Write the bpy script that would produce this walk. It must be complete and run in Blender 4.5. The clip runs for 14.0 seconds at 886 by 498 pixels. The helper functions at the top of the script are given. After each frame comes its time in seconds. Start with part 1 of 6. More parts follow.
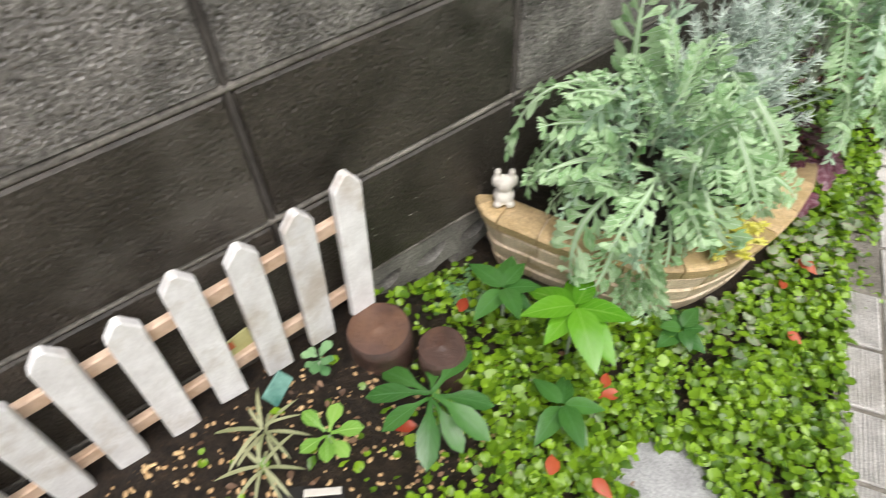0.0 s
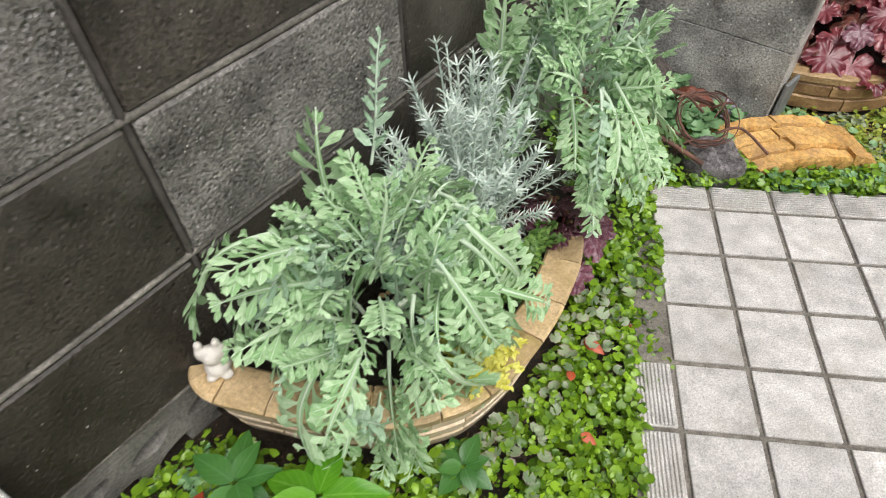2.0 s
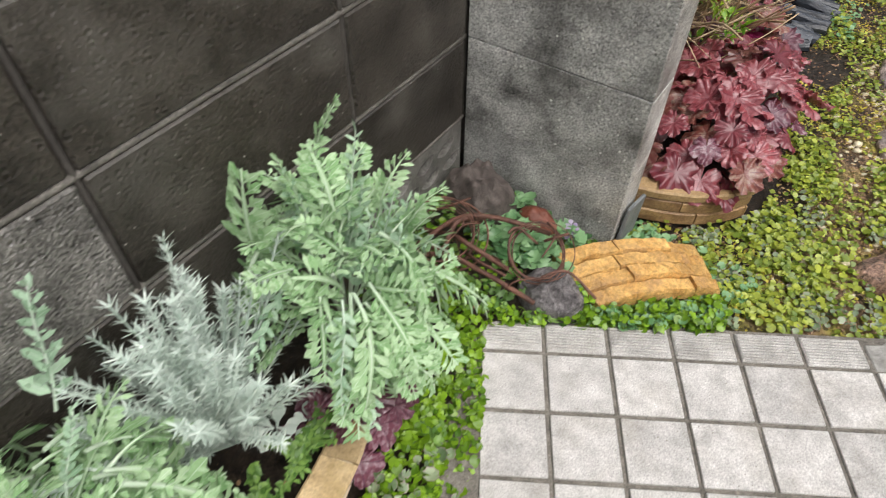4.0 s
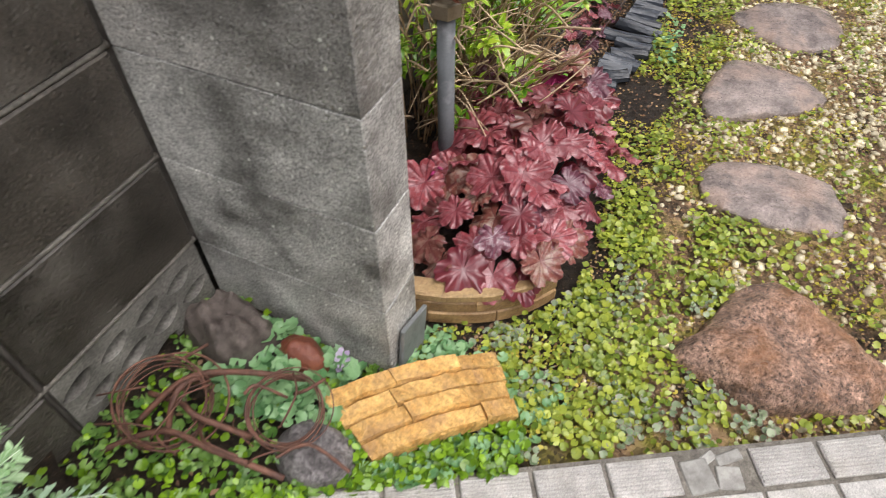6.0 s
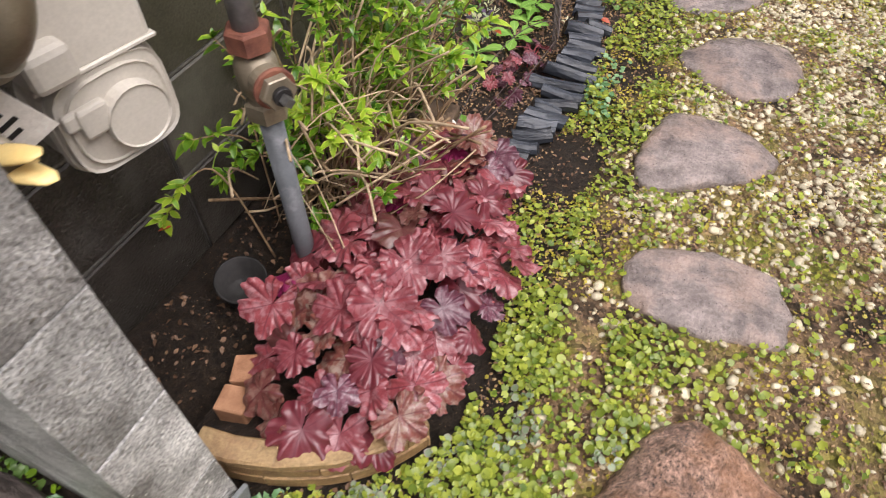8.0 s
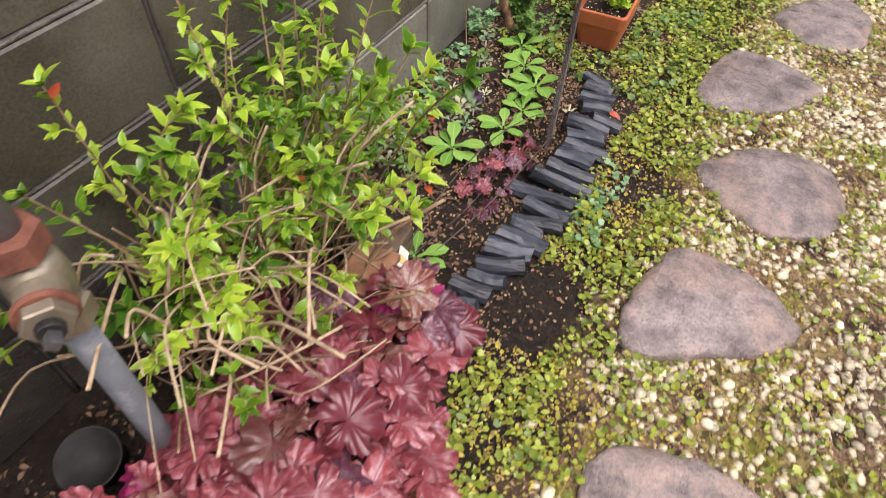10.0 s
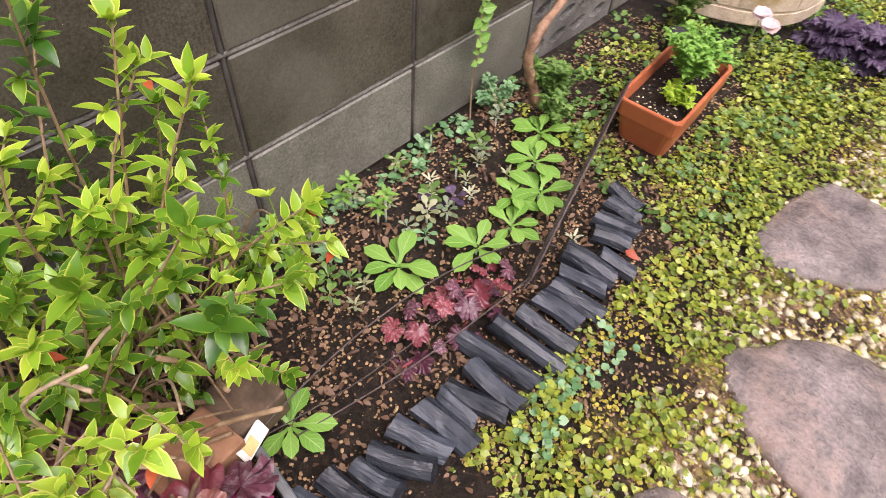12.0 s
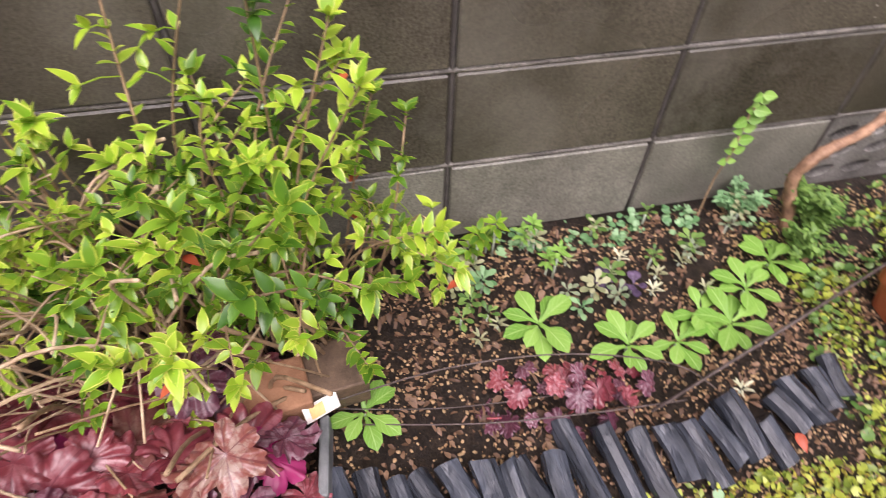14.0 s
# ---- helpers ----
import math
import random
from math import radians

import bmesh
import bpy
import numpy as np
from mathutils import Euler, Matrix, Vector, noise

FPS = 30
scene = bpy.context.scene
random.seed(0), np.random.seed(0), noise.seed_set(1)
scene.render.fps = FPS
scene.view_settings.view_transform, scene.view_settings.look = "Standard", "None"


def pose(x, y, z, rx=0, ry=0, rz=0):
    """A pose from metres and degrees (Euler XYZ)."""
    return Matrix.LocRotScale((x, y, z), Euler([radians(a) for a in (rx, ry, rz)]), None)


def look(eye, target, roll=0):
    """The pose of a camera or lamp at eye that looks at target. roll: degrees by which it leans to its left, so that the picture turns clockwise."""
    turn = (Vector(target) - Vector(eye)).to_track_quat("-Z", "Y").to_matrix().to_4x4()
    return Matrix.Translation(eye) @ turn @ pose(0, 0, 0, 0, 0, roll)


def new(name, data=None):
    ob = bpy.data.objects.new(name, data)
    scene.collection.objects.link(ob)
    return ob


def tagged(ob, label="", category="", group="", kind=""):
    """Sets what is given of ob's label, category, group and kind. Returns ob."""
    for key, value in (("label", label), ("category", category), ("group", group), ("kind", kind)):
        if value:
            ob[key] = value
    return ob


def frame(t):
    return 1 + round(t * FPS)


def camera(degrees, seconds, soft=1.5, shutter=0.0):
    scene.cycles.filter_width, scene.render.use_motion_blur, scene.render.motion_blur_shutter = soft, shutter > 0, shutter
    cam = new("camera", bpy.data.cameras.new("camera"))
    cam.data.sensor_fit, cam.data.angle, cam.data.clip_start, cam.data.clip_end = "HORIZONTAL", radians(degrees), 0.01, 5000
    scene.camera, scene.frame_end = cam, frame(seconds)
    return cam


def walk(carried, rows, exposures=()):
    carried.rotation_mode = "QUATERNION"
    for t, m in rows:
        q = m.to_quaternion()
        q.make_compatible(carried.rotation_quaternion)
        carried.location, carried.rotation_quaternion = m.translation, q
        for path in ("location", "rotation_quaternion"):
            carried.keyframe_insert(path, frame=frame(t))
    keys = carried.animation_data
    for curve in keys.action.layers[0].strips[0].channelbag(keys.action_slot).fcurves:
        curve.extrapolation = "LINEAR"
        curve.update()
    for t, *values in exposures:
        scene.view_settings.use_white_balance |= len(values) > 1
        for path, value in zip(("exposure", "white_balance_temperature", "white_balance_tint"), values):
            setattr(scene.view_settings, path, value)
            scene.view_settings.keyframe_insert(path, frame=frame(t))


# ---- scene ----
cam = camera(70.6, 14.0, soft=0.8, shutter=0.4)
PATH = [
    (0, (0.571, -1.743, 0.897), (-0.49, -1.011, -0.632), -3.6),
    (0.5, (0.593, -1.629, 0.909), (-0.377, -0.765, -0.612), -2.2),
    (1, (0.593, -1.537, 0.901), (-0.303, -0.595, -0.618), -1.6),
    (1.5, (0.557, -1.446, 0.899), (-0.29, -0.459, -0.621), -1.7),
    (2, (0.547, -1.39, 0.893), (-0.279, -0.389, -0.628), -2.3),
    (2.5, (0.547, -1.281, 0.905), (-0.255, -0.266, -0.62), -1.7),
    (3, (0.596, -1.173, 0.957), (-0.195, -0.139, -0.562), -0.6),
    (3.2, (0.607, -1.144, 0.975), (-0.178, -0.099, -0.539), -0.1),
    (5.3, (0.691, -0.657, 0.991), (0.037, 0.501, -0.503), -1.1),
    (5.5, (0.72, -0.609, 0.988), (0.085, 0.557, -0.508), -1.1),
    (6, (0.75, -0.509, 0.982), (0.183, 0.681, -0.523), -0.3),
    (6.5, (0.741, -0.388, 0.988), (0.22, 0.818, -0.52), 0.1),
    (7, (0.734, -0.29, 0.978), (0.237, 0.909, -0.544), 0.1),
    (7.5, (0.762, -0.184, 0.967), (0.249, 0.994, -0.566), -0.1),
    (8, (0.83, -0.067, 0.968), (0.291, 1.099, -0.564), -0.4),
    (8.2, (0.85, -0.029, 0.968), (0.288, 1.13, -0.562), -1.0),
    (10.3, (0.809, 0.491, 0.953), (0.163, 1.609, -0.575), 2.4),
    (10.5, (0.826, 0.559, 0.949), (0.167, 1.669, -0.578), 2.9),
    (11, (0.835, 0.676, 0.938), (0.146, 1.773, -0.586), 4.0),
    (11.5, (0.785, 0.847, 0.906), (0.043, 1.922, -0.609), 4.9),
    (12, (0.764, 0.949, 0.872), (-0.046, 1.921, -0.677), 4.8),
    (12.5, (0.768, 1.003, 0.869), (-0.133, 1.851, -0.702), 4.3),
    (13, (0.786, 1.061, 0.865), (-0.22, 1.751, -0.719), 4.3),
    (13.5, (0.807, 1.101, 0.869), (-0.322, 1.625, -0.696), 3.8),
    (14, (0.811, 1.117, 0.896), (-0.427, 1.433, -0.643), 2.7),
]
walk(cam, [(t, look(eye, target, roll)) for t, eye, target, roll in PATH], [(0.0, 0.54, 6500, 10), (3.0, 0.36, 6450, 10), (6.0, 0.50, 6450, 12), (8.0, 0.55, 6450, 16), (11.0, 0.68, 6500, 22), (14.0, 0.88, 6450, 27)])

# ---- world and light: overcast daylight after rain ----
world = bpy.data.worlds.new("overcast_sky")
scene.world = world
world.use_nodes = True
wn, wl = world.node_tree.nodes, world.node_tree.links
sky = wn.new("ShaderNodeTexSky")
sky.sky_type, sky.sun_disc = "NISHITA", False
sky.sun_elevation, sky.sun_rotation = radians(62), radians(115)
sky.dust_density, sky.air_density = 6.0, 1.0
grey = wn.new("ShaderNodeRGBToBW")
cloud = wn.new("ShaderNodeMixRGB")
cloud.inputs[0].default_value = 0.75
wl.new(sky.outputs[0], grey.inputs[0])
wl.new(sky.outputs[0], cloud.inputs[1])
wl.new(grey.outputs[0], cloud.inputs[2])
wl.new(cloud.outputs[0], wn["Background"].inputs[0])
wn["Background"].inputs[1].default_value = 0.15
sun_data = bpy.data.lights.new("sun", "SUN")
sun_data.energy, sun_data.angle, sun_data.color = 1.5, radians(50), (1.0, 0.97, 0.93)
sun = new("sun", sun_data)
sun.matrix_world = look((2.2, 0.6, 4.0), (0.3, 0.2, 0))


# ---- small builders ----
def empty(name, label="", category="", group="", kind="", at=(0, 0, 0)):
    ob = new(name)
    ob.location = at
    return tagged(ob, label, category, group, kind)


def mesh_of(name, verts, faces, material, uvs=None, smooth=True):
    me = bpy.data.meshes.new(name)
    me.from_pydata([tuple(v) for v in verts], [], [tuple(f) for f in faces])
    if uvs is not None:
        layer = me.uv_layers.new(name="leaf")
        idx = np.zeros(len(me.loops), dtype=np.int32)
        me.loops.foreach_get("vertex_index", idx)
        layer.data.foreach_set("uv", np.asarray(uvs, dtype=np.float32)[idx].ravel())
    if smooth:
        me.polygons.foreach_set("use_smooth", [True] * len(me.polygons))
    me.materials.append(material)
    me.update()
    return me


def child(name, me, parent, m=None, label=""):
    ob = new(name, me)
    ob.parent = parent
    if m is not None:
        ob.matrix_basis = m
    return tagged(ob, label)


def part(name, bm, material, parent, label="", smooth=False):
    me = bpy.data.meshes.new(name)
    bm.to_mesh(me)
    bm.free()
    me.materials.append(material)
    if smooth:
        me.polygons.foreach_set("use_smooth", [True] * len(me.polygons))
    return child(name, me, parent, None, label)


def box_bm(size, at=(0, 0, 0), bevel=0.0, segments=1, wobble=0.0):
    bm = bmesh.new()
    bmesh.ops.create_cube(bm, size=1)
    bmesh.ops.scale(bm, vec=size, verts=bm.verts)
    if bevel:
        bmesh.ops.bevel(bm, geom=list(bm.edges), offset=bevel, segments=segments, affect="EDGES", profile=0.5)
    for v in bm.verts:
        if wobble:
            v.co += noise.noise_vector(v.co * 23 + Vector(at) * 7) * wobble
        v.co += Vector(at)
    return bm


def tube(points, radii, n=8, caps=True):
    """Vertices and faces of a round rod along points."""
    pts = [Vector(p) for p in points]
    radii = [radii] * len(pts) if isinstance(radii, (int, float)) else radii
    verts, faces, side = [], [], None
    for i, p in enumerate(pts):
        d = (pts[min(i + 1, len(pts) - 1)] - pts[max(i - 1, 0)]).normalized()
        side = d.orthogonal().normalized() if side is None else (side - d * side.dot(d)).normalized()
        up = d.cross(side)
        for k in range(n):
            a = 2 * math.pi * k / n
            verts.append(p + (side * math.cos(a) + up * math.sin(a)) * radii[i])
    for i in range(len(pts) - 1):
        for k in range(n):
            a, b = i * n + k, i * n + (k + 1) % n
            faces.append((a, b, b + n, a + n))
    if caps:
        faces.append(tuple(range(n))[::-1])
        faces.append(tuple(range(len(verts) - n, len(verts))))
    return verts, faces


def spline(points, per=6, closed=False):
    """Catmull-Rom points through the given ones."""
    pts = [Vector(p) for p in points]
    out, n = [], len(pts)
    for i in range(n if closed else n - 1):
        if closed:
            a, b, c, d = pts[i - 1], pts[i], pts[(i + 1) % n], pts[(i + 2) % n]
        else:
            a, b, c, d = pts[max(i - 1, 0)], pts[i], pts[i + 1], pts[min(i + 2, n - 1)]
        for k in range(per):
            t = k / per
            out.append(0.5 * (2 * b + (c - a) * t + (2 * a - 5 * b + 4 * c - d) * t * t + (3 * b - a - 3 * c + d) * t ** 3))
    if not closed:
        out.append(pts[-1])
    return out


def lathe(profile, n=24):
    verts, faces = [], []
    for r, z in profile:
        for k in range(n):
            a = 2 * math.pi * k / n
            verts.append((r * math.cos(a), r * math.sin(a), z))
    for i in range(len(profile) - 1):
        for k in range(n):
            a, b = i * n + k, i * n + (k + 1) % n
            faces.append((a, b, b + n, a + n))
    faces.append(tuple(range(n))[::-1])
    faces.append(tuple(range(len(verts) - n, len(verts))))
    return verts, faces


class Heap:
    """Gathers many small pieces into one mesh."""

    def __init__(self):
        self.v, self.f, self.u, self.n = [], [], [], 0

    def add(self, template, m):
        v, f, u = template
        r = np.array(m.to_3x3())
        self.v.append(np.asarray(v) @ r.T + np.array(m.translation))
        self.f.extend(tuple(i + self.n for i in face) for face in f)
        self.u.append(np.asarray(u))
        self.n += len(v)

    def add_tube(self, points, radii, n=5):
        v, f = tube(points, radii, n, False)
        self.v.append(np.array([tuple(p) for p in v]))
        self.f.extend(tuple(i + self.n for i in face) for face in f)
        self.u.append(np.tile([[0.0, 0.02]], (len(v), 1)))
        self.n += len(v)

    def mesh(self, name, material, smooth=True):
        return mesh_of(name, np.concatenate(self.v), self.f, material, np.concatenate(self.u), smooth)


def aim(at, way, up=(0, 0, 1), scale=1.0):
    """A pose whose x points along way and whose z leans to up."""
    x = Vector(way).normalized()
    y = Vector(up).cross(x)
    y = y.normalized() if y.length > 1e-4 else x.orthogonal().normalized()
    z = x.cross(y)
    m = Matrix((x, y, z)).transposed().to_4x4()
    return Matrix.Translation(at) @ m @ Matrix.Scale(scale, 4)


def smooth01(a, b, x):
    t = min(1.0, max(0.0, (x - a) / (b - a)))
    return t * t * (3 - 2 * t)


# ---- materials ----
def material(name, dark, light, scale=20.0, rough=0.6, bump=0.3, fine=150.0, patches=0.35, vary=0.15, metal=0.0, specks=None, spec=0.5, stretch=None, streak=None, speckle=0.1, relief=0.004, scarce=0.5, sandy=0.0, pits=0.0):
    """A mottled solid: two tones by noise, broad patches, fine relief, a little change from piece to piece."""
    m = bpy.data.materials.new(name)
    m.use_nodes = True
    n, l = m.node_tree.nodes, m.node_tree.links
    bsdf = n["Principled BSDF"]
    co, info, geo = n.new("ShaderNodeTexCoord"), n.new("ShaderNodeObjectInfo"), n.new("ShaderNodeNewGeometry")
    shift = n.new("ShaderNodeVectorMath")
    shift.operation = "MULTIPLY_ADD"
    shift.inputs[1].default_value = stretch or (1, 1, 1)
    far = n.new("ShaderNodeMath")
    far.operation, far.inputs[1].default_value = "MULTIPLY", 41.0
    l.new(info.outputs["Random"], far.inputs[0])
    l.new(co.outputs["Object"], shift.inputs[0])
    l.new(far.outputs[0], shift.inputs[2])

    def tex(s, detail, r=0.6):
        t = n.new("ShaderNodeTexNoise")
        t.inputs["Scale"].default_value, t.inputs["Detail"].default_value, t.inputs["Roughness"].default_value = s, detail, r
        l.new(shift.outputs[0], t.inputs["Vector"])
        return t

    base, broad, grain = tex(scale, 6), tex(scale * 0.22, 3), tex(fine, 4, 0.7)
    ramp = n.new("ShaderNodeValToRGB")
    ramp.color_ramp.elements[0].position, ramp.color_ramp.elements[1].position = 0.3, 0.7
    ramp.color_ramp.elements[0].color, ramp.color_ramp.elements[1].color = (*dark, 1), (*light, 1)
    l.new(base.outputs["Fac"], ramp.inputs[0])
    hsv = n.new("ShaderNodeHueSaturation")
    l.new(ramp.outputs[0], hsv.inputs["Color"])
    value = n.new("ShaderNodeMath")
    value.operation = "MULTIPLY_ADD"
    l.new(broad.outputs["Fac"], value.inputs[0])
    value.inputs[1].default_value = 2 * patches
    each = n.new("ShaderNodeMath")
    each.operation = "MULTIPLY_ADD"
    l.new(info.outputs["Random"], each.inputs[0])
    each.inputs[1].default_value, each.inputs[2].default_value = 2 * vary, 1 - vary - patches
    l.new(each.outputs[0], value.inputs[2])
    dots = n.new("ShaderNodeMath")
    dots.operation, dots.inputs[1].default_value, dots.inputs[2].default_value = "MULTIPLY_ADD", 4 * speckle, 1 - 2 * speckle
    if sandy:
        sand = n.new("ShaderNodeTexVoronoi")
        sand.inputs["Scale"].default_value = sandy
        l.new(shift.outputs[0], sand.inputs["Vector"])
        one = n.new("ShaderNodeSeparateColor")
        l.new(sand.outputs["Color"], one.inputs[0])
        l.new(one.outputs[1], dots.inputs[0])
    else:
        l.new(grain.outputs["Fac"], dots.inputs[0])
    final = n.new("ShaderNodeMath")
    final.operation = "MULTIPLY"
    l.new(value.outputs[0], final.inputs[0])
    l.new(dots.outputs[0], final.inputs[1])
    l.new(final.outputs[0], hsv.inputs["Value"])
    colour = hsv.outputs[0]
    if specks:
        size, tint, amount = specks
        v = n.new("ShaderNodeTexVoronoi")
        v.inputs["Scale"].default_value = size
        l.new(shift.outputs[0], v.inputs["Vector"])
        cut = n.new("ShaderNodeMath")
        cut.operation, cut.inputs[1].default_value = "LESS_THAN", amount
        l.new(v.outputs["Distance"], cut.inputs[0])
        some = n.new("ShaderNodeMath")
        some.operation, some.inputs[1].default_value = "GREATER_THAN", scarce
        pick = n.new("ShaderNodeSeparateColor")
        l.new(v.outputs["Color"], pick.inputs[0])
        l.new(pick.outputs[0], some.inputs[0])
        keep = n.new("ShaderNodeMath")
        keep.operation = "MULTIPLY"
        l.new(cut.outputs[0], keep.inputs[0])
        l.new(some.outputs[0], keep.inputs[1])
        mix = n.new("ShaderNodeMixRGB")
        mix.inputs[2].default_value = (*tint, 1)
        l.new(keep.outputs[0], mix.inputs[0])
        l.new(colour, mix.inputs[1])
        colour = mix.outputs[0]
    if streak:
        tint, amount, s = streak
        t = tex(s, 5, 0.65)
        r2 = n.new("ShaderNodeValToRGB")
        r2.color_ramp.elements[0].position, r2.color_ramp.elements[1].position = 0.5, 0.68
        r2.color_ramp.elements[1].color = (amount, amount, amount, 1)
        l.new(t.outputs["Fac"], r2.inputs[0])
        mix = n.new("ShaderNodeMixRGB")
        mix.inputs[2].default_value = (*tint, 1)
        l.new(r2.outputs[0], mix.inputs[0])
        l.new(colour, mix.inputs[1])
        colour = mix.outputs[0]
    l.new(colour, bsdf.inputs["Base Color"])
    bsdf.inputs["Metallic"].default_value, bsdf.inputs["Specular IOR Level"].default_value = metal, spec
    wet = n.new("ShaderNodeMapRange")
    wet.inputs["To Min"].default_value, wet.inputs["To Max"].default_value = max(0.05, rough - 0.18), min(1, rough + 0.18)
    l.new(broad.outputs["Fac"], wet.inputs["Value"])
    l.new(wet.outputs[0], bsdf.inputs["Roughness"])
    both = n.new("ShaderNodeMath")
    both.operation, both.inputs[1].default_value = "MULTIPLY_ADD", 1.5
    l.new(base.outputs["Fac"], both.inputs[0])
    l.new(grain.outputs["Fac"], both.inputs[2])
    b = n.new("ShaderNodeBump")
    b.inputs["Strength"].default_value, b.inputs["Distance"].default_value = bump, relief
    height = both.outputs[0]
    if pits:
        hole = n.new("ShaderNodeTexVoronoi")
        hole.inputs["Scale"].default_value = pits
        wob = n.new("ShaderNodeVectorMath")
        wob.operation, wob.inputs[1].default_value = "MULTIPLY_ADD", (0.012, 0.012, 0.012)
        l.new(base.outputs["Color"], wob.inputs[0])
        l.new(shift.outputs[0], wob.inputs[2])
        l.new(wob.outputs[0], hole.inputs["Vector"])
        deep = n.new("ShaderNodeMapRange")
        deep.inputs["From Min"].default_value, deep.inputs["From Max"].default_value = 0.1, 0.5
        deep.inputs["To Max"].default_value = 0.9
        l.new(hole.outputs["Distance"], deep.inputs["Value"])
        odd = n.new("ShaderNodeSeparateColor")
        l.new(hole.outputs["Color"], odd.inputs[0])
        few = n.new("ShaderNodeMath")
        few.operation = "MULTIPLY"
        l.new(deep.outputs[0], few.inputs[0])
        l.new(odd.outputs[2], few.inputs[1])
        total = n.new("ShaderNodeMath")
        total.operation = "ADD"
        l.new(height, total.inputs[0])
        l.new(few.outputs[0], total.inputs[1])
        height = total.outputs[0]
    l.new(height, b.inputs["Height"])
    l.new(b.outputs[0], bsdf.inputs["Normal"])
    return m


def leaf_material(name, dark, light, rim=None, vein=None, rough=0.42, veins=7.0, blotch=None, clear=0.25, spec=0.5, rim_at=0.62):
    """A leaf: tone changes leaf by leaf, a lighter midrib, side veins, and a rim of another colour where it has one."""
    m = bpy.data.materials.new(name)
    m.use_nodes = True
    n, l = m.node_tree.nodes, m.node_tree.links
    bsdf = n["Principled BSDF"]
    info, geo, co = n.new("ShaderNodeObjectInfo"), n.new("ShaderNodeNewGeometry"), n.new("ShaderNodeTexCoord")
    uv = n.new("ShaderNodeUVMap")
    uv.uv_map = "leaf"
    split = n.new("ShaderNodeSeparateXYZ")
    l.new(uv.outputs[0], split.inputs[0])

    def math_node(op, a, b=None, c=None):
        k = n.new("ShaderNodeMath")
        k.operation = op
        for i, x in enumerate((a, b, c)):
            if x is None:
                continue
            if isinstance(x, (int, float)):
                k.inputs[i].default_value = x
            else:
                l.new(x, k.inputs[i])
        return k.outputs[0]

    def mix(fac, a, b):
        k = n.new("ShaderNodeMixRGB")
        l.new(fac, k.inputs[0])
        for i, x in ((1, a), (2, b)):
            if isinstance(x, tuple):
                k.inputs[i].default_value = (*x, 1)
            else:
                l.new(x, k.inputs[i])
        return k.outputs[0]

    t = n.new("ShaderNodeTexNoise")
    t.inputs["Scale"].default_value, t.inputs["Detail"].default_value = 45.0, 4.0
    l.new(co.outputs["Object"], t.inputs["Vector"])
    seed = math_node("FRACT", math_node("ADD", info.outputs["Random"], geo.outputs["Random Per Island"]))
    tone = math_node("ADD", math_node("MULTIPLY", seed, 0.7), math_node("MULTIPLY", t.outputs["Fac"], 0.4))
    tone = math_node("SUBTRACT", tone, 0.05)
    colour = mix(tone, dark, light)
    across = math_node("ABSOLUTE", split.outputs[0])
    if blotch:
        t2 = n.new("ShaderNodeTexNoise")
        t2.inputs["Scale"].default_value, t2.inputs["Detail"].default_value = 70.0, 5.0
        l.new(co.outputs["Object"], t2.inputs["Vector"])
        cut = n.new("ShaderNodeMapRange")
        cut.inputs["From Min"].default_value, cut.inputs["From Max"].default_value = 0.48, 0.62
        l.new(t2.outputs["Fac"], cut.inputs["Value"])
        colour = mix(math_node("MULTIPLY", cut.outputs[0], math_node("MULTIPLY", seed, 0.9)), colour, blotch)
    if rim:
        edge = n.new("ShaderNodeMapRange")
        edge.inputs["From Min"].default_value, edge.inputs["From Max"].default_value = rim_at - 0.1, rim_at + 0.1
        wav = math_node("ADD", across, math_node("MULTIPLY", math_node("SUBTRACT", t.outputs["Fac"], 0.5), 0.5))
        l.new(wav, edge.inputs["Value"])
        colour = mix(math_node("MULTIPLY", edge.outputs[0], 0.85), colour, rim)
    if vein:
        wave = math_node("SINE", math_node("MULTIPLY", math_node("ADD", split.outputs[1], math_node("MULTIPLY", across, -0.35)), 6.283 * veins))
        side = math_node("MULTIPLY", math_node("GREATER_THAN", wave, 0.86), 0.45)
        mid = math_node("LESS_THAN", across, 0.07)
        colour = mix(math_node("MULTIPLY", math_node("MAXIMUM", side, mid), 0.6), colour, vein)
    l.new(colour, bsdf.inputs["Base Color"])
    bsdf.inputs["Roughness"].default_value, bsdf.inputs["Specular IOR Level"].default_value = rough, spec
    b = n.new("ShaderNodeBump")
    b.inputs["Strength"].default_value, b.inputs["Distance"].default_value = 0.35, 0.002
    l.new(t.outputs["Fac"], b.inputs["Height"])
    l.new(b.outputs[0], bsdf.inputs["Normal"])
    thin = n.new("ShaderNodeBsdfTranslucent")
    l.new(colour, thin.inputs[0])
    blend = n.new("ShaderNodeMixShader")
    blend.inputs[0].default_value = clear
    l.new(bsdf.outputs[0], blend.inputs[1])
    l.new(thin.outputs[0], blend.inputs[2])
    l.new(blend.outputs[0], n["Material Output"].inputs["Surface"])
    return m


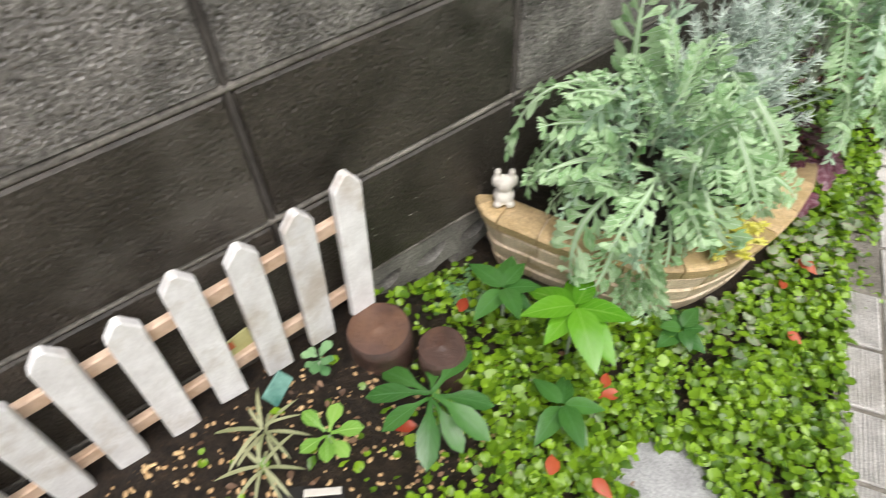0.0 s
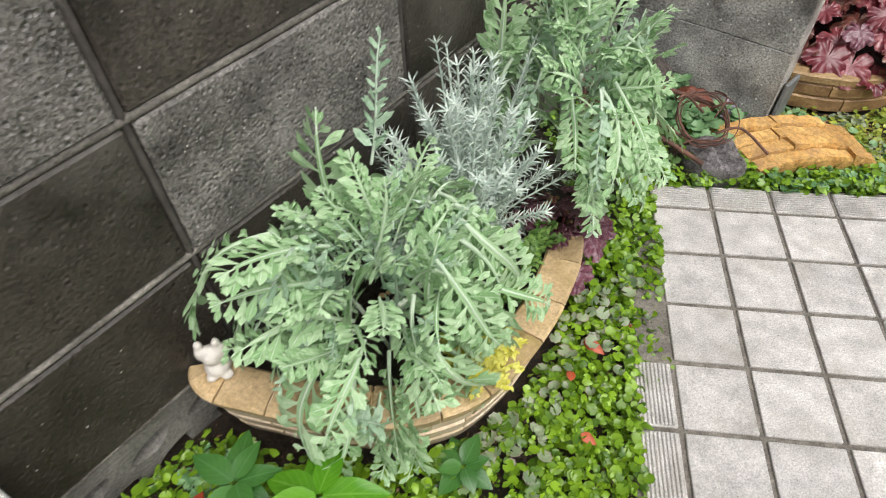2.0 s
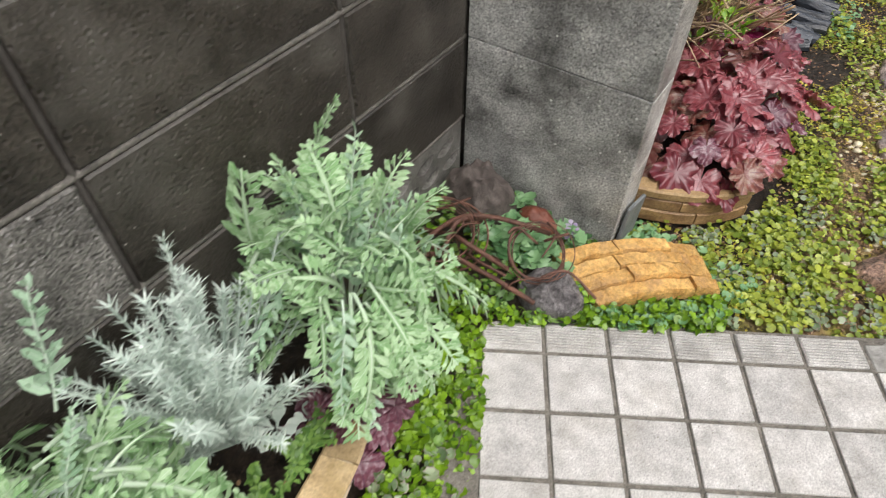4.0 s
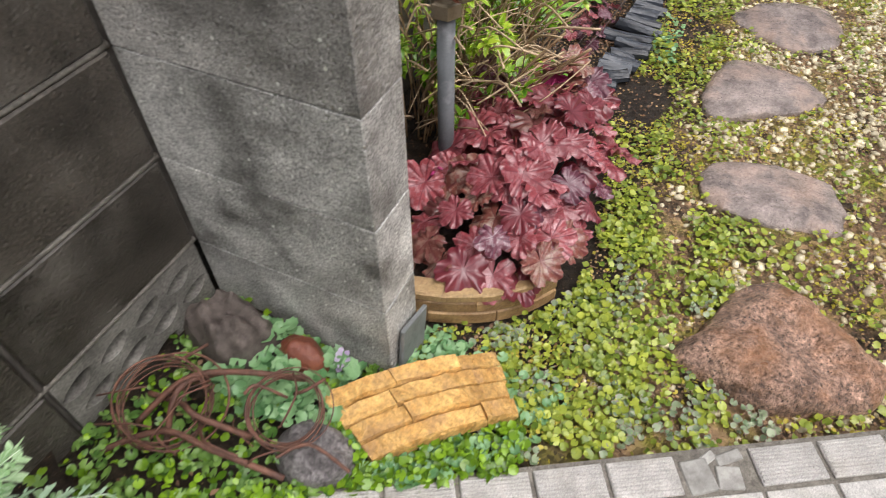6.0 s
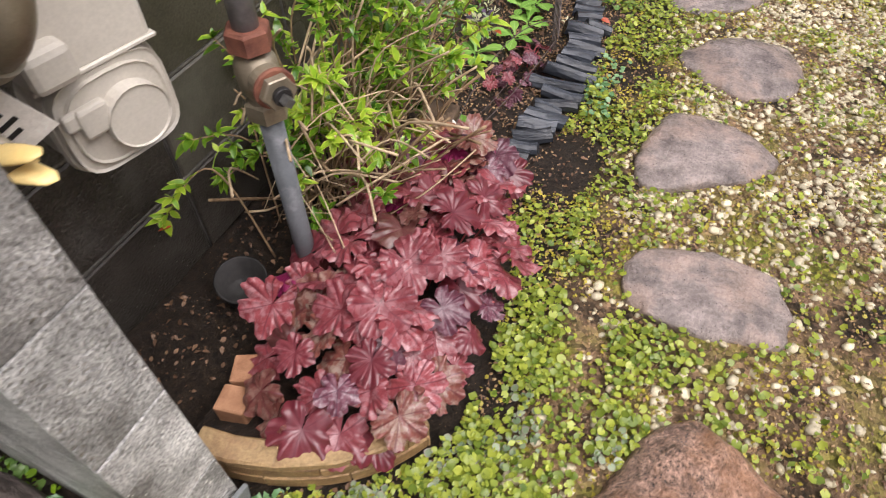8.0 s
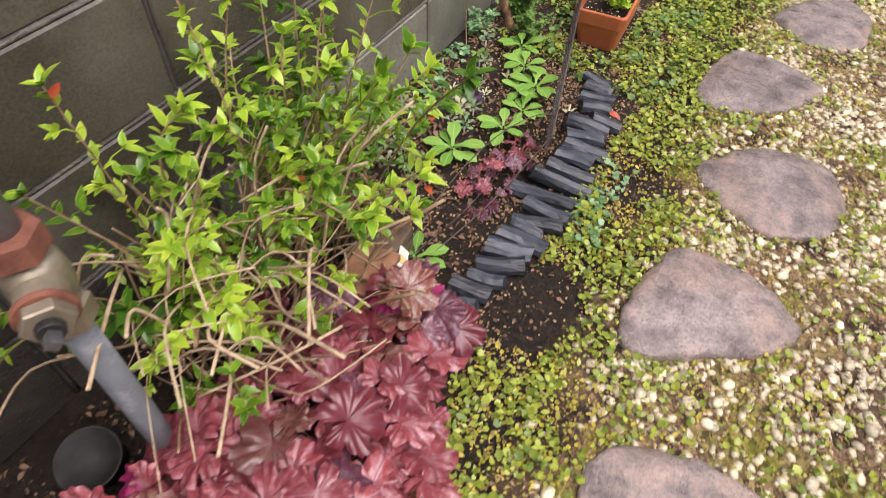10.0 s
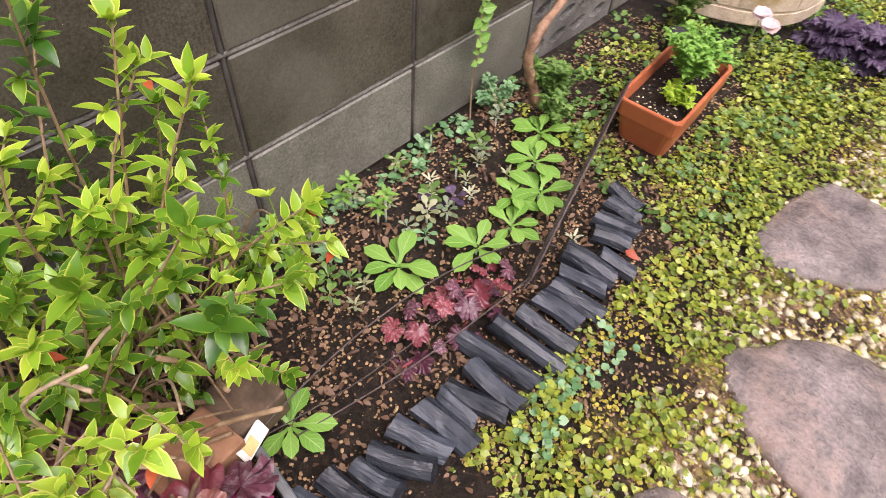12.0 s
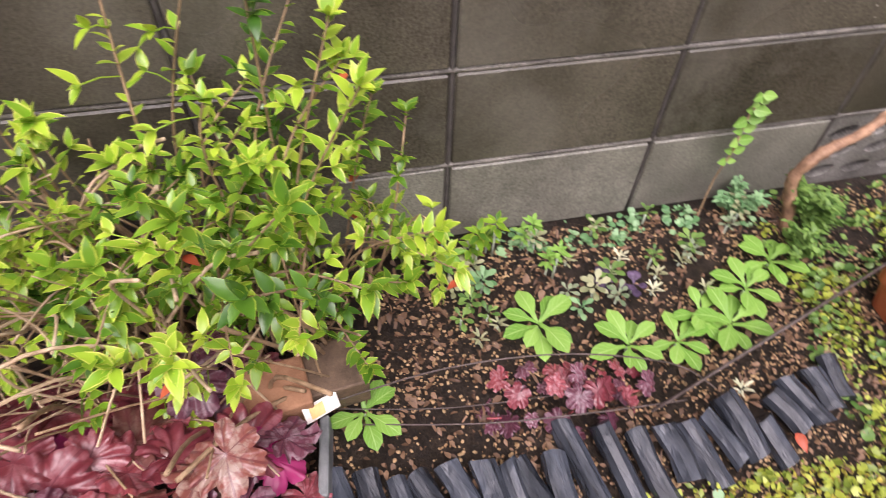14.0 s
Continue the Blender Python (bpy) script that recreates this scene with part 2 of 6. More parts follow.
CONCRETE = material("wet_concrete_block", (0.04, 0.035, 0.025), (0.105, 0.093, 0.07), 4, 0.28, 0.45, 210, 0.4, 0.2, specks=(60, (0.45, 0.43, 0.38), 0.15), speckle=0.6, relief=0.003, streak=((0.2, 0.188, 0.155), 0.4, 2.6), scarce=0.95)
CONCRETE_ROUGH = material("pitted_grey_block", (0.075, 0.07, 0.064), (0.26, 0.245, 0.225), 12, 0.24, 0.7, 190, 0.4, 0.12, specks=(120, (0.5, 0.48, 0.44), 0.24), speckle=0.8, relief=0.006, scarce=0.9, spec=0.6, pits=140)
CONCRETE_FOOT = material("pale_lower_block", (0.1, 0.095, 0.076), (0.24, 0.23, 0.19), 6, 0.4, 0.45, 210, 0.4, 0.1, specks=(70, (0.04, 0.038, 0.03), 0.16), speckle=0.6, relief=0.003, streak=((0.09, 0.085, 0.06), 0.5, 4), scarce=0.93)
# soaked brown blocks; also carries the painted shade behind the gas meter
CONCRETE_DARK = material("soaked_and_shaded_block", (0.017, 0.014, 0.011), (0.074, 0.064, 0.053), 7, 0.33, 0.6, 210, 0.45, 0.2, specks=(90, (0.4, 0.38, 0.34), 0.17), speckle=0.85, relief=0.004, spec=0.5, scarce=0.95, streak=((0.13, 0.12, 0.105), 0.55, 5), pits=120)
CONCRETE_MID = material("stained_grey_concrete", (0.085, 0.08, 0.075), (0.48, 0.465, 0.44), 7, 0.4, 0.6, 220, 0.5, 0.14, specks=(80, (0.7, 0.7, 0.66), 0.22), speckle=0.9, relief=0.004, streak=((0.045, 0.042, 0.038), 0.72, 5), scarce=0.9, pits=120)
CONCRETE_PALE = material("weathered_concrete", (0.085, 0.082, 0.077), (0.62, 0.61, 0.58), 7, 0.42, 0.6, 220, 0.5, 0.14, specks=(80, (0.72, 0.72, 0.68), 0.22), speckle=0.9, relief=0.004, streak=((0.045, 0.042, 0.038), 0.68, 5), scarce=0.88, pits=120)
MORTAR = material("mortar", (0.035, 0.03, 0.026), (0.09, 0.08, 0.07), 30, 0.8, 0.6, 300, 0.3, 0.1)
MORTAR_PALE = material("pale_mortar", (0.08, 0.072, 0.062), (0.26, 0.24, 0.21), 18, 0.6, 0.7, 220, 0.45, 0.1, speckle=0.7)
CAST = material("cast_concrete", (0.075, 0.071, 0.064), (0.26, 0.248, 0.226), 12, 0.42, 0.4, 200, 0.35, speckle=0.7)
TILE = material("white_paving_tile", (0.34, 0.325, 0.305), (0.58, 0.56, 0.535), 24, 0.42, 0.5, 330, 0.22, 0.1, specks=(130, (0.2, 0.18, 0.15), 0.16), scarce=0.93, speckle=0.5, streak=((0.26, 0.23, 0.18), 0.35, 9))
GROUT = material("dark_grout", (0.09, 0.08, 0.066), (0.22, 0.2, 0.17), 40, 0.8, 0.6, 300, speckle=0.6)
PAINT = material("worn_white_paint", (0.64, 0.62, 0.61), (0.84, 0.83, 0.83), 25, 0.5, 0.25, 200, 0.1, 0.05, streak=((0.36, 0.27, 0.17), 0.5, 13), speckle=0.06)
PALE_WOOD = material("pale_rail_wood", (0.5, 0.33, 0.22), (0.72, 0.55, 0.42), 30, 0.6, 0.3, 250, 0.1, 0.05)
BARK = material("wet_bark", (0.035, 0.02, 0.015), (0.11, 0.06, 0.045), 35, 0.5, 0.9, 200, 0.3, 0.1)
END_GRAIN = material("wet_end_grain", (0.03, 0.014, 0.01), (0.11, 0.058, 0.042), 16, 0.35, 0.4, 200, 0.4, 0.1, streak=((0.2, 0.1, 0.05), 0.5, 9))
BUFF = material("buff_moulded_brick", (0.56, 0.43, 0.3), (0.8, 0.66, 0.5), 25, 0.55, 0.5, 220, 0.3, 0.14, streak=((0.36, 0.25, 0.06), 0.75, 8), speckle=0.3)
BUFF_CAP = material("ochre_stained_cap", (0.34, 0.235, 0.11), (0.57, 0.42, 0.24), 18, 0.55, 0.6, 200, 0.35, 0.18, streak=((0.3, 0.22, 0.045), 0.75, 7), speckle=0.35, relief=0.005)
BROKEN = material("worn_tile_back", (0.2, 0.19, 0.175), (0.42, 0.41, 0.38), 40, 0.6, 0.6, 220, 0.3)
OCHRE = material("ochre_stone_edging", (0.4, 0.2, 0.05), (0.72, 0.46, 0.16), 26, 0.5, 0.8, 120, 0.3, 0.14, streak=((0.2, 0.09, 0.055), 0.8, 13), speckle=0.5, relief=0.006)
TAN = material("tan_stone_edging", (0.2, 0.11, 0.05), (0.44, 0.28, 0.13), 14, 0.5, 0.6, 140, 0.3, 0.15, streak=((0.1, 0.045, 0.025), 0.65, 9), speckle=0.4)
TAN_LIGHT = material("tan_cap_stone", (0.25, 0.16, 0.07), (0.44, 0.3, 0.145), 12, 0.5, 0.6, 140, 0.25, 0.15, streak=((0.18, 0.08, 0.04), 0.6, 9), speckle=0.35)
TERRACOTTA = material("terracotta_brick", (0.26, 0.12, 0.06), (0.42, 0.22, 0.12), 30, 0.75, 0.5, 260, 0.15, 0.1)
POT = material("terracotta_plastic", (0.42, 0.11, 0.045), (0.55, 0.17, 0.07), 8, 0.4, 0.1, 200, 0.12, 0.03)
SLATE = material("grey_slate", (0.1, 0.11, 0.11), (0.22, 0.23, 0.23), 20, 0.5, 0.4, 200)
GRANITE = material("pink_granite", (0.11, 0.068, 0.05), (0.46, 0.29, 0.215), 24, 0.3, 1.0, 130, 0.4, 0.1, specks=(150, (0.07, 0.06, 0.055), 0.24), speckle=1.2, relief=0.009, streak=((0.42, 0.19, 0.08), 0.55, 8), scarce=0.6)
GREYSTONE = material("grey_stepping_stone", (0.11, 0.088, 0.08), (0.36, 0.295, 0.27), 14, 0.2, 0.6, 120, 0.42, 0.15, specks=(140, (0.07, 0.06, 0.055), 0.18), speckle=0.4, relief=0.008, streak=((0.38, 0.24, 0.17), 0.5, 7), scarce=0.75)
DARKROCK = material("dark_rough_rock", (0.045, 0.035, 0.03), (0.16, 0.13, 0.115), 40, 0.6, 1.0, 200, 0.3)
REDROCK = material("red_brown_stone", (0.13, 0.035, 0.02), (0.22, 0.07, 0.04), 25, 0.45, 0.5, 200)
CHARCOAL = material("charcoal", (0.01, 0.0115, 0.0145), (0.058, 0.067, 0.084), 24, 0.25, 0.8, 120, 0.35, 0.3, stretch=(0.2, 1, 1), speckle=0.2)
PEBBLE = material("cream_gravel", (0.52, 0.42, 0.24), (0.88, 0.8, 0.6), 60, 0.4, 0.3, 300, 0.2, 0.35)
GRIT = material("tan_grit", (0.25, 0.14, 0.06), (0.6, 0.42, 0.22), 60, 0.6, 0.3, 300, 0.2, 0.3)
PIPE_PAINT = material("grey_pipe_paint", (0.12, 0.13, 0.14), (0.2, 0.215, 0.23), 12, 0.4, 0.15, 200, 0.15, 0.08, streak=((0.36, 0.35, 0.37), 0.7, 14))
BRASS = material("weathered_bronze", (0.2, 0.16, 0.11), (0.36, 0.31, 0.23), 25, 0.42, 0.3, 220, 0.2, 0.1, metal=0.5)
RUST = material("rust", (0.1, 0.03, 0.02), (0.26, 0.1, 0.06), 40, 0.7, 0.6, 260, 0.25)
OLD_WIRE = material("old_rusty_wire", (0.05, 0.022, 0.016), (0.19, 0.085, 0.055), 40, 0.6, 0.6, 260, 0.25)
STEEL = material("grey_steel", (0.1, 0.1, 0.1), (0.22, 0.22, 0.22), 40, 0.4, 0.2, 260, 0.2, metal=0.8)
ENAMEL = material("beige_enamel", (0.5, 0.46, 0.4), (0.58, 0.54, 0.47), 8, 0.35, 0.08, 150, 0.08, 0.02)
YELLOW = material("yellow_plastic", (0.78, 0.55, 0.2), (0.88, 0.7, 0.33), 20, 0.4, 0.1)
BLACK = material("black_metal", (0.008, 0.0075, 0.007), (0.024, 0.021, 0.02), 40, 0.65, 0.3, 250)
WIRE = material("dull_dark_wire", (0.05, 0.035, 0.03), (0.13, 0.1, 0.09), 60, 0.4, 0.3, 250)
WHITE = material("white_plaster", (0.68, 0.63, 0.57), (0.82, 0.78, 0.72), 40, 0.6, 0.3)
TWIG = material("dry_twig", (0.2, 0.12, 0.06), (0.42, 0.29, 0.17), 60, 0.7, 0.4)
DRIFT = material("peeled_vine_wood", (0.11, 0.055, 0.03), (0.42, 0.25, 0.15), 40, 0.6, 0.6, 200, 0.3)
PLASTER = material("east_wall_plaster", (0.2, 0.19, 0.17), (0.27, 0.26, 0.24), 6, 0.8, 0.3)
PINK = material("pink_pattern", (0.5, 0.12, 0.14), (0.75, 0.5, 0.5), 60, 0.5, 0.1)


def ground_material():
    m = material("garden_soil", (0.006, 0.0042, 0.003), (0.045, 0.029, 0.018), 60, 0.5, 1.0, 240, 0.3, 0, specks=(110, (0.26, 0.16, 0.075), 0.12), speckle=0.7, relief=0.008)
    n, l = m.node_tree.nodes, m.node_tree.links
    bsdf = n["Principled BSDF"]
    soil = bsdf.inputs["Base Color"].links[0].from_socket
    geo = n.new("ShaderNodeNewGeometry")
    xyz = n.new("ShaderNodeSeparateXYZ")
    l.new(geo.outputs["Position"], xyz.inputs[0])
    t = n.new("ShaderNodeTexNoise")
    t.inputs["Scale"].default_value, t.inputs["Detail"].default_value = 7.0, 6.0
    l.new(geo.outputs["Position"], t.inputs["Vector"])
    sandy = n.new("ShaderNodeValToRGB")
    e = sandy.color_ramp.elements
    e[0].position, e[0].color = 0.36, (0.06, 0.04, 0.022, 1)
    e[1].position, e[1].color = 0.66, (0.26, 0.25, 0.035, 1)
    mid = e.new(0.5)
    mid.color = (0.34, 0.215, 0.125, 1)
    l.new(t.outputs["Fac"], sandy.inputs[0])
    bits = n.new("ShaderNodeTexVoronoi")
    bits.inputs["Scale"].default_value = 95.0
    l.new(geo.outputs["Position"], bits.inputs["Vector"])
    hue = n.new("ShaderNodeMixRGB")
    hue.blend_type, hue.inputs[0].default_value = "OVERLAY", 0.8
    l.new(sandy.outputs[0], hue.inputs[1])
    tone = n.new("ShaderNodeRGBToBW")
    l.new(bits.outputs["Color"], tone.inputs[0])
    l.new(tone.outputs[0], hue.inputs[2])
    dry = n.new("ShaderNodeHueSaturation")
    dry.inputs["Saturation"].default_value = 1.0
    l.new(hue.outputs[0], dry.inputs["Color"])
    edge = n.new("ShaderNodeMath")
    edge.operation, edge.inputs[1].default_value = "MULTIPLY_ADD", 0.25
    l.new(t.outputs["Fac"], edge.inputs[0])
    l.new(xyz.outputs[0], edge.inputs[2])
    zone = n.new("ShaderNodeMapRange")
    zone.inputs["From Min"].default_value, zone.inputs["From Max"].default_value = 0.82, 0.94
    l.new(edge.outputs[0], zone.inputs["Value"])
    mix = n.new("ShaderNodeMixRGB")
    l.new(zone.outputs[0], mix.inputs[0])
    l.new(soil, mix.inputs[1])
    l.new(dry.outputs[0], mix.inputs[2])
    l.new(mix.outputs[0], bsdf.inputs["Base Color"])
    return m


SOIL = ground_material()


# ---- ground, walls ----
WALL_SIDE = [(-1.65, 0.085), (-1.52, 0.065), (-1.4, 0.02), (-1.25, 0.01), (-1.05, 0.03), (-0.3, -0.02), (0.4, -0.075)]
PATH_SIDE = [(-1.6, -0.05), (-0.9, -0.09), (-0.1, -0.09), (0.35, -0.13)]


U, V = Vector((math.cos(radians(31.2)), math.sin(radians(31.2)), 0)), Vector((math.sin(radians(31.2)), -math.cos(radians(31.2)), 0))
CORNER, PITCH, TOP = Vector((0.478, -0.434, 0)), 0.1275, -0.076


def on_terrace(x, y, margin=0.0):
    d = Vector((x, y, 0)) - CORNER
    return -PITCH - 0.075 - margin < d.dot(U) and -PITCH - 0.075 - margin < d.dot(V)


def level(x, y):
    """Height of the ground: a bed that falls from the wall to the path."""
    a = float(np.interp(y, *zip(*WALL_SIDE)))
    b = float(np.interp(y, *zip(*PATH_SIDE)))
    return a + (b - a) * smooth01(0.0, 0.55, x)


def ground_at(x, y):
    z = level(x, y)
    p = Vector((x, y, 0))
    if on_terrace(x, y, -0.01):
        z -= 0.03
    return z + 0.012 * noise.noise(p * 5) + 0.005 * noise.noise(p * 21) - 0.004


xs = [-400, -60, -12, -3, -0.6] + list(np.arange(-0.16, 1.9, 0.02)) + [2.2, 3.0, 6, 20, 80, 400]
ys = [-400, -60, -12, -4] + list(np.arange(-2.6, 4.0, 0.02)) + [4.6, 7, 20, 80, 400]
verts = [(x, y, ground_at(x, y) if -0.2 < x < 2.3 and -4 < y < 5 else level(x, y)) for x in xs for y in ys]
w = len(ys)
faces = [(i * w + j, (i + 1) * w + j, (i + 1) * w + j + 1, i * w + j + 1) for i in range(len(xs) - 1) for j in range(w - 1)]
tagged(new("ground", mesh_of("ground", verts, faces, SOIL)), "dark wet garden soil with sandy mossy path", "ground", kind="structure")

COURSES = [-0.28 + 0.2 * i for i in range(11)]


def slab(name, x0, x1, y0, y1, z0, z1, mat, parent=None):
    return part(name, box_bm((x1 - x0, y1 - y0, z1 - z0), ((x0 + x1) / 2, (y0 + y1) / 2, (z0 + z1) / 2)), mat, parent)


BLOCKS = {}


def block_mesh(size, mat, worn=0.0035):
    """One concrete block with worn edges, shared by all of its size."""
    key = (tuple(round(s, 3) for s in size), mat.name)
    if key not in BLOCKS:
        me = bpy.data.meshes.new("block")
        bm = box_bm(size, bevel=worn, segments=1)
        bm.to_mesh(me)
        bm.free()
        me.materials.append(mat)
        BLOCKS[key] = me
    return BLOCKS[key]


wall = tagged(slab("wall_west", -0.12, -0.008, -3.4, 4.6, 0.116, 1.92, MORTAR), "dark wet stack-bonded concrete block garden wall", "wall", kind="structure")
slab("footing", -0.12, -0.055, -3.4, 4.6, -0.3, 0.114, MORTAR, wall)
VENTS = [(-1.605, -1.2), (-0.35, 0.0), (2.127, 2.527)]
columns = [(-1.605 + 0.405 * k, -1.605 + 0.405 * (k + 1)) for k in range(-5, 2)] + [(-0.795, -0.35), (-0.35, 0.0)] + [(0.127 + 0.4 * k, 0.127 + 0.4 * (k + 1)) for k in range(0, 12)]
columns.sort()
for y0, y1 in columns:
    for k, z in enumerate(COURSES[:10]):
        if k == 1 and any(abs((y0 + y1) / 2 - (a + b) / 2) < 0.1 for a, b in VENTS):
            continue
        if k == 0:
            continue
        size = (0.03, y1 - y0 - 0.011, 0.189)
        deep = 0.0015 * random.uniform(-1, 1)
        tone = CONCRETE
        if y1 < 0.11:
            tone = CONCRETE_DARK
            if (k == 3 and -1.3 < y0 < -1.0) or (k >= 4 and y0 < -1.3):
                tone = CONCRETE_ROUGH
        elif y0 < 0.5:
            # deep shade behind the meter is put into the block colour
            tone = CONCRETE_DARK
        elif k == 1:
            tone = CONCRETE_FOOT if y0 > 0.85 else CONCRETE_DARK
        child("block", block_mesh(size, tone), wall, Matrix.Translation((-0.015 + deep, (y0 + y1) / 2, z + 0.1)))


for z in COURSES[2:10]:
    for a, b in ((-3.3, 0.0), (0.11, 4.5)):
        pts = [(-0.0075 + 0.0012 * noise.noise(Vector((y * 9, z * 5, 0))), y, z + 0.0012 * noise.noise(Vector((y * 14, z * 7, 3)))) for y in np.arange(a, b + 0.04, 0.05)]
        v, f = tube(pts, 0.0066, 7)
        child("bed_joint", mesh_of("bed_joint", v, f, MORTAR_PALE), wall)
for y in sorted({round(y, 3) for c in columns for y in c if y != 0.0}):
    pts = [(-0.0065, y + 0.0012 * noise.noise(Vector((y * 9, z * 12, 0))), z) for z in np.arange(-0.08, 1.75, 0.05)]
    v, f = tube(pts, 0.005, 7)
    child("head_joint", mesh_of("head_joint", v, f, MORTAR), wall)


def vent_block(y0, y1):
    """A cast vent block: a thick plate pierced by rows of leaf-shaped holes."""
    lo, hi, z0, z1 = y0 + 0.006, y1 - 0.006, -0.078, 0.114
    vent = part("vent_block", box_bm((0.012, hi - lo, z1 - z0), (-0.052, (lo + hi) / 2, (z0 + z1) / 2)), MORTAR, wall)
    bm = bmesh.new()
    edges = []

    def loop(pts):
        vs = [bm.verts.new((-0.004, a, b)) for a, b in pts]
        edges.extend(bm.edges.new((p, q)) for p, q in zip(vs, vs[1:] + vs[:1]))

    loop([(lo, z0), (hi, z0), (hi, z1), (lo, z1)])
    wide = hi - lo
    for row, (z, count, size) in enumerate(((0.07, 4, 0.034), (0.018, 4, 0.036), (-0.038, 4, 0.036))):
        for k in range(count):
            c, t = lo + wide * (k + (0.72 if row % 2 else 0.45)) / (count + 0.2), radians(16 - 4 * row)
            pts = []
            for n in range(16):
                a = 6.2832 * n / 16
                u, w = size * math.cos(a), 0.0168 * math.copysign(abs(math.sin(a)) ** 1.5, math.sin(a)) + 0.006 * math.cos(a) ** 2
                pts.append((c + u * math.cos(t) - w * math.sin(t), z + u * math.sin(t) + w * math.cos(t)))
            loop(pts)
    bmesh.ops.triangle_fill(bm, use_beauty=True, edges=edges)
    out = bmesh.ops.extrude_face_region(bm, geom=list(bm.faces))
    for v in out["geom"]:
        if isinstance(v, bmesh.types.BMVert):
            v.co.x -= 0.04
    bmesh.ops.recalc_face_normals(bm, faces=bm.faces)
    part("vent_face", bm, CAST, vent)


for y0, y1 in VENTS:
    vent_block(y0, y1)

# buttress wall that stands out from the garden wall
buttress = tagged(slab("wall_buttress", 0.0, 0.392, 0.008, 0.098, -0.28, 1.52, MORTAR), "grey weathered concrete block buttress wall", "wall", kind="structure")
for k, z in enumerate(COURSES[:9]):
    me = block_mesh((0.398, 0.106, 0.1988), CONCRETE_PALE if k < 4 else CONCRETE_MID, 0.0018)
    child("block", me, buttress, Matrix.Translation((0.2015 + 0.001 * random.uniform(-1, 1), 0.053, z + 0.1)))
# unseen wall, added to close the east side and limit low sky light
tagged(slab("wall_east", 4.2, 4.4, -3.4, 4.6, -0.3, 2.6, PLASTER), "plain pale plastered wall added out of view", "wall", kind="structure")

# ---- paved terrace ----
terrace = tagged(empty("terrace"), "white square paving tiles with dark grout joints", "pavement", kind="structure")
turn = Matrix((U, -V, Vector((0, 0, 1)))).transposed().to_4x4()
a0, a1, b0, b1 = -PITCH - 0.08, 11 * PITCH, -PITCH - 0.08, 15 * PITCH
mid = CORNER + U * (a0 + a1) / 2 + V * (b0 + b1) / 2
bed = part("grout_bed", box_bm((a1 - a0, b1 - b0, 0.06)), GROUT, terrace)
bed.matrix_basis = Matrix.Translation((mid.x, mid.y, TOP - 0.005 - 0.03)) @ turn


def tile_mesh(wide, deep, ribbed):
    bm = box_bm((wide - 0.009, deep - 0.009, 0.014), (0, 0, -0.007), 0.0015)
    if ribbed:
        count = 9
        long = wide >= deep
        for k in range(count):
            o = ((k + 0.5) / count - 0.5) * ((deep if long else wide) - 0.016)
            size = (wide - 0.013, 0.0045, 0.004) if long else (0.0045, deep - 0.013, 0.004)
            rib = box_bm(size, (0, o, 0.001) if long else (o, 0, 0.001), 0.0012)
            me = bpy.data.meshes.new("rib")
            rib.to_mesh(me)
            rib.free()
            bm.from_mesh(me)
            bpy.data.meshes.remove(me)
    me = bpy.data.meshes.new("tile")
    bm.to_mesh(me)
    bm.free()
    me.materials.append(TILE)
    return me


plain, rib_u, rib_v = tile_mesh(PITCH, PITCH, False), tile_mesh(PITCH, 0.075, True), tile_mesh(0.075, PITCH, True)
for i in range(-2, 11):
    for j in range(-2, 15):
        if i == -2 and (j < 2) or (i, j) == (5, -2):
            continue
        u = -PITCH - 0.0375 if i == -2 else (i + 0.5) * PITCH
        v = -PITCH - 0.0375 if j == -2 else (j + 0.5) * PITCH
        p = CORNER + U * u + V * v
        me = rib_v if i == -2 else rib_u if j == -2 else plain
        z = TOP + random.uniform(-0.001, 0.001)
        child("tile", me, terrace, Matrix.Translation((p.x, p.y, z)) @ turn @ pose(0, 0, 0, 0, 0, random.uniform(-0.4, 0.4)))


for a, b, wide, deep, spin in ((-0.034, 0.006, 0.05, 0.058, 4), (0.018, 0.014, 0.044, 0.04, -7), (0.03, -0.022, 0.05, 0.02, 12), (-0.006, -0.026, 0.03, 0.018, 30)):
    p = CORNER + U * (5.5 * PITCH + a) + V * (-PITCH - 0.0375 + b)
    piece = part("tile_fragment", box_bm((wide, deep, 0.014), (0, 0, 0), 0.002, 1, 0.004), BROKEN, terrace, "cracked grey tile fragment")
    piece.matrix_basis = Matrix.Translation((p.x, p.y, TOP - 0.009)) @ turn @ pose(0, 0, 0, random.uniform(-3, 3), random.uniform(-3, 3), spin)


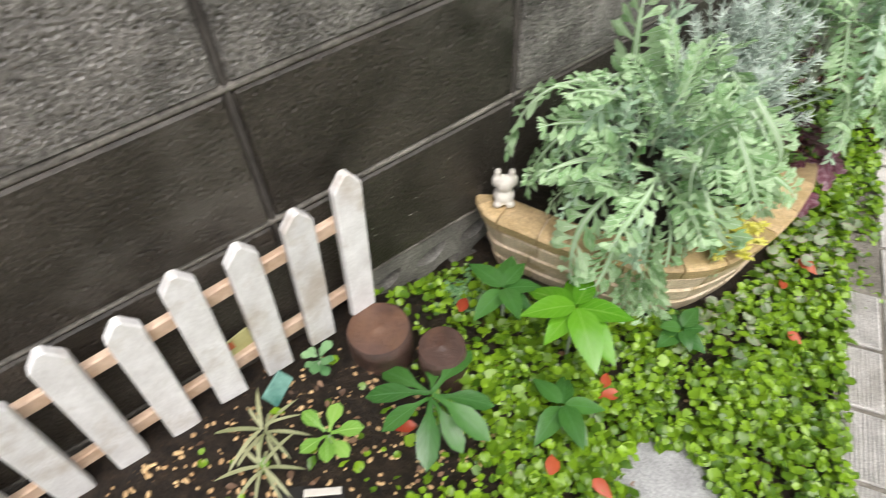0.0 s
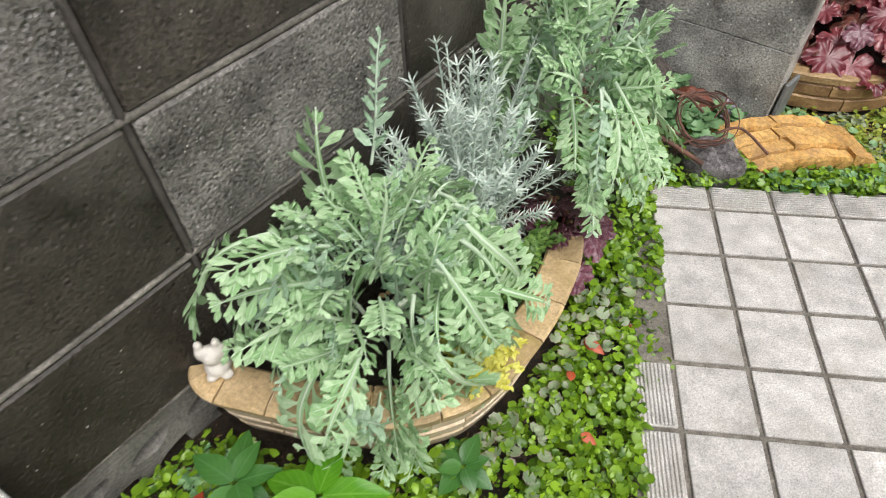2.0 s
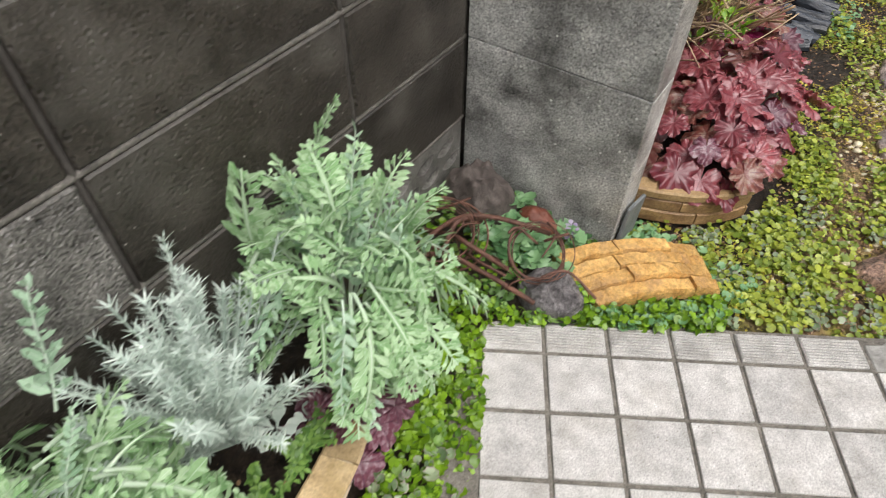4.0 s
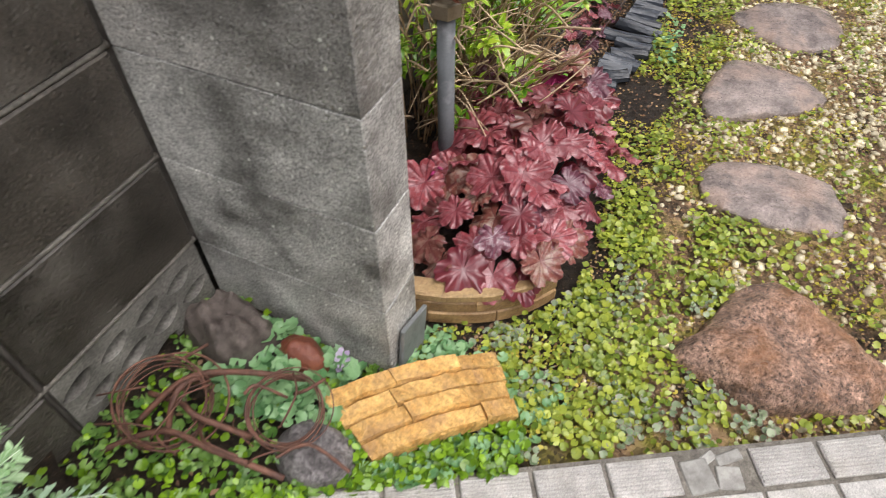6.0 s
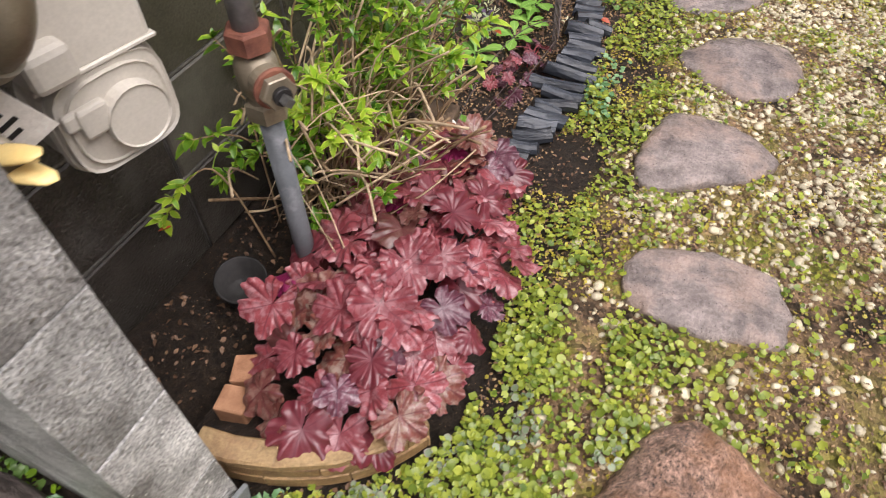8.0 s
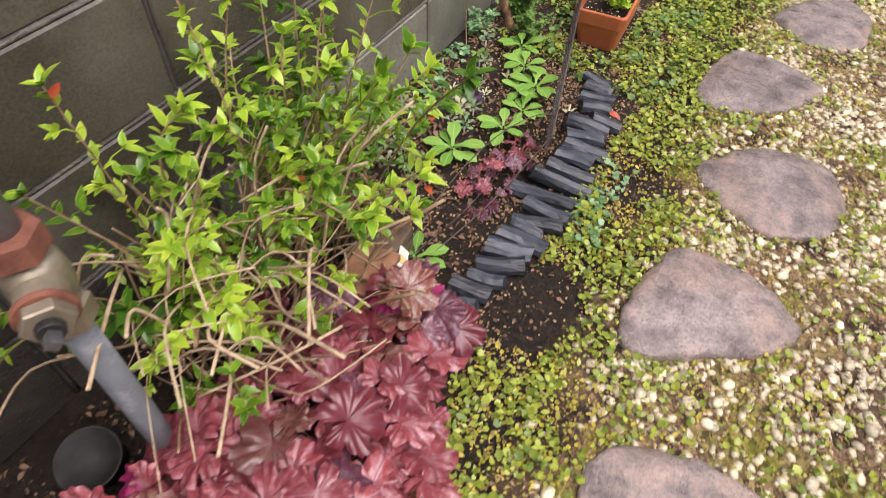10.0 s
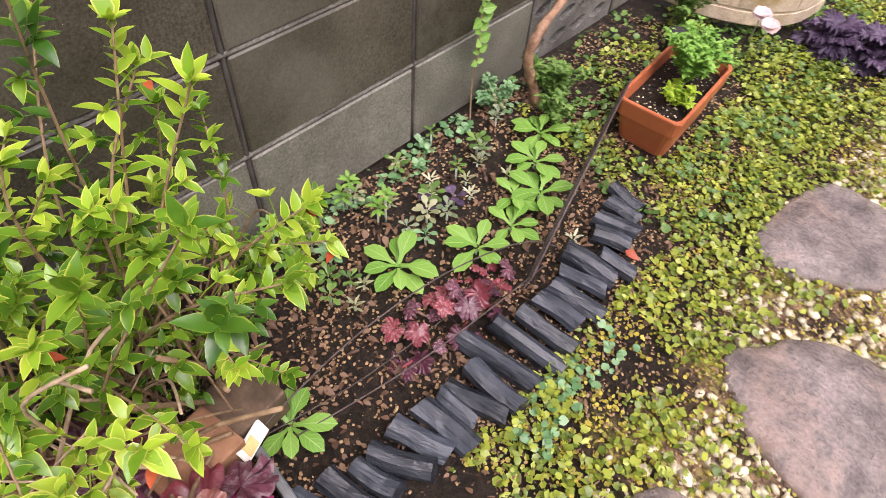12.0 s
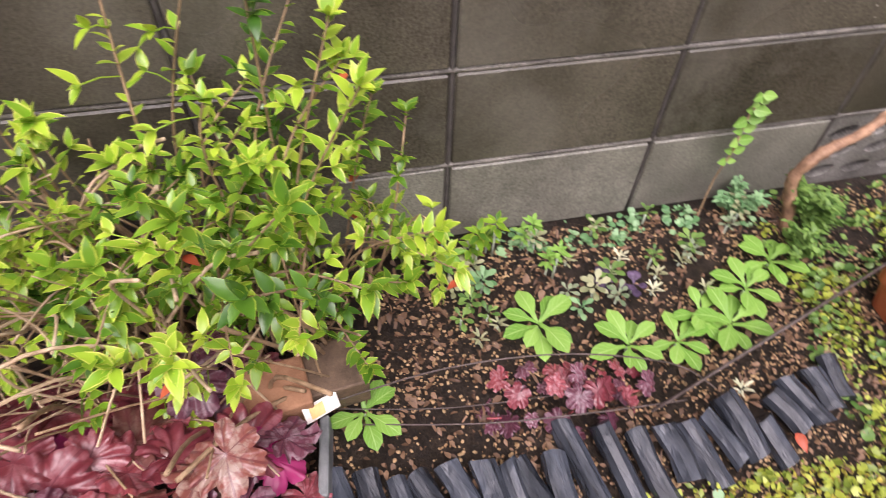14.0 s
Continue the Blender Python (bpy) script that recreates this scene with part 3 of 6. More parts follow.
# ---- edging walls of moulded brick ----
def arc_piece(curve, s0, s1, inner, outer, low, high, steps=4, flare=0.0):
    """A curved block between two lengths along a curve; heights are taken from the curve's own height."""
    def at(s):
        q = max(0.0, min(0.9999, s)) * (len(curve) - 1)
        i = min(int(q), len(curve) - 2)
        p = curve[i].lerp(curve[i + 1], q - i)
        d = curve[i + 1] - curve[i]
        side = Vector((d.y, -d.x, 0)).normalized()
        return p, side

    verts, faces = [], []
    for k in range(steps + 1):
        p, side = at(s0 + (s1 - s0) * k / steps)
        b = 0.004
        lean, top = flare * low, flare * high
        ring = [(inner, low), (outer - b + lean, low), (outer + lean, low + b), (outer + top, high - b), (outer - b + top, high), (inner + b, high), (inner, high - b)]
        for o, h in ring:
            q = p + side * o
            verts.append((q.x, q.y, q.z + h))
    n = 7
    for k in range(steps):
        for j in range(n):
            a, c = k * n + j, k * n + (j + 1) % n
            faces.append((a, c, c + n, a + n))
    faces.append(tuple(range(n))[::-1])
    faces.append(tuple(range(len(verts) - n, len(verts))))
    return verts, faces


def brick_edging(name, label, points, mat, rows, length, thick, cap, mat_cap, jitter=0.0, flare=0.0, cap_length=2.2):
    curve = spline(points, 8)
    total = sum((b - a).length for a, b in zip(curve, curve[1:]))
    thing = empty(name, label, "garden edging")
    low = -sum(rows) - cap
    v, f = arc_piece(curve, 0, 1, -thick + 0.0025, -0.0025, low, -0.004, 28, flare)
    child("core", mesh_of("core", v, f, mat, smooth=False), thing)
    z = low
    for r, h in enumerate(rows):
        s = -length * (0.5 if r % 2 else 0.0)
        while s < total:
            e = s + length * random.uniform(0.85, 1.15)
            a, b = max(0, s) / total, min(total, e - 0.003) / total
            if b - a > 0.01:
                push = random.uniform(0, jitter)
                v, f = arc_piece(curve, a, b, -thick, 0.0 + push, z + 0.0012, z + h - 0.0012, 4, flare)
                child("brick", mesh_of("brick", v, f, mat, smooth=False), thing)
            s = e
        z += h
    s = 0.0
    while s < total:
        e = min(total, s + length * cap_length * random.uniform(0.85, 1.15))
        v, f = arc_piece(curve, s / total, (e - 0.003) / total, -thick - 0.004, 0.005, -cap + 0.001, random.uniform(-0.002, 0.002), 4, flare)
        child("cap_stone", mesh_of("cap_stone", v, f, mat_cap, smooth=False), thing)
        s = e
    return thing


brick_edging("flowerbed_edging", "buff brick-patterned curved edging round a flowerbed", [(0.004, -1.272, 0.16), (0.02, -1.284, 0.16), (0.054, -1.288, 0.16), (0.103, -1.266, 0.155), (0.165, -1.236, 0.15), (0.263, -1.168, 0.14), (0.308, -1.112, 0.133), (0.333, -1.058, 0.127), (0.345, -0.972, 0.12), (0.34, -0.89, 0.111), (0.331, -0.84, 0.105), (0.309, -0.755, 0.095), (0.28, -0.69, 0.085)], BUFF, [0.045, 0.045, 0.042], 0.08, 0.052, 0.034, BUFF_CAP, 0.0012, 0.2, 1.0)
brick_edging("planter_edging", "tan layered stone-look edging round red foliage", [(0.30, 0.125, 0.012), (0.36, 0.135, 0.008), (0.43, 0.16, 0.0), (0.51, 0.205, -0.008), (0.575, 0.268, -0.016), (0.615, 0.335, -0.024)], TAN, [0.04, 0.035], 0.15, 0.036, 0.025, TAN_LIGHT, 0.003)
brick_edging("far_edging", "pale yellow brick-patterned curved flowerbed edging", [(0.015, 2.66, 0.10), (0.10, 2.665, 0.09), (0.22, 2.70, 0.08), (0.33, 2.78, 0.07), (0.40, 2.90, 0.06), (0.42, 3.04, 0.06)], BUFF, [0.045, 0.05], 0.2, 0.04, 0.045, BUFF)


# a fallen length of the ochre edging lying on its face
def fallen_edging():
    thing = empty("edging_slab", "ochre stone-look edging piece lying on the ground", "garden edging")
    p00, p10, p11, p01 = Vector((0.317, -0.105, 0)), Vector((0.546, 0.13, 0)), Vector((0.645, 0.015, 0)), Vector((0.457, -0.172, 0))
    rnd = random.Random(5)
    for row in range(4):
        a, b = row / 4 + 0.004, (row + 1) / 4 - 0.004
        cut, cut2 = rnd.uniform(0.15, 0.5), rnd.uniform(0.55, 0.85)
        for s0, s1 in ((-0.03 * rnd.random(), cut), (cut + 0.003, cut2), (cut2 + 0.003, 1 + 0.04 * rnd.random())):
            verts, faces, m = [], [], 9
            lift = rnd.uniform(0.0, 0.011)
            for i in range(m + 1):
                s = s0 + (s1 - s0) * i / m
                for j, (t, z) in enumerate(((a, 0.0), (a, 0.014), (a + 0.02, 0.022), (b - 0.02, 0.022), (b, 0.013), (b, 0.0))):
                    q = p00.lerp(p10, s).lerp(p01.lerp(p11, s), t)
                    bulge = 0.03 * (1 - (2 * s - 1) ** 2) - 0.008
                    rough = 0.006 * noise.noise(Vector((q.x * 45, q.y * 45, row))) + 0.003 * noise.noise(Vector((q.x * 140, q.y * 140, row)))
                    verts.append((q.x, q.y, level(q.x, q.y) + 0.012 + bulge + (z + lift + rough if z else -0.01)))
            for i in range(m):
                for j in range(6):
                    c, d = i * 6 + j, i * 6 + (j + 1) % 6
                    faces.append((c, d, d + 6, c + 6))
            faces += [tuple(range(6))[::-1], tuple(range(len(verts) - 6, len(verts)))]
            child("course_stone", mesh_of("course_stone", verts, faces, OCHRE, smooth=False), thing)


fallen_edging()


# ---- rocks ----
def flat_stone(name, label, outline, height, mat, seed, sink=0.02, crown=0.5, category="stepping stone", group="stepping stones", rough=1.0):
    """A stone of a given outline with a rounded, pitted top."""
    ring = spline([(x, y, 0) for x, y in outline], 9, True)
    c = sum(ring, Vector()) / len(ring)
    verts, faces = [], []
    n, levels = len(ring), 14
    base = ground_at(c.x, c.y)
    for k in range(levels):
        q = k / (levels - 1)
        for p in ring:
            r = 1.0 if k == 0 else math.cos(q * math.pi / 2 * 0.96) ** (crown if rough > 1 or height > 0.05 else 0.7)
            z = -sink if k == 0 else height * math.sin(q * math.pi / 2) ** 0.75
            d = (p - c) * r
            v = Vector((c.x + d.x, c.y + d.y, z))
            o = noise.noise(v * 9 + Vector((seed, 0, 0))) * 0.4 + noise.noise(v * 32 + Vector((0, seed, 0))) * 0.2 + noise.noise(v * 75) * 0.07
            v.z += o * rough * height * (0.25 + q * 0.75) * (k > 0)
            w = 1 + 0.07 * noise.noise(Vector((d.x * 22, d.y * 22, seed + q * 2)))
            verts.append((c.x + (v.x - c.x) * w, c.y + (v.y - c.y) * w, base + v.z))
    for k in range(levels - 1):
        for j in range(n):
            a, b = k * n + j, k * n + (j + 1) % n
            faces.append((a, b, b + n, a + n))
    faces.append(tuple(range(len(verts) - n, len(verts))))
    return tagged(new(name, mesh_of(name, verts, faces, mat)), label, category, group)


STONES = [
    (((0.872, 0.30), (0.925, 0.40), (0.965, 0.51), (1.03, 0.565), (1.15, 0.53), (1.27, 0.42), (1.24, 0.33), (1.14, 0.28), (1.05, 0.25), (0.95, 0.265)), 0.075, GRANITE, 1, "reddish granite boulder set beside a mossy path"),
    (((0.838, 0.83), (0.838, 0.91), (0.885, 0.965), (1.02, 1.005), (1.14, 0.985), (1.188, 0.89), (1.17, 0.80), (1.105, 0.785), (1.005, 0.765), (0.89, 0.78)), 0.03, GREYSTONE, 2, "wet grey-brown flat stepping stone in a gravel path"),
    (((0.772, 1.265), (0.79, 1.39), (0.825, 1.47), (0.905, 1.482), (1.0, 1.47), (1.075, 1.42), (1.11, 1.365), (1.06, 1.285), (0.93, 1.2), (0.84, 1.155), (0.785, 1.19)), 0.03, GREYSTONE, 3, "wet grey-brown flat stepping stone in a gravel path"),
    (((0.783, 1.767), (0.826, 1.845), (0.89, 1.925), (1.0, 1.96), (1.09, 1.935), (1.145, 1.80), (1.10, 1.68), (0.99, 1.62), (0.88, 1.655)), 0.028, GREYSTONE, 4, "wet pinkish flat stepping stone in a gravel path"),
    (((0.686, 2.09), (0.698, 2.27), (0.746, 2.385), (0.84, 2.395), (0.96, 2.35), (1.02, 2.29), (0.936, 2.14), (0.82, 2.055), (0.732, 2.045)), 0.028, GREYSTONE, 5, "wet grey flat stepping stone in a gravel path"),
    (((0.80, 2.65), (0.82, 2.74), (0.90, 2.85), (1.02, 2.91), (1.10, 2.78), (1.085, 2.62), (0.995, 2.55), (0.88, 2.565)), 0.028, GREYSTONE, 6, "pale grey flat stepping stone in a gravel path"),
]
for outline, h, mat, seed, label in STONES:
    flat_stone("stepping_stone", label, outline, h, mat, seed)


def disc(cx, cy, rx, ry, n=8, seed=0):
    r = random.Random(seed)
    return [(cx + rx * math.cos(6.283 * k / n) * r.uniform(0.85, 1.1), cy + ry * math.sin(6.283 * k / n) * r.uniform(0.85, 1.1)) for k in range(n)]


ROUGHGREY = material("rough_grey_rock", (0.08, 0.07, 0.07), (0.26, 0.24, 0.24), 40, 0.6, 1.0, 150, 0.4, speckle=0.8, relief=0.01)
PALESTONE = material("pale_grey_slab", (0.26, 0.26, 0.26), (0.42, 0.42, 0.42), 30, 0.5, 0.6, 260, 0.2, speckle=0.4)
flat_stone("round_slab", "pale grey round stepping slab among ground cover", disc(0.49, -1.305, 0.095, 0.085, 10, 3), 0.016, PALESTONE, 11, group="")
flat_stone("rock", "dark rough rock in the corner of two walls", disc(0.105, -0.085, 0.098, 0.066, 9, 1), 0.105, DARKROCK, 12, 0.02, 0.7, "rock", "", 1.6)
flat_stone("rock", "red-brown smooth stone at the foot of a wall", disc(0.24, -0.055, 0.052, 0.036, 8, 2), 0.062, REDROCK, 13, 0.02, 0.7, "rock", "")
flat_stone("rock", "grey rough rock beside the terrace", disc(0.362, -0.205, 0.078, 0.06, 9, 8), 0.055, ROUGHGREY, 14, 0.02, 0.7, "rock", "", 2.4)

slate = tagged(part("slate_plate", box_bm((0.085, 0.009, 0.12), bevel=0.002), SLATE, None), "small grey slate plate leaning on the buttress", "slate")
slate.matrix_basis = pose(0.412, 0.062, -0.035, 0, 10, 86)


# ---- picket fence ----
def picket_fence():
    thing = empty("picket_fence", "small worn white wooden picket fence before a wall", "fence")
    rnd = random.Random(2)
    for k in range(12):
        y = -1.53 - 0.0745 * k
        h, wd = 0.27 + rnd.uniform(-0.008, 0.008), 0.0205
        bm = bmesh.new()
        outline = [(-wd, 0), (wd, 0), (wd * 1.02, h - 0.022), (0.004, h), (-0.004, h), (-wd * 1.02, h - 0.022)]
        vs = [bm.verts.new((0.008, a, b)) for a, b in outline]
        face = bm.faces.new(vs)
        ext = bmesh.ops.extrude_face_region(bm, geom=[face])
        for v in ext["geom"]:
            if isinstance(v, bmesh.types.BMVert):
                v.co.x -= 0.015
        bmesh.ops.recalc_face_normals(bm, faces=bm.faces)
        bmesh.ops.bevel(bm, geom=list(bm.edges), offset=0.002, segments=1, affect="EDGES")
        ob = part("picket", bm, PAINT, thing)
        ob.matrix_basis = pose(0.032, y, 0.093 - 0.0035 * k + rnd.uniform(-0.006, 0.002), rnd.uniform(-4, -1), rnd.uniform(-1, 3), rnd.uniform(-4, 4))
    for z in (0.138, 0.283):
        rail = part("rail", box_bm((0.012, 0.9, 0.024), (0, -0.44, 0), 0.002), PALE_WOOD, thing, "pale bare wood rail")
        rail.matrix_basis = pose(0.017, -1.515, z, 2.7, 0, 0)


picket_fence()


def log(x, y, r, z0, z1, label, seed):
    thing = empty("log", label, "log", "short logs")
    verts, faces, n, rows = [], [], 26, 6
    for k in range(rows):
        z = z0 - 0.02 + (z1 - z0 + 0.02) * k / (rows - 1)
        for j in range(n):
            a = 6.2832 * j / n
            rr = r * (1 + 0.05 * noise.noise(Vector((math.cos(a) * 3, math.sin(a) * 3, z * 20 + seed))) + 0.03 * noise.noise(Vector((a * 9, z * 12, seed))))
            rr *= 0.96 if k == rows - 1 else 1
            verts.append((x + rr * math.cos(a), y + rr * math.sin(a), z))
    for k in range(rows - 1):
        for j in range(n):
            a, b = k * n + j, k * n + (j + 1) % n
            faces.append((a, b, b + n, a + n))
    faces.append(tuple(range(len(verts) - n, len(verts))))
    child("bark", mesh_of("bark", verts, faces, BARK), thing)
    cap = [(x + r * 0.93 * q * math.cos(6.2832 * j / n), y + r * 0.93 * q * math.sin(6.2832 * j / n), z1 + 0.0015 * math.sin(q * 30) + 0.002) for q in (1.0, 0.8, 0.6, 0.4, 0.2, 0.05) for j in range(n)]
    cf = [(k * n + j, k * n + (j + 1) % n, (k + 1) * n + (j + 1) % n, (k + 1) * n + j) for k in range(5) for j in range(n)] + [tuple(range(5 * n, 6 * n))]
    child("cut_face", mesh_of("cut_face", cap, cf, END_GRAIN), thing, None, "brown sawn log end")


log(0.082, -1.533, 0.05, 0.01, 0.103, "short dark brown sawn log standing by the fence", 1)
log(0.162, -1.474, 0.037, -0.01, 0.093, "smaller dark brown sawn log standing by the fence", 2)


# ---- charcoal edging ----
def charcoal_mesh(length, radius, seed):
    rnd = random.Random(seed)
    n, rows = 9, 7
    verts, faces = [], []
    for k in range(rows):
        q = k / (rows - 1)
        for j in range(n):
            a = 6.2832 * j / n
            rr = radius * (1 + 0.16 * noise.noise(Vector((math.cos(a) * 2 + seed, math.sin(a) * 2, q * 1.2))) + 0.1 * (rnd.random() - 0.5))
            skew = 0.006 * math.sin(a + seed) if k in (0, rows - 1) else 0
            verts.append(((q - 0.5) * length + skew, rr * math.cos(a) + 0.006 * math.sin(q * 3 + seed), rr * math.sin(a) * 0.9))
    for k in range(rows - 1):
        for j in range(n):
            a, b = k * n + j, k * n + (j + 1) % n
            faces.append((a, b, b + n, a + n))
    faces += [tuple(range(n))[::-1], tuple(range(len(verts) - n, len(verts)))]
    return mesh_of("charcoal", verts, faces, CHARCOAL, smooth=False)


CHARS = [(0.47, 1.065, 0.10), (0.48, 1.11, 0.10), (0.495, 1.16, 0.09), (0.505, 1.205, 0.12), (0.50, 1.25, 0.12), (0.51, 1.295, 0.13), (0.50, 1.335, 0.09), (0.52, 1.365, 0.13), (0.525, 1.41, 0.13), (0.495, 1.45, 0.18), (0.51, 1.51, 0.17), (0.52, 1.565, 0.14),
         (0.505, 1.61, 0.11), (0.515, 1.655, 0.13), (0.50, 1.70, 0.11), (0.485, 1.735, 0.13), (0.52, 1.785, 0.09), (0.475, 1.835, 0.09), (0.465, 1.875, 0.11), (0.45, 1.92, 0.09), (0.435, 1.96, 0.09)]
rnd = random.Random(7)
for k, (x, y, length) in enumerate(CHARS):
    r = rnd.uniform(0.018, 0.0245)
    ob = tagged(new("charcoal_log", charcoal_mesh(length * 0.88, r, k + 1)), "black charcoal stick laid as bed edging", "charcoal", "charcoal edging")
    turn_z = 12 + rnd.uniform(-8, 8) + (8 if k < 5 else 0)
    ob.matrix_basis = pose(x, y, ground_at(x, y) + r * 0.75 + 0.004, rnd.uniform(0, 360), 6 + rnd.uniform(-3, 4), turn_z)


# ---- pots and bricks ----
def trough():
    thing = empty("planter_box", "terracotta plastic rectangular planter with parsley soil", "planter", at=(0.348, 2.255, -0.115))
    thing.rotation_euler = (radians(2), 0, radians(4))
    def ring(a, b, z, r=0.018, n=4):
        out = []
        for cx, cy, s in ((a - r, b - r, 0), (-a + r, b - r, 90), (-a + r, -b + r, 180), (a - r, -b + r, 270)):
            for k in range(n):
                t = radians(s + 90 * k / (n - 1))
                out.append((cx + r * math.cos(t), cy + r * math.sin(t), z))
        return out
    def skin(rings):
        v, f, n = [p for r in rings for p in r], [], len(rings[0])
        for k in range(len(rings) - 1):
            for j in range(n):
                a, b = k * n + j, k * n + (j + 1) % n
                f.append((a, b, b + n, a + n))
        f.append(tuple(range(n))[::-1])
        f.append(tuple(range(len(v) - n, len(v))))
        return v, f
    v, f = skin([ring(0.058, 0.115, 0), ring(0.061, 0.118, 0.004), ring(0.073, 0.138, 0.095), ring(0.068, 0.133, 0.095), ring(0.064, 0.128, 0.075)])
    child("body", mesh_of("body", v, f, POT, smooth=False), thing)
    v, f = skin([ring(0.075, 0.140, 0.088), ring(0.0775, 0.1425, 0.088), ring(0.081, 0.146, 0.128), ring(0.0795, 0.1445, 0.131), ring(0.073, 0.138, 0.131), ring(0.0715, 0.1365, 0.128), ring(0.067, 0.132, 0.092)])
    f.pop()
    f.pop()
    child("rim", mesh_of("rim", v, f, POT, smooth=False), thing)
    v, f = skin([ring(0.066, 0.131, 0.08), ring(0.0685, 0.1335, 0.1)])
    child("soil", mesh_of("soil", v, f, SOIL, smooth=False), thing, None, "dark soil with pale grit")
    rnd = random.Random(6)
    bit = mesh_of("grit", *lathe([(0.2, -0.3), (0.9, 0.0), (0.5, 0.6)], 5), PEBBLE)
    for k in range(120):
        child("grit", bit, thing, Matrix.Translation((rnd.uniform(-0.06, 0.06), rnd.uniform(-0.12, 0.12), 0.1)) @ Matrix.Scale(rnd.uniform(0.0012, 0.0035), 4))


trough()


DARKBRICK = material("dark_brown_brick", (0.07, 0.045, 0.028), (0.2, 0.13, 0.08), 30, 0.7, 0.5, 260, 0.3, 0.1)


def brick(size, at, turn_z, label, mat=TERRACOTTA, tilt=0):
    ob = tagged(part("brick", box_bm(size, bevel=0.004, segments=2, wobble=0.0015), mat, None), label, "brick", "loose bricks")
    ob.matrix_basis = pose(at[0], at[1], at[2], tilt, 0, turn_z)


brick((0.055, 0.05, 0.06), (0.305, 0.225, -0.028), 12, "small terracotta brick behind planter edging")
brick((0.05, 0.055, 0.06), (0.285, 0.285, -0.035), 25, "small terracotta brick behind planter edging")
brick((0.09, 0.12, 0.07), (0.318, 0.975, -0.03), 8, "brown brick standing among red leaves")
brick((0.095, 0.1, 0.065), (0.285, 1.075, -0.045), 6, "dark brown brick at the edge of a bed", DARKBRICK)
brick((0.1, 0.06, 0.055), (0.345, 0.86, -0.06), 22, "brown brick half hidden under leaves")
brick((0.11, 0.06, 0.055), (0.31, 0.74, -0.05), 40, "brown brick half hidden under leaves")
brick((0.13, 0.016, 0.06), (0.415, 1.045, -0.08), -6, "mossy pale edging board beside bricks", SLATE)

tag = tagged(part("plant_label", box_bm((0.06, 0.0025, 0.028), bevel=0.0008), WHITE, None), "white plastic plant label with green picture", "plant label")
tag.matrix_basis = pose(0.352, 1.05, -0.022, -38, 8, 116)
green = part("picture", box_bm((0.024, 0.0012, 0.02), (-0.008, -0.002, 0)), YELLOW, tag)


def open_pot(name, x, y, r, h, mat, label, tilt=(0, 0)):
    v, f = lathe([(r * 0.8, 0), (r, h * 0.96), (r * 1.05, h), (r * 0.96, h), (r * 0.74, h * 0.3)], 26)
    ob = tagged(new(name, mesh_of(name, v, f, mat)), label, "pot")
    ob.matrix_basis = pose(x, y, ground_at(x, y) - 0.005, tilt[0], tilt[1], 0)


open_pot("flowerpot", 0.135, 0.46, 0.05, 0.075, BLACK, "empty black plastic plant pot at the wall", (10, 12))
open_pot("flowerpot", 0.235, 2.50, 0.048, 0.085, BLACK, "small black plastic pot on the ground", (-12, 4))


# ---- gas pipe with valve, meter ----
def gas_pipe():
    thing = empty("gas_pipe", "grey painted gas pipe with a bronze stop valve", "pipe", at=(0.268, 0.522, 0))
    v, f = tube([(0, 0, -0.14), (0, 0, 0.39)], 0.0185, 20)
    child("lower_pipe", mesh_of("lower_pipe", v, f, PIPE_PAINT), thing)
    v, f = tube([(0, 0, 0.50), (0, 0, 0.74), (-0.004, -0.01, 0.765), (-0.02, -0.03, 0.78), (-0.05, -0.07, 0.785), (-0.09, -0.2, 0.785)], 0.0185, 20)
    child("upper_pipe", mesh_of("upper_pipe", v, f, PIPE_PAINT), thing)
    v, f = lathe([(0.021, 0.375), (0.026, 0.38), (0.026, 0.405), (0.022, 0.408), (0.031, 0.425), (0.033, 0.445), (0.031, 0.465), (0.023, 0.48)], 20)
    body = child("valve_body", mesh_of("valve_body", v, f, BRASS), thing)
    for z, mat in ((0.37, BRASS), (0.485, RUST)):
        v, f = lathe([(0.026, z), (0.033, z + 0.003), (0.033, z + 0.03), (0.029, z + 0.034)], 6)
        child("hex_nut", mesh_of("hex_nut", v, f, mat, smooth=False), thing)
    out = Matrix.Translation((0, 0, 0.447)) @ pose(0, 0, 0, 90, 0, 62)
    for r0, a, b, n, mat in ((0.026, 0.02, 0.05, 20, BRASS), (0.031, 0.047, 0.055, 20, RUST), (0.027, 0.055, 0.07, 6, BRASS), (0.014, 0.07, 0.08, 12, BLACK), (0.009, 0.08, 0.096, 4, STEEL)):
        v, f = lathe([(r0 * 0.94, a), (r0, a + 0.002), (r0, b - 0.002), (r0 * 0.92, b)], n)
        child("spindle", mesh_of("spindle", v, f, mat, smooth=False), body, out)


gas_pipe()


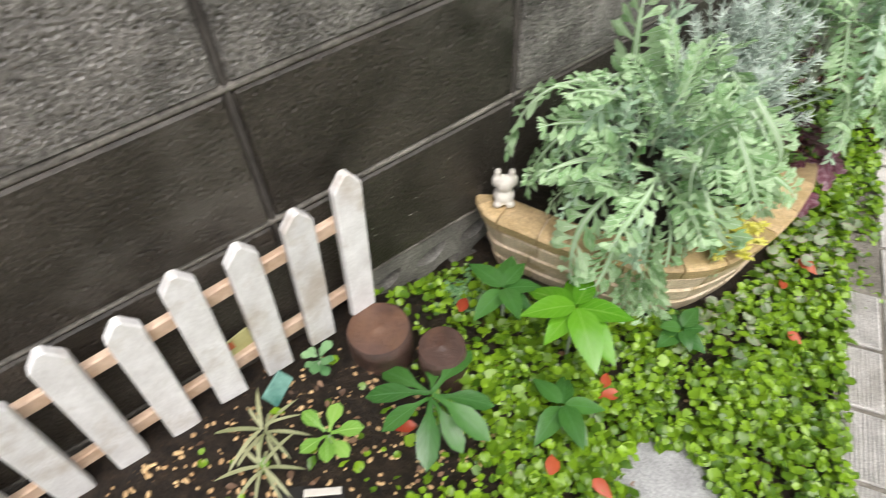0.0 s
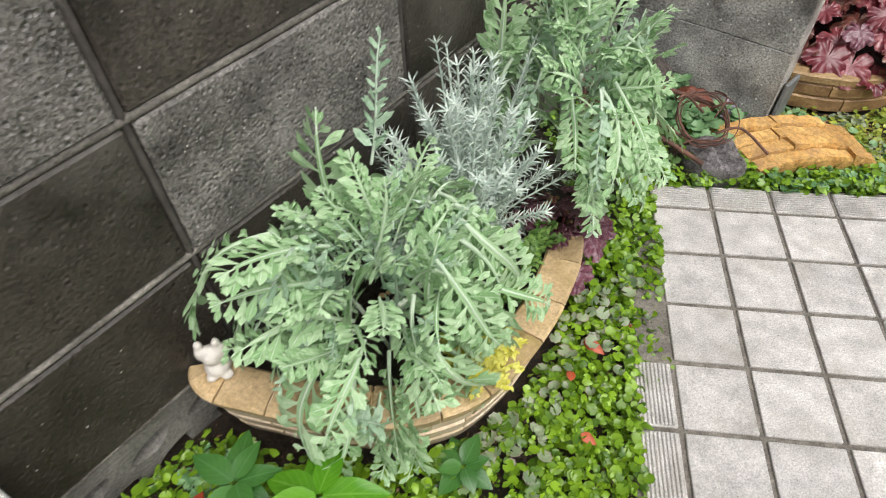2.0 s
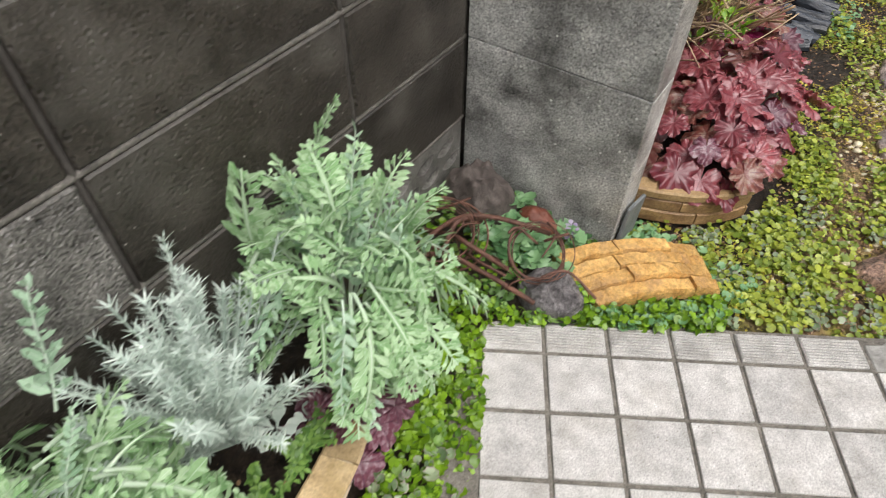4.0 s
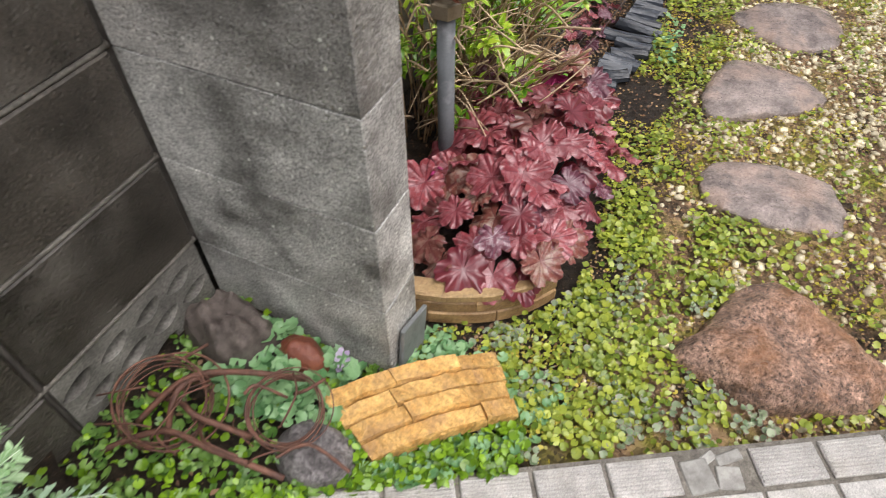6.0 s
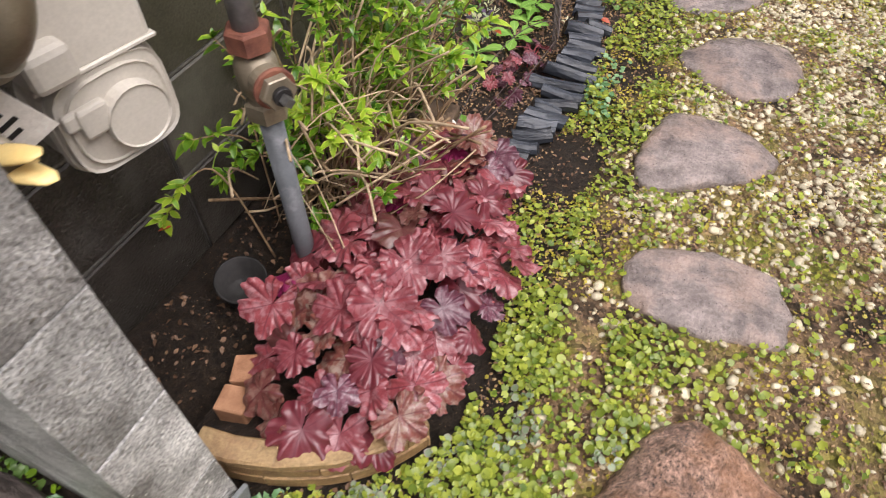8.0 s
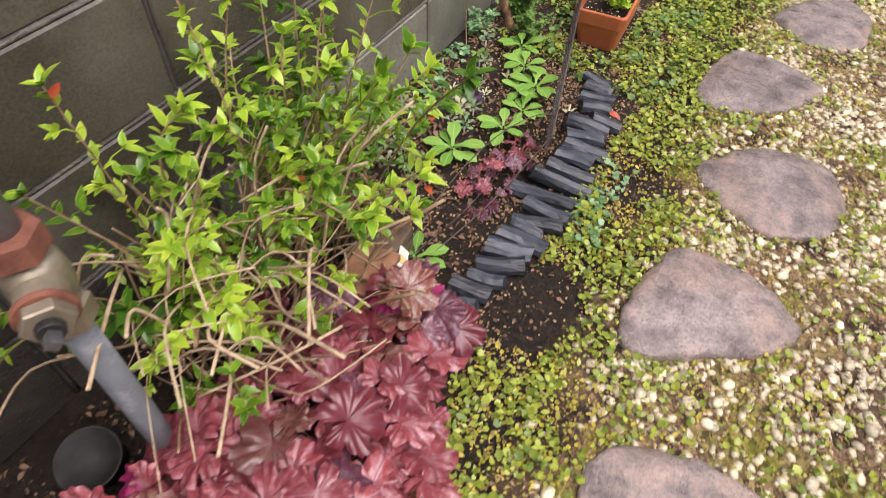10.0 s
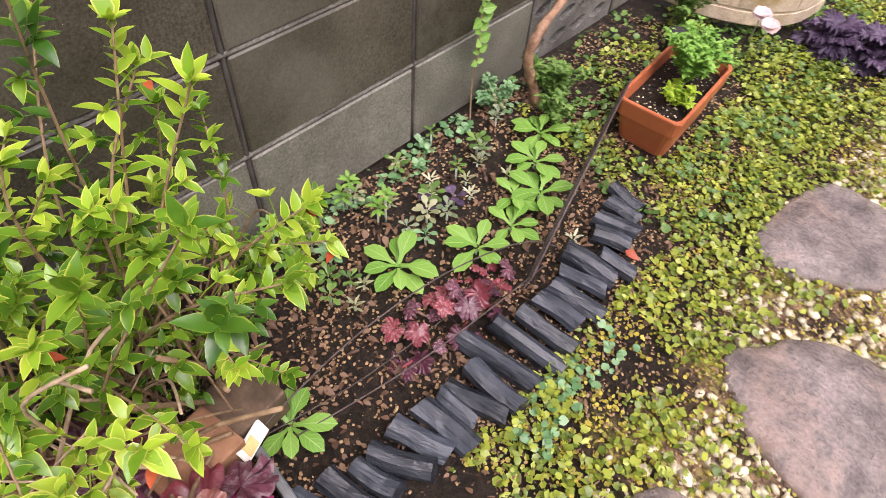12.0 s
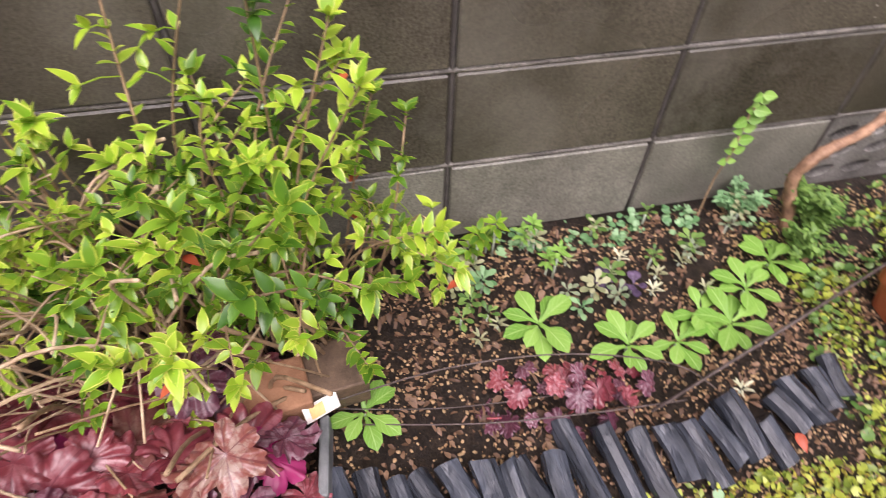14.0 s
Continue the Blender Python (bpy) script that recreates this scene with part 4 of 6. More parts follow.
def gas_meter():
    thing = empty("gas_meter", "beige enamelled gas meter hung on the wall", "gas meter", at=(0.155, 0.355, 0.405))
    thing.rotation_euler = (0, 0, radians(78))
    thing.scale = (0.8, 0.8, 0.8)
    bm = box_bm((0.20, 0.09, 0.13), (0, 0, 0.235), 0.012, 2)
    part("upper_case", bm, ENAMEL, thing)
    def plate(w, h, y0, y1, z0, r=0.55, name="case"):
        outline = []
        for k in range(24):
            a = 6.2832 * k / 24
            outline.append((w * math.copysign(abs(math.cos(a)) ** r, math.cos(a)), z0 + h * math.copysign(abs(math.sin(a)) ** r, math.sin(a))))
        v = [(x, y0, z) for x, z in outline] + [(x * 0.97, y1 - 0.004, z0 + (z - z0) * 0.97) for x, z in outline] + [(x * 0.93, y1, z0 + (z - z0) * 0.93) for x, z in outline]
        f = [(a + n * 24, n * 24 + (a + 1) % 24, (n + 1) * 24 + (a + 1) % 24, (n + 1) * 24 + a) for n in range(2) for a in range(24)]
        f += [tuple(range(24)), tuple(range(48, 72))[::-1]]
        ob = child(name, mesh_of(name, v, f, ENAMEL, smooth=False), thing)
        return ob
    plate(0.098, 0.088, 0.05, -0.045, 0.088, 0.5, "lower_case")
    plate(0.103, 0.093, -0.02, -0.028, 0.088, 0.5, "flange")
    plate(0.086, 0.076, -0.03, -0.05, 0.088, 0.7, "raised_panel")
    dome = plate(0.054, 0.054, -0.046, -0.072, 0.082, 1.0, "front_dome")
    dome.location.x = 0.016
    part("dome_step", box_bm((0.05, 0.02, 0.05), (-0.046, -0.058, 0.108), 0.006, 2), ENAMEL, thing)
    part("dome_step", box_bm((0.03, 0.016, 0.03), (-0.075, -0.054, 0.118), 0.006, 2), ENAMEL, thing)
    part("seam", box_bm((0.205, 0.02, 0.008), (0, -0.04, 0.176), 0.002), ENAMEL, thing)
    part("side_case", box_bm((0.07, 0.05, 0.06), (-0.07, -0.055, 0.212), 0.012, 2), ENAMEL, thing)
    for k in range(10):
        a = 6.2832 * k / 10 + 0.2
        v, f = lathe([(0.0042, 0), (0.0042, 0.003), (0.002, 0.005)], 8)
        child("screw", mesh_of("screw", v, f, STEEL), thing, Matrix.Translation((0.097 * math.cos(a) * 0.93, -0.028, 0.088 + 0.085 * math.sin(a))) @ pose(0, 0, 0, 90, 0, 0))
    for s in (-1, 1):
        v, f = lathe([(0.028, 0.29), (0.028, 0.33), (0.02, 0.335), (0.02, 0.40)], 16)
        child("inlet", mesh_of("inlet", v, f, RUST if s < 0 else PIPE_PAINT), thing, Matrix.Translation((s * 0.06, 0, 0)))


gas_meter()


def supply_elbow():
    thing = empty("supply_pipe", "dull bronze elbow pipe with a rusty end beside the meter", "pipe")
    v, f = tube(spline([(0.3, 0.238, 0.86), (0.297, 0.234, 0.76), (0.29, 0.228, 0.71), (0.272, 0.222, 0.674), (0.24, 0.216, 0.65)], 6), 0.027, 18)
    child("elbow", mesh_of("elbow", v, f, BRASS), thing)
    v, f = tube(spline([(0.242, 0.217, 0.651), (0.18, 0.205, 0.622), (0.06, 0.2, 0.6), (-0.01, 0.195, 0.595)], 5), 0.023, 16)
    child("rusty_pipe", mesh_of("rusty_pipe", v, f, RUST), thing, None, "rust-brown threaded pipe")
    for a, b, r in (((0.252, 0.219, 0.658), (0.234, 0.215, 0.646), 0.031), ((0.296, 0.233, 0.75), (0.295, 0.232, 0.735), 0.031)):
        v, f = tube([a, b], r, 18)
        child("collar", mesh_of("collar", v, f, BRASS, smooth=False), thing)


supply_elbow()


def paper_tag():
    tag = tagged(part("paper_tag", box_bm((0.07, 0.0015, 0.085), bevel=0.0005), WHITE, None), "white paper tag with dark printed lines hung on a pipe", "tag")
    tag.matrix_basis = pose(0.218, 0.2, 0.565, 14, -24, 62)
    for k, wide in enumerate((0.05, 0.036, 0.046, 0.03)):
        part("printed_line", box_bm((wide, 0.0006, 0.006), (-0.004, -0.0012, 0.028 - 0.014 * k)), BLACK, tag)


paper_tag()


def tap_handle():
    thing = empty("valve_handle", "yellow plastic butterfly valve handle by the buttress", "valve", at=(0.366, 0.13, 0.632))
    for s in (-1, 1):
        v, f = lathe([(0.001, -0.03), (0.008, -0.028), (0.0135, -0.016), (0.0125, 0.006), (0.0085, 0.024), (0.001, 0.03)], 14)
        v = [(p[0] * 0.42, p[1], p[2]) for p in v]
        wing = child("wing", mesh_of("wing", v, f, YELLOW), thing, pose(0.0, 0.0, s * 0.009, 0, 90 - s * 9, 15))
        part("rib", box_bm((0.0035, 0.004, 0.044), (0.0058, 0, 0), 0.001), YELLOW, wing)
    v, f = tube([(0, 0, 0), (-0.1, 0.02, 0.0), (-0.16, 0.04, 0.01)], 0.012, 12)
    child("stem", mesh_of("stem", v, f, BRASS), thing)


tap_handle()


# ---- wire things ----
def rod(name, parent, pts, r, mat, n=6, label=""):
    v, f = tube(pts, r, n)
    return child(name, mesh_of(name, v, f, mat), parent, None, label)


def trellis():
    thing = empty("wire_trellis", "thin black wire plant support leaning over the bed", "trellis")
    a, b = Vector((0.435, 1.60, -0.085)), Vector((0.285, 2.12, 0.03))
    across = Vector((0.016, -0.008, 0.055))
    for k in range(5):
        o = across * (k / 4 - 0.5)
        rod("wire", thing, [a + o, b + o], 0.0024 if k in (0, 4) else 0.0016, WIRE)
    for k in range(22):
        p = a.lerp(b, (k + 0.5) / 22)
        rod("rung", thing, [p - across * 0.5, p + across * 0.5], 0.0011, WIRE, 5)
    rod("hoop", thing, spline([(0.335, 1.065, -0.045), (0.335, 1.25, 0.0), (0.35, 1.45, 0.005), (0.38, 1.64, -0.04), (0.42, 1.72, -0.085)], 6), 0.0014, WIRE)
    rod("hoop", thing, spline([(0.36, 1.10, -0.09), (0.41, 1.3, -0.065), (0.43, 1.48, -0.06), (0.43, 1.66, -0.085)], 6), 0.0013, WIRE)
    rod("hoop", thing, spline([(0.34, 1.07, -0.06), (0.37, 1.25, -0.07), (0.38, 1.45, -0.08)], 5), 0.001, WIRE)


trellis()


def rusty_coil():
    thing = empty("rusty_wire_coil", "rusty wire rings and dry vine heaped on the ground", "wire coil")
    rnd = random.Random(4)
    for cx, cy, cz, r, turns in ((0.122, -0.258, 0.04, 0.086, 6), (0.31, -0.18, 0.022, 0.066, 5)):
        for _ in range(turns):
            spin = Vector((0.5 + rnd.uniform(-0.25, 0.25), -0.3 + rnd.uniform(-0.25, 0.25), 1)).to_track_quat("Z", "Y")
            size, shift = r * rnd.uniform(0.78, 1.05), Vector((rnd.uniform(-0.012, 0.012), rnd.uniform(-0.012, 0.012), rnd.uniform(-0.015, 0.01)))
            pts = []
            for k in range(33):
                a = 6.2832 * k / 31
                pts.append(Vector((cx, cy, cz)) + shift + spin @ Vector((size * math.cos(a), size * 0.96 * math.sin(a), 0.004 * math.sin(a * 3 + size * 90))))
            rod("ring", thing, pts, rnd.choice((0.0012, 0.0015, 0.0021)), OLD_WIRE)
    for pts in (((0.05, -0.37, -0.01), (0.14, -0.3, 0.02), (0.24, -0.29, 0.02), (0.35, -0.27, -0.02)), ((0.08, -0.30, 0.0), (0.13, -0.22, 0.05), (0.2, -0.17, 0.05), (0.3, -0.12, 0.02)), ((0.15, -0.31, 0.0), (0.14, -0.24, 0.06), (0.16, -0.17, 0.02)), ((0.06, -0.25, 0.0), (0.14, -0.25, 0.03), (0.19, -0.26, 0.04), (0.27, -0.24, 0.0))):
        rod("dry_vine", thing, spline(pts, 6), 0.0055, OLD_WIRE, 7)
    for k in range(18):
        c = Vector((0.13, -0.25, 0.02)) if k % 3 else Vector((0.3, -0.2, 0.015))
        p = c + Vector((rnd.uniform(-0.08, 0.06), rnd.uniform(-0.08, 0.07), rnd.uniform(-0.02, 0.05)))
        d = Vector((rnd.uniform(-1, 1), rnd.uniform(-1, 1), rnd.uniform(-0.3, 0.4))).normalized() * rnd.uniform(0.05, 0.12)
        rod("dry_vine", thing, spline([p, p + d * 0.5 + Vector((rnd.uniform(-0.02, 0.02), rnd.uniform(-0.02, 0.02), 0.02)), p + d], 5), rnd.choice((0.0012, 0.0018, 0.003)), OLD_WIRE, 6)


rusty_coil()

drift = tagged(new("vine_trunk", mesh_of("vine_trunk", *tube(spline([(0.115, 2.06, -0.12), (0.09, 2.04, -0.03), (0.078, 2.02, 0.04), (0.08, 2.03, 0.085), (0.075, 2.07, 0.115), (0.065, 2.13, 0.13), (0.04, 2.2, 0.15)], 6), [0.0135 - 0.0001 * k + 0.0045 * noise.noise(Vector((k * 0.57, 2.2, 0))) for k in range(37)], 9), DRIFT)), "bent orange-brown peeling vine trunk at the wall", "vine")


# ---- ornaments ----
def statue():
    """A small plaster figure: rounded lumps melted into one mesh."""
    bm = bmesh.new()
    for x, y, z, r, sz in ((0, 0, 0.018, 0.018, 1.0), (0.002, 0, 0.045, 0.0145, 1.1), (0.0, 0.012, 0.05, 0.009, 1.6), (0, -0.012, 0.05, 0.009, 1.6), (0.012, 0.01, 0.008, 0.008, 0.8), (0.012, -0.01, 0.008, 0.008, 0.8), (0, 0.011, 0.066, 0.006, 1.5), (0, -0.011, 0.066, 0.006, 1.5)):
        made = bmesh.ops.create_icosphere(bm, subdivisions=2, radius=r)
        for v in made["verts"]:
            v.co = Vector((v.co.x + x, v.co.y + y, v.co.z * sz + z)) + noise.noise_vector(v.co * 90) * 0.0015
    ob = part("figurine", bm, WHITE, None, smooth=True)
    fuse = ob.modifiers.new("fuse", "REMESH")
    fuse.mode, fuse.voxel_size, fuse.use_smooth_shade = "VOXEL", 0.0022, True
    tagged(ob, "small white plaster figurine on the edging", "figurine")
    ob.matrix_basis = pose(0.042, -1.252, 0.159, 0, 0, -40)


statue()


# ---- leaves ----
def blade(length, width, seg=5, fold=0.25, curl=0.2, shape="ovate", twist=0.0):
    """A simple leaf along +x with a folded midrib."""
    v, f, u = [], [], []
    for k in range(seg + 1):
        t = k / seg
        w = {"ovate": (math.sin(math.pi * min(1, t * 0.98 + 0.02) ** 0.72)) ** 0.9, "oblong": min(1, (t * 5) ** 0.6) * max(0, 1 - t ** 6) ** 0.5,
             "spoon": (0.22 + 0.78 * smooth01(0.2, 0.62, t)) * max(0.0, 1 - t ** 7) ** 0.5, "strap": (0.7 + 0.3 * math.sin(math.pi * t)) * max(0.02, 1 - t ** 8)}[shape] * width / 2
        z = -curl * length * t * t
        a = twist * t
        for s in (-1, 0, 1):
            v.append((t * length, s * w * math.cos(a), z + abs(s) * fold * w + s * w * math.sin(a)))
            u.append((s, t))
    for k in range(seg):
        a = 3 * k
        f += [(a, a + 1, a + 4, a + 3), (a + 1, a + 2, a + 5, a + 4)]
    return np.array(v), f, np.array(u)


def round_leaf(radius, n=9, cup=0.15, notch=True):
    v, f, u = [(0, 0, 0)], [], [(0, 0.5)]
    for k in range(n):
        a = -math.pi + 0.25 + (2 * math.pi - 0.5) * k / (n - 1) if notch else 2 * math.pi * k / n
        r = radius * (1 + 0.06 * math.cos(a * 5))
        v.append((r * math.cos(a) + radius * 0.3, r * math.sin(a), cup * radius * (1 + 0.4 * math.sin(3 * a))))
        u.append((1, 0.5 + 0.5 * math.cos(a)))
    f = [(0, k, k + 1) for k in range(1, n)]
    if not notch:
        f.append((0, n, 1))
    return np.array(v), f, np.array(u)


def lobed_leaf(radius, lobes=7, seed=0, ruffle=0.09, rings=7, per=14):
    """A broad leaf with rounded, toothed lobes round its stalk, quilted between sunken veins, its rim waved."""
    rnd = random.Random(seed)
    n = lobes * per
    v, f, u = [(0, 0, 0)], [], [(0, 0)]
    tilt = [rnd.uniform(0.88, 1.1) for _ in range(lobes)]
    lift = [rnd.uniform(-1, 1) for _ in range(lobes)]
    skew = [rnd.uniform(-0.14, 0.14) for _ in range(lobes)]
    fold, fold_at = rnd.uniform(-0.35, 0.45), rnd.uniform(0, 6.28)
    for k in range(1, rings + 1):
        q = k / rings
        for j in range(n + 1):
            s = j / n
            a = -math.pi * 0.96 + 2 * math.pi * 0.96 * s
            lobe = min(lobes - 1, int(s * lobes))
            x = (s * lobes - lobe) * 2 - 1
            edge = 0.64 + 0.32 * (1 - abs(x) ** 3.0) * tilt[lobe] + 0.07 * abs(math.cos(x * 6.3 + seed))
            edge *= 0.72 + 0.36 * math.cos(a * 0.5)
            a += skew[lobe] * q * (1 - x * x)
            r = radius * q * (1 + (edge - 1) * q ** 1.3)
            px, py = r / radius * math.cos(a), r / radius * math.sin(a)
            z = -0.02 * math.exp(-(x / 0.14) ** 2) * q ** 0.5
            z += 0.03 * abs(math.sin((q * 4.0 - abs(x) * 1.4) * math.pi)) * min(1, q * 2)
            z += (0.22 * noise.noise(Vector((px * 1.7, py * 1.7, seed * 3.7))) + 0.1 * noise.noise(Vector((px * 5, py * 5, seed * 1.3)))) * q
            z += ruffle * (0.5 * lift[lobe] * (1 - x * x) + math.sin(j * 1.05 + seed * 2) * (0.6 + 0.4 * math.sin(a * 3 + seed))) * q ** 2.6
            z += fold * abs(px * math.cos(fold_at) + py * math.sin(fold_at)) - 0.17 * q ** 2.6 + 0.08 * q
            v.append((r * math.cos(a), r * math.sin(a), radius * z))
            u.append((x * q ** 0.4, q))
    w = n + 1
    f += [(0, 1 + j, 2 + j) for j in range(n)]
    for k in range(rings - 1):
        for j in range(n):
            a = 1 + k * w + j
            f.append((a, a + w, a + w + 1, a + 1))
    return np.array(v), f, np.array(u)


DUSTY_TIP = leaf_material("silver_young_leaf", (0.27, 0.44, 0.27), (0.6, 0.76, 0.58), vein=(0.78, 0.86, 0.76), rough=0.75, veins=0.0, spec=0.25)
DUSTY = leaf_material("silvery_green_leaf", (0.17, 0.35, 0.12), (0.58, 0.75, 0.48), vein=(0.8, 0.88, 0.76), rough=0.7, veins=0.0, spec=0.25)
SILVER = leaf_material("silver_needle_leaf", (0.4, 0.5, 0.43), (0.76, 0.83, 0.76), rough=0.8, spec=0.2)
COVER = leaf_material("bright_ground_cover_leaf", (0.018, 0.075, 0.006), (0.3, 0.5, 0.025), rough=0.32)
VERGE = leaf_material("verge_leaf", (0.05, 0.12, 0.012), (0.5, 0.55, 0.075), rough=0.36)
COVER_DULL = leaf_material("dull_ground_cover_leaf", (0.03, 0.1, 0.015), (0.26, 0.42, 0.1), rough=0.38)
MOSS = leaf_material("yellow_green_moss_leaf", (0.15, 0.15, 0.015), (0.64, 0.52, 0.075), rough=0.5)
SEDUM = leaf_material("blue_green_scalloped_leaf", (0.06, 0.19, 0.06), (0.31, 0.5, 0.25), rough=0.36)
GREYLEAF = leaf_material("greyish_purple_leaf", (0.08, 0.15, 0.06), (0.38, 0.45, 0.28), rough=0.4, rim=(0.34, 0.24, 0.24), rim_at=0.9)
GLOSSY = leaf_material("glossy_green_leaf", (0.05, 0.2, 0.008), (0.16, 0.4, 0.024), vein=(0.2, 0.4, 0.06), rough=0.2, veins=6)
DARKGLOSS = leaf_material("dark_glossy_leaf", (0.025, 0.1, 0.018), (0.085, 0.23, 0.045), vein=(0.09, 0.22, 0.07), rough=0.25, veins=6)
FRESH = leaf_material("fresh_green_leaf", (0.12, 0.3, 0.03), (0.3, 0.52, 0.1), vein=(0.4, 0.58, 0.2), rough=0.42, veins=6)
ABELIA = leaf_material("variegated_shrub_leaf", (0.022, 0.11, 0.008), (0.24, 0.43, 0.028), rim=(0.55, 0.6, 0.08), rough=0.26, rim_at=0.9)
ABELIA_DEEP = leaf_material("deep_green_shrub_leaf", (0.02, 0.08, 0.008), (0.1, 0.24, 0.02), rim=(0.35, 0.46, 0.05), rough=0.25, rim_at=0.95)
ABELIA_LIME = leaf_material("lime_shrub_leaf", (0.12, 0.32, 0.014), (0.5, 0.66, 0.05), rim=(0.76, 0.74, 0.18), rough=0.28, rim_at=0.86)
HEUCHERA = leaf_material("red_heuchera_leaf", (0.115, 0.014, 0.024), (0.41, 0.088, 0.1), vein=(0.13, 0.016, 0.03), rough=0.33, veins=4.5, blotch=(0.5, 0.25, 0.27), spec=0.7)
HEUCHERA_DARK = leaf_material("olive_heuchera_leaf", (0.07, 0.025, 0.025), (0.3, 0.1, 0.075), vein=(0.12, 0.02, 0.03), rough=0.28, veins=3.5, blotch=(0.4, 0.3, 0.24))
HEUCHERA_PLUM = leaf_material("plum_heuchera_leaf", (0.075, 0.02, 0.036), (0.22, 0.075, 0.105), vein=(0.06, 0.01, 0.03), rough=0.3, veins=3.5, blotch=(0.38, 0.27, 0.3))
MAGENTA = leaf_material("magenta_leaf_back", (0.22, 0.012, 0.07), (0.42, 0.04, 0.16), rough=0.4)
PLUM = leaf_material("purple_kale_leaf", (0.03, 0.02, 0.045), (0.13, 0.08, 0.15), rough=0.5, blotch=(0.2, 0.14, 0.22))
PARSLEY = leaf_material("parsley_leaf", (0.1, 0.28, 0.03), (0.36, 0.6, 0.12), rough=0.45)
GRASS = leaf_material("pale_striped_grass", (0.2, 0.23, 0.1), (0.5, 0.5, 0.3), rough=0.5)
CREAM = leaf_material("cream_grass_leaf", (0.45, 0.47, 0.28), (0.72, 0.7, 0.5), rough=0.5)
RED_LEAF = leaf_material("fallen_red_leaf", (0.3, 0.035, 0.015), (0.6, 0.13, 0.05), rough=0.45)
BROWN_LEAF = leaf_material("fallen_brown_leaf", (0.05, 0.024, 0.014), (0.32, 0.19, 0.11), rough=0.6)
PETAL = leaf_material("yellow_petal", (0.62, 0.58, 0.05), (0.8, 0.78, 0.25), rough=0.6)
PANSY = leaf_material("pink_pansy_petal", (0.7, 0.5, 0.45), (0.8, 0.68, 0.72), rough=0.6)
LILAC = leaf_material("lilac_petal", (0.4, 0.3, 0.5), (0.6, 0.55, 0.65), rough=0.6)


TEAL = material("teal_glaze", (0.05, 0.16, 0.13), (0.22, 0.4, 0.34), 30, 0.25, 0.2)
STRAW = material("pale_yellow_mottle", (0.42, 0.4, 0.16), (0.6, 0.58, 0.28), 30, 0.6, 0.3)


def jitter_up(rnd, lean):
    return Vector((rnd.uniform(-lean, lean), rnd.uniform(-lean, lean), 1)).normalized()


# ---- silver lobed foliage in the flowerbed ----
def frond_template(seed, arch):
    """A silvery leaf cut deep into broad, blunt, toothed lobes, one metre long, to be scaled."""
    rnd = random.Random(seed)
    heap = Heap()
    sway = rnd.uniform(-0.14, 0.14)
    def mid(t):
        return Vector((t, sway * t * t + 0.02 * math.sin(t * 5 + seed), arch * (t - t * t * 1.25)))
    heap.add_tube([mid(k / 9) for k in range(10)], [0.02 * (1 - 0.08 * k) for k in range(10)], 5)
    strip = []
    for k in range(10):
        t, half = 0.1 + 0.085 * k, 0.036 * math.sin(math.pi * (0.15 + 0.08 * k))
        strip += [mid(t) + Vector((0, -half, 0.006)), mid(t) + Vector((0, half, 0.006))]
    heap.add((np.array([tuple(p) for p in strip]), [(2 * k, 2 * k + 2, 2 * k + 3, 2 * k + 1) for k in range(9)], np.array([(0.5, 0.5)] * 20)), Matrix.Identity(4))
    pairs = rnd.choice((8, 9, 10))
    for k in range(pairs):
        t = 0.16 + 0.74 * (k / (pairs - 1)) ** 0.95
        size = (0.1 + 0.18 * math.sin(math.pi * min(1, t * 0.9 + 0.05))) * rnd.uniform(0.8, 1.15)
        way = (mid(min(1, t + 0.05)) - mid(t)).normalized()
        for s in (-1, 1):
            if rnd.random() < 0.05:
                continue
            out = (way * rnd.uniform(0.55, 0.95) + Vector((0, s, rnd.uniform(-0.12, 0.3)))).normalized()
            p = mid(t + 0.035 * s * rnd.random())
            up = Vector((way.x * 0.2, rnd.uniform(-0.4, 0.4), 1))
            heap.add(blade(size, size * rnd.uniform(0.3, 0.4), 5, rnd.uniform(-0.1, 0.25), rnd.uniform(0.0, 0.35), "spoon", rnd.uniform(-0.4, 0.4)), aim(p, out, up))
            for q, r, turn_ in ((0.4, 0.42, 0.8), (0.55, 0.36, -0.75)):
                if size * r > 0.06 and rnd.random() < 0.75:
                    side = Vector((-out.y, out.x, 0)) * turn_
                    heap.add(blade(size * r, size * r * 0.5, 3, 0.1, 0.15, "oblong"), aim(p + out * size * q, out + side, up))
    for turn_ in (-0.5, 0.0, 0.5):
        heap.add(blade(0.12, 0.05, 4, 0.1, 0.15, "spoon"), aim(mid(0.9), (1, sway * 2 + turn_, arch * -1.2), (0, 0, 1)))
    return heap.mesh("frond", DUSTY)


